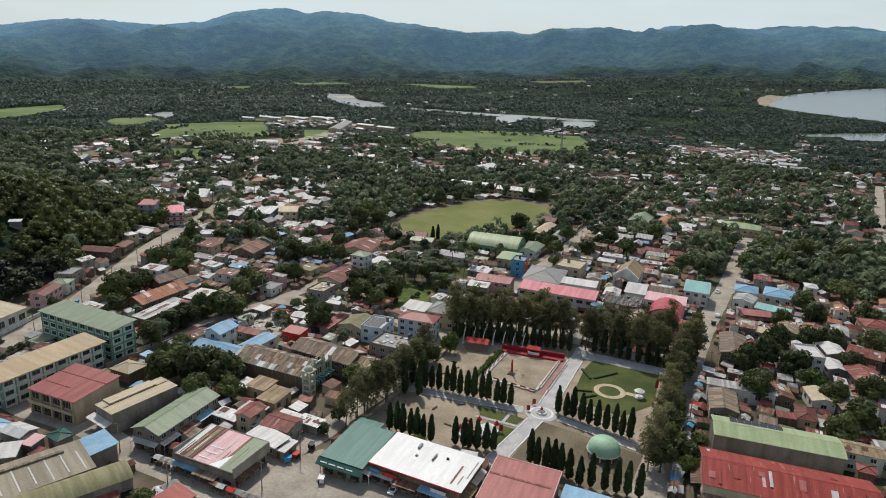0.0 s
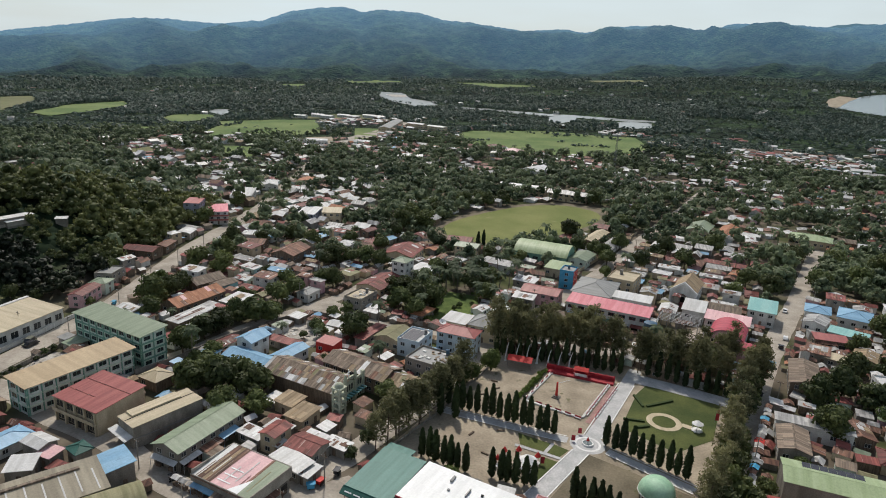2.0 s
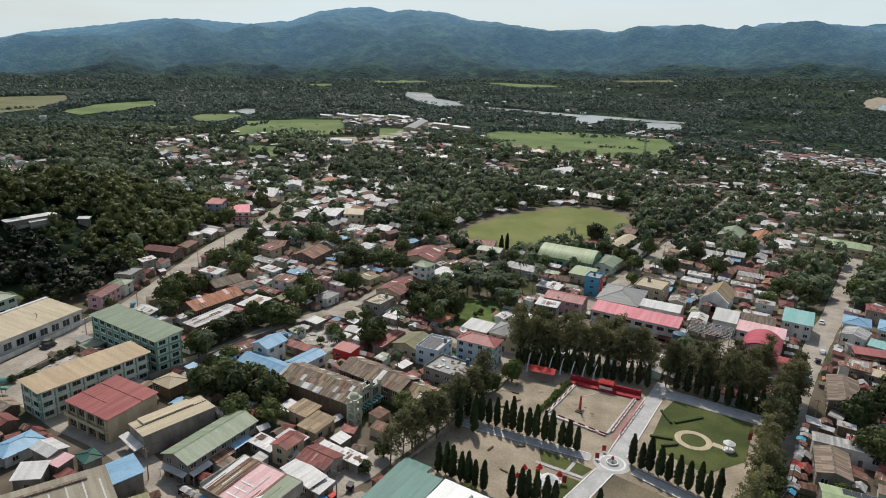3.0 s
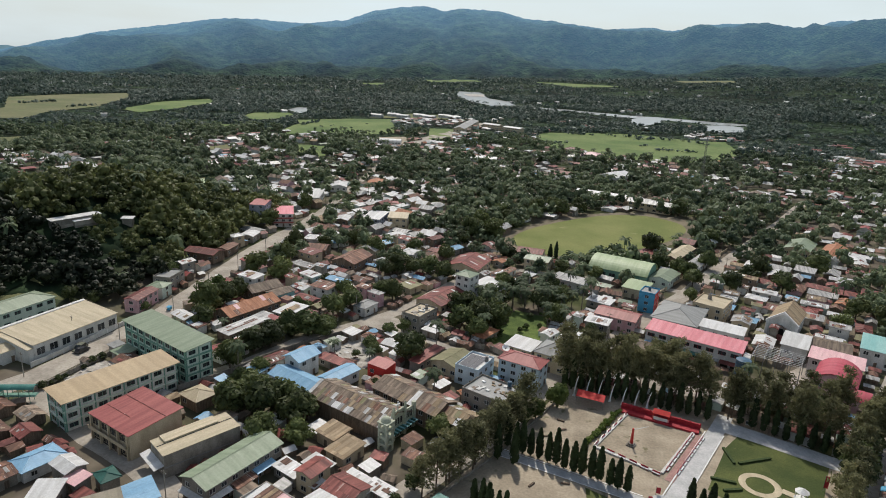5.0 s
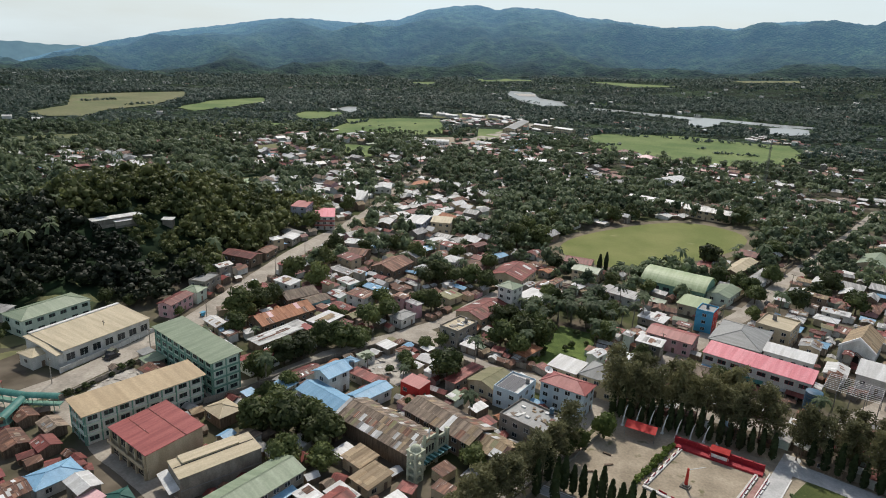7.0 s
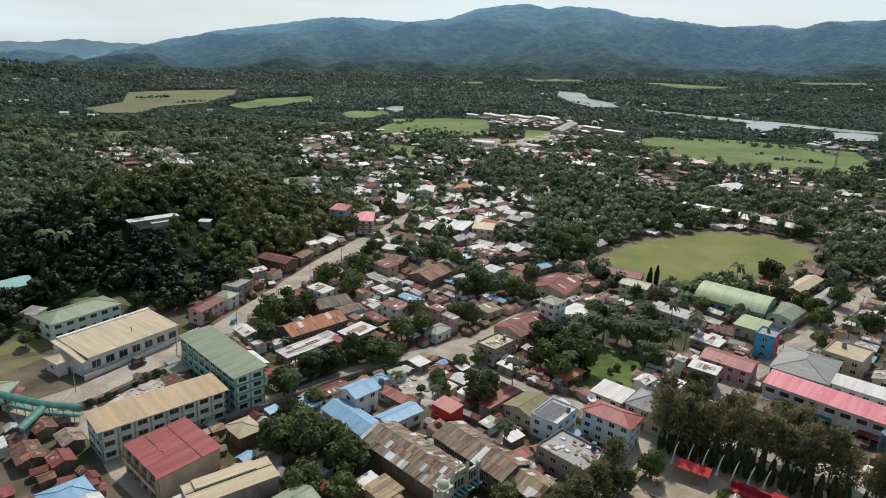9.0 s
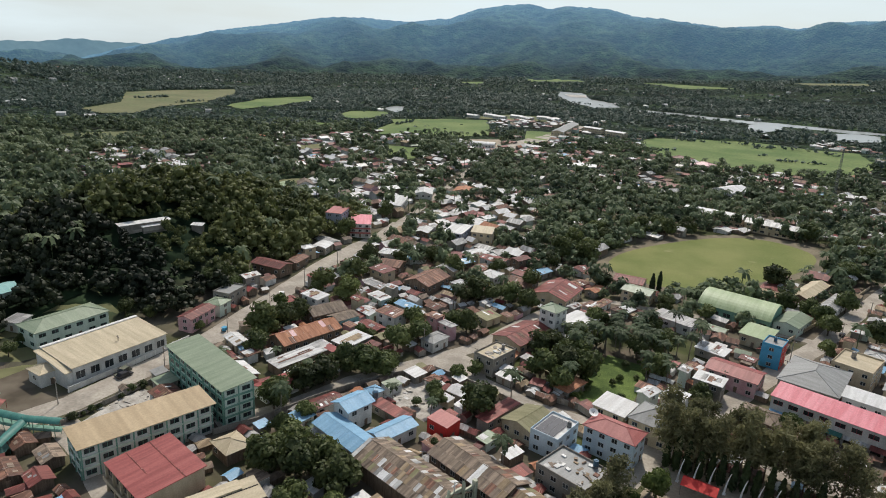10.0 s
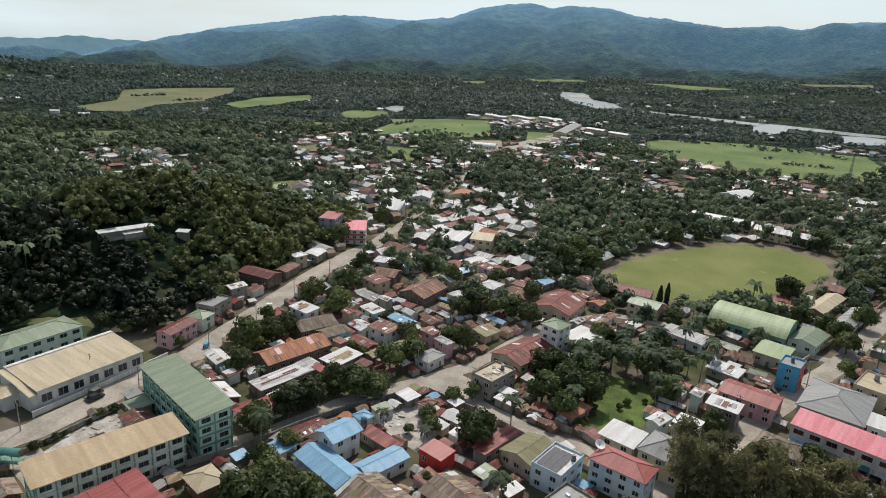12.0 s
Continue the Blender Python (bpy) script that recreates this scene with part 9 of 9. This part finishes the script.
# broken rows of trees along the near banks of the river and round the far meadow
for x0, y0, x1, y1, share in ((-150, 1500, -54, 1468, 0.75), (-54, 1468, 51, 1406, 0.8), (60, 1280, 140, 1310, 0.35), (140, 1378, 200, 1352, 0.5),
                              (200, 1236, 270, 1255, 0.4), (-300, 1630, -186, 1555, 0.5), (-40, 1085, 40, 1098, 0.7), (40, 1098, 150, 1090, 0.5)):
    n = int(math.hypot(x1 - x0, y1 - y0) / 2.2)
    for k in range(n):
        f = k / (n - 1)
        if noise.noise((f * 7 + x0, y0 / 50, 2.2)) + 0.5 < share + R2.uniform(-0.15, 0.15):
            far.append((x0 + (x1 - x0) * f + R2.uniform(-4, 4), y0 + (y1 - y0) * f + R2.uniform(-9, 3), R2.uniform(0.6, 1.0), R2.uniform(0.35, 0.95), R2.uniform(0, 6.28), R2.integers(0, 5)))
far_t = []
for i in range(3):   # tufted crowns
    g = np.random.default_rng(120 + i)
    d = g.normal(size=(5, 3))
    d[:, 2] = abs(d[:, 2]) * 0.8 + 0.1
    d /= np.linalg.norm(d, axis=1)[:, None]
    nn = d + g.normal(size=(5, 3)) * 0.3
    nn /= np.linalg.norm(nn, axis=1)[:, None]
    far_t.append(tri_faces(quads(np.array([0, 0, 3.0]) + d * np.array([2.7, 2.7, 3.4]), nn, g.uniform(3.2, 4.6, 5), g)))
for i in range(2):   # palms
    pv, pf = palm_crown(95 + i, 7, 1, 4.4, False)
    far_t.append((pv * np.array([1, 1, 1.0]) + np.array([0, 0, 7.5]), [tuple(q) for q in pf]))
scatter("far_woods", far_t, far, M["wood"], "endless dark green coconut and broadleaf woods on the plain, tinted by painted haze", "woods")

# scattered white and rusty roofs on the plain
plain = []
for _ in range(330):
    a, r = radians(R2.uniform(-55, 36)), math.sqrt(R2.uniform(950 ** 2, 2300 ** 2))
    x, y = r * math.sin(a), 20 + r * math.cos(a)
    if noise.noise((x / 140, y / 140, 9.9)) > -0.05 and free(x, y, 6) and not any(inside(p, x * q, 20 + (y - 20) * q) for p in AREAS for q in (1.03, 1.06)):
        plain.append((x, y, R2.uniform(8, 14), R2.uniform(6, 9), R2.uniform(0, 3.1), R2.uniform(3.4, 4.6), ("white", "grey", "white", "rust")[int(R2.integers(0, 4))], "w_white"))
for _ in range(150):
    x, y = 385 + R2.uniform(-85, 85), 930 + R2.uniform(-60, 75)
    if free(x, y, 3):
        plain.append((x, y, R2.uniform(9, 15), R2.uniform(7, 10), R2.uniform(0, 3.1), R2.uniform(3, 4), ("white", "grey", "white", "white", "rust")[int(R2.integers(0, 5))], "w_white"))
far_house_mesh("plain_houses", plain, "small white and rusty roofs scattered through the woods")
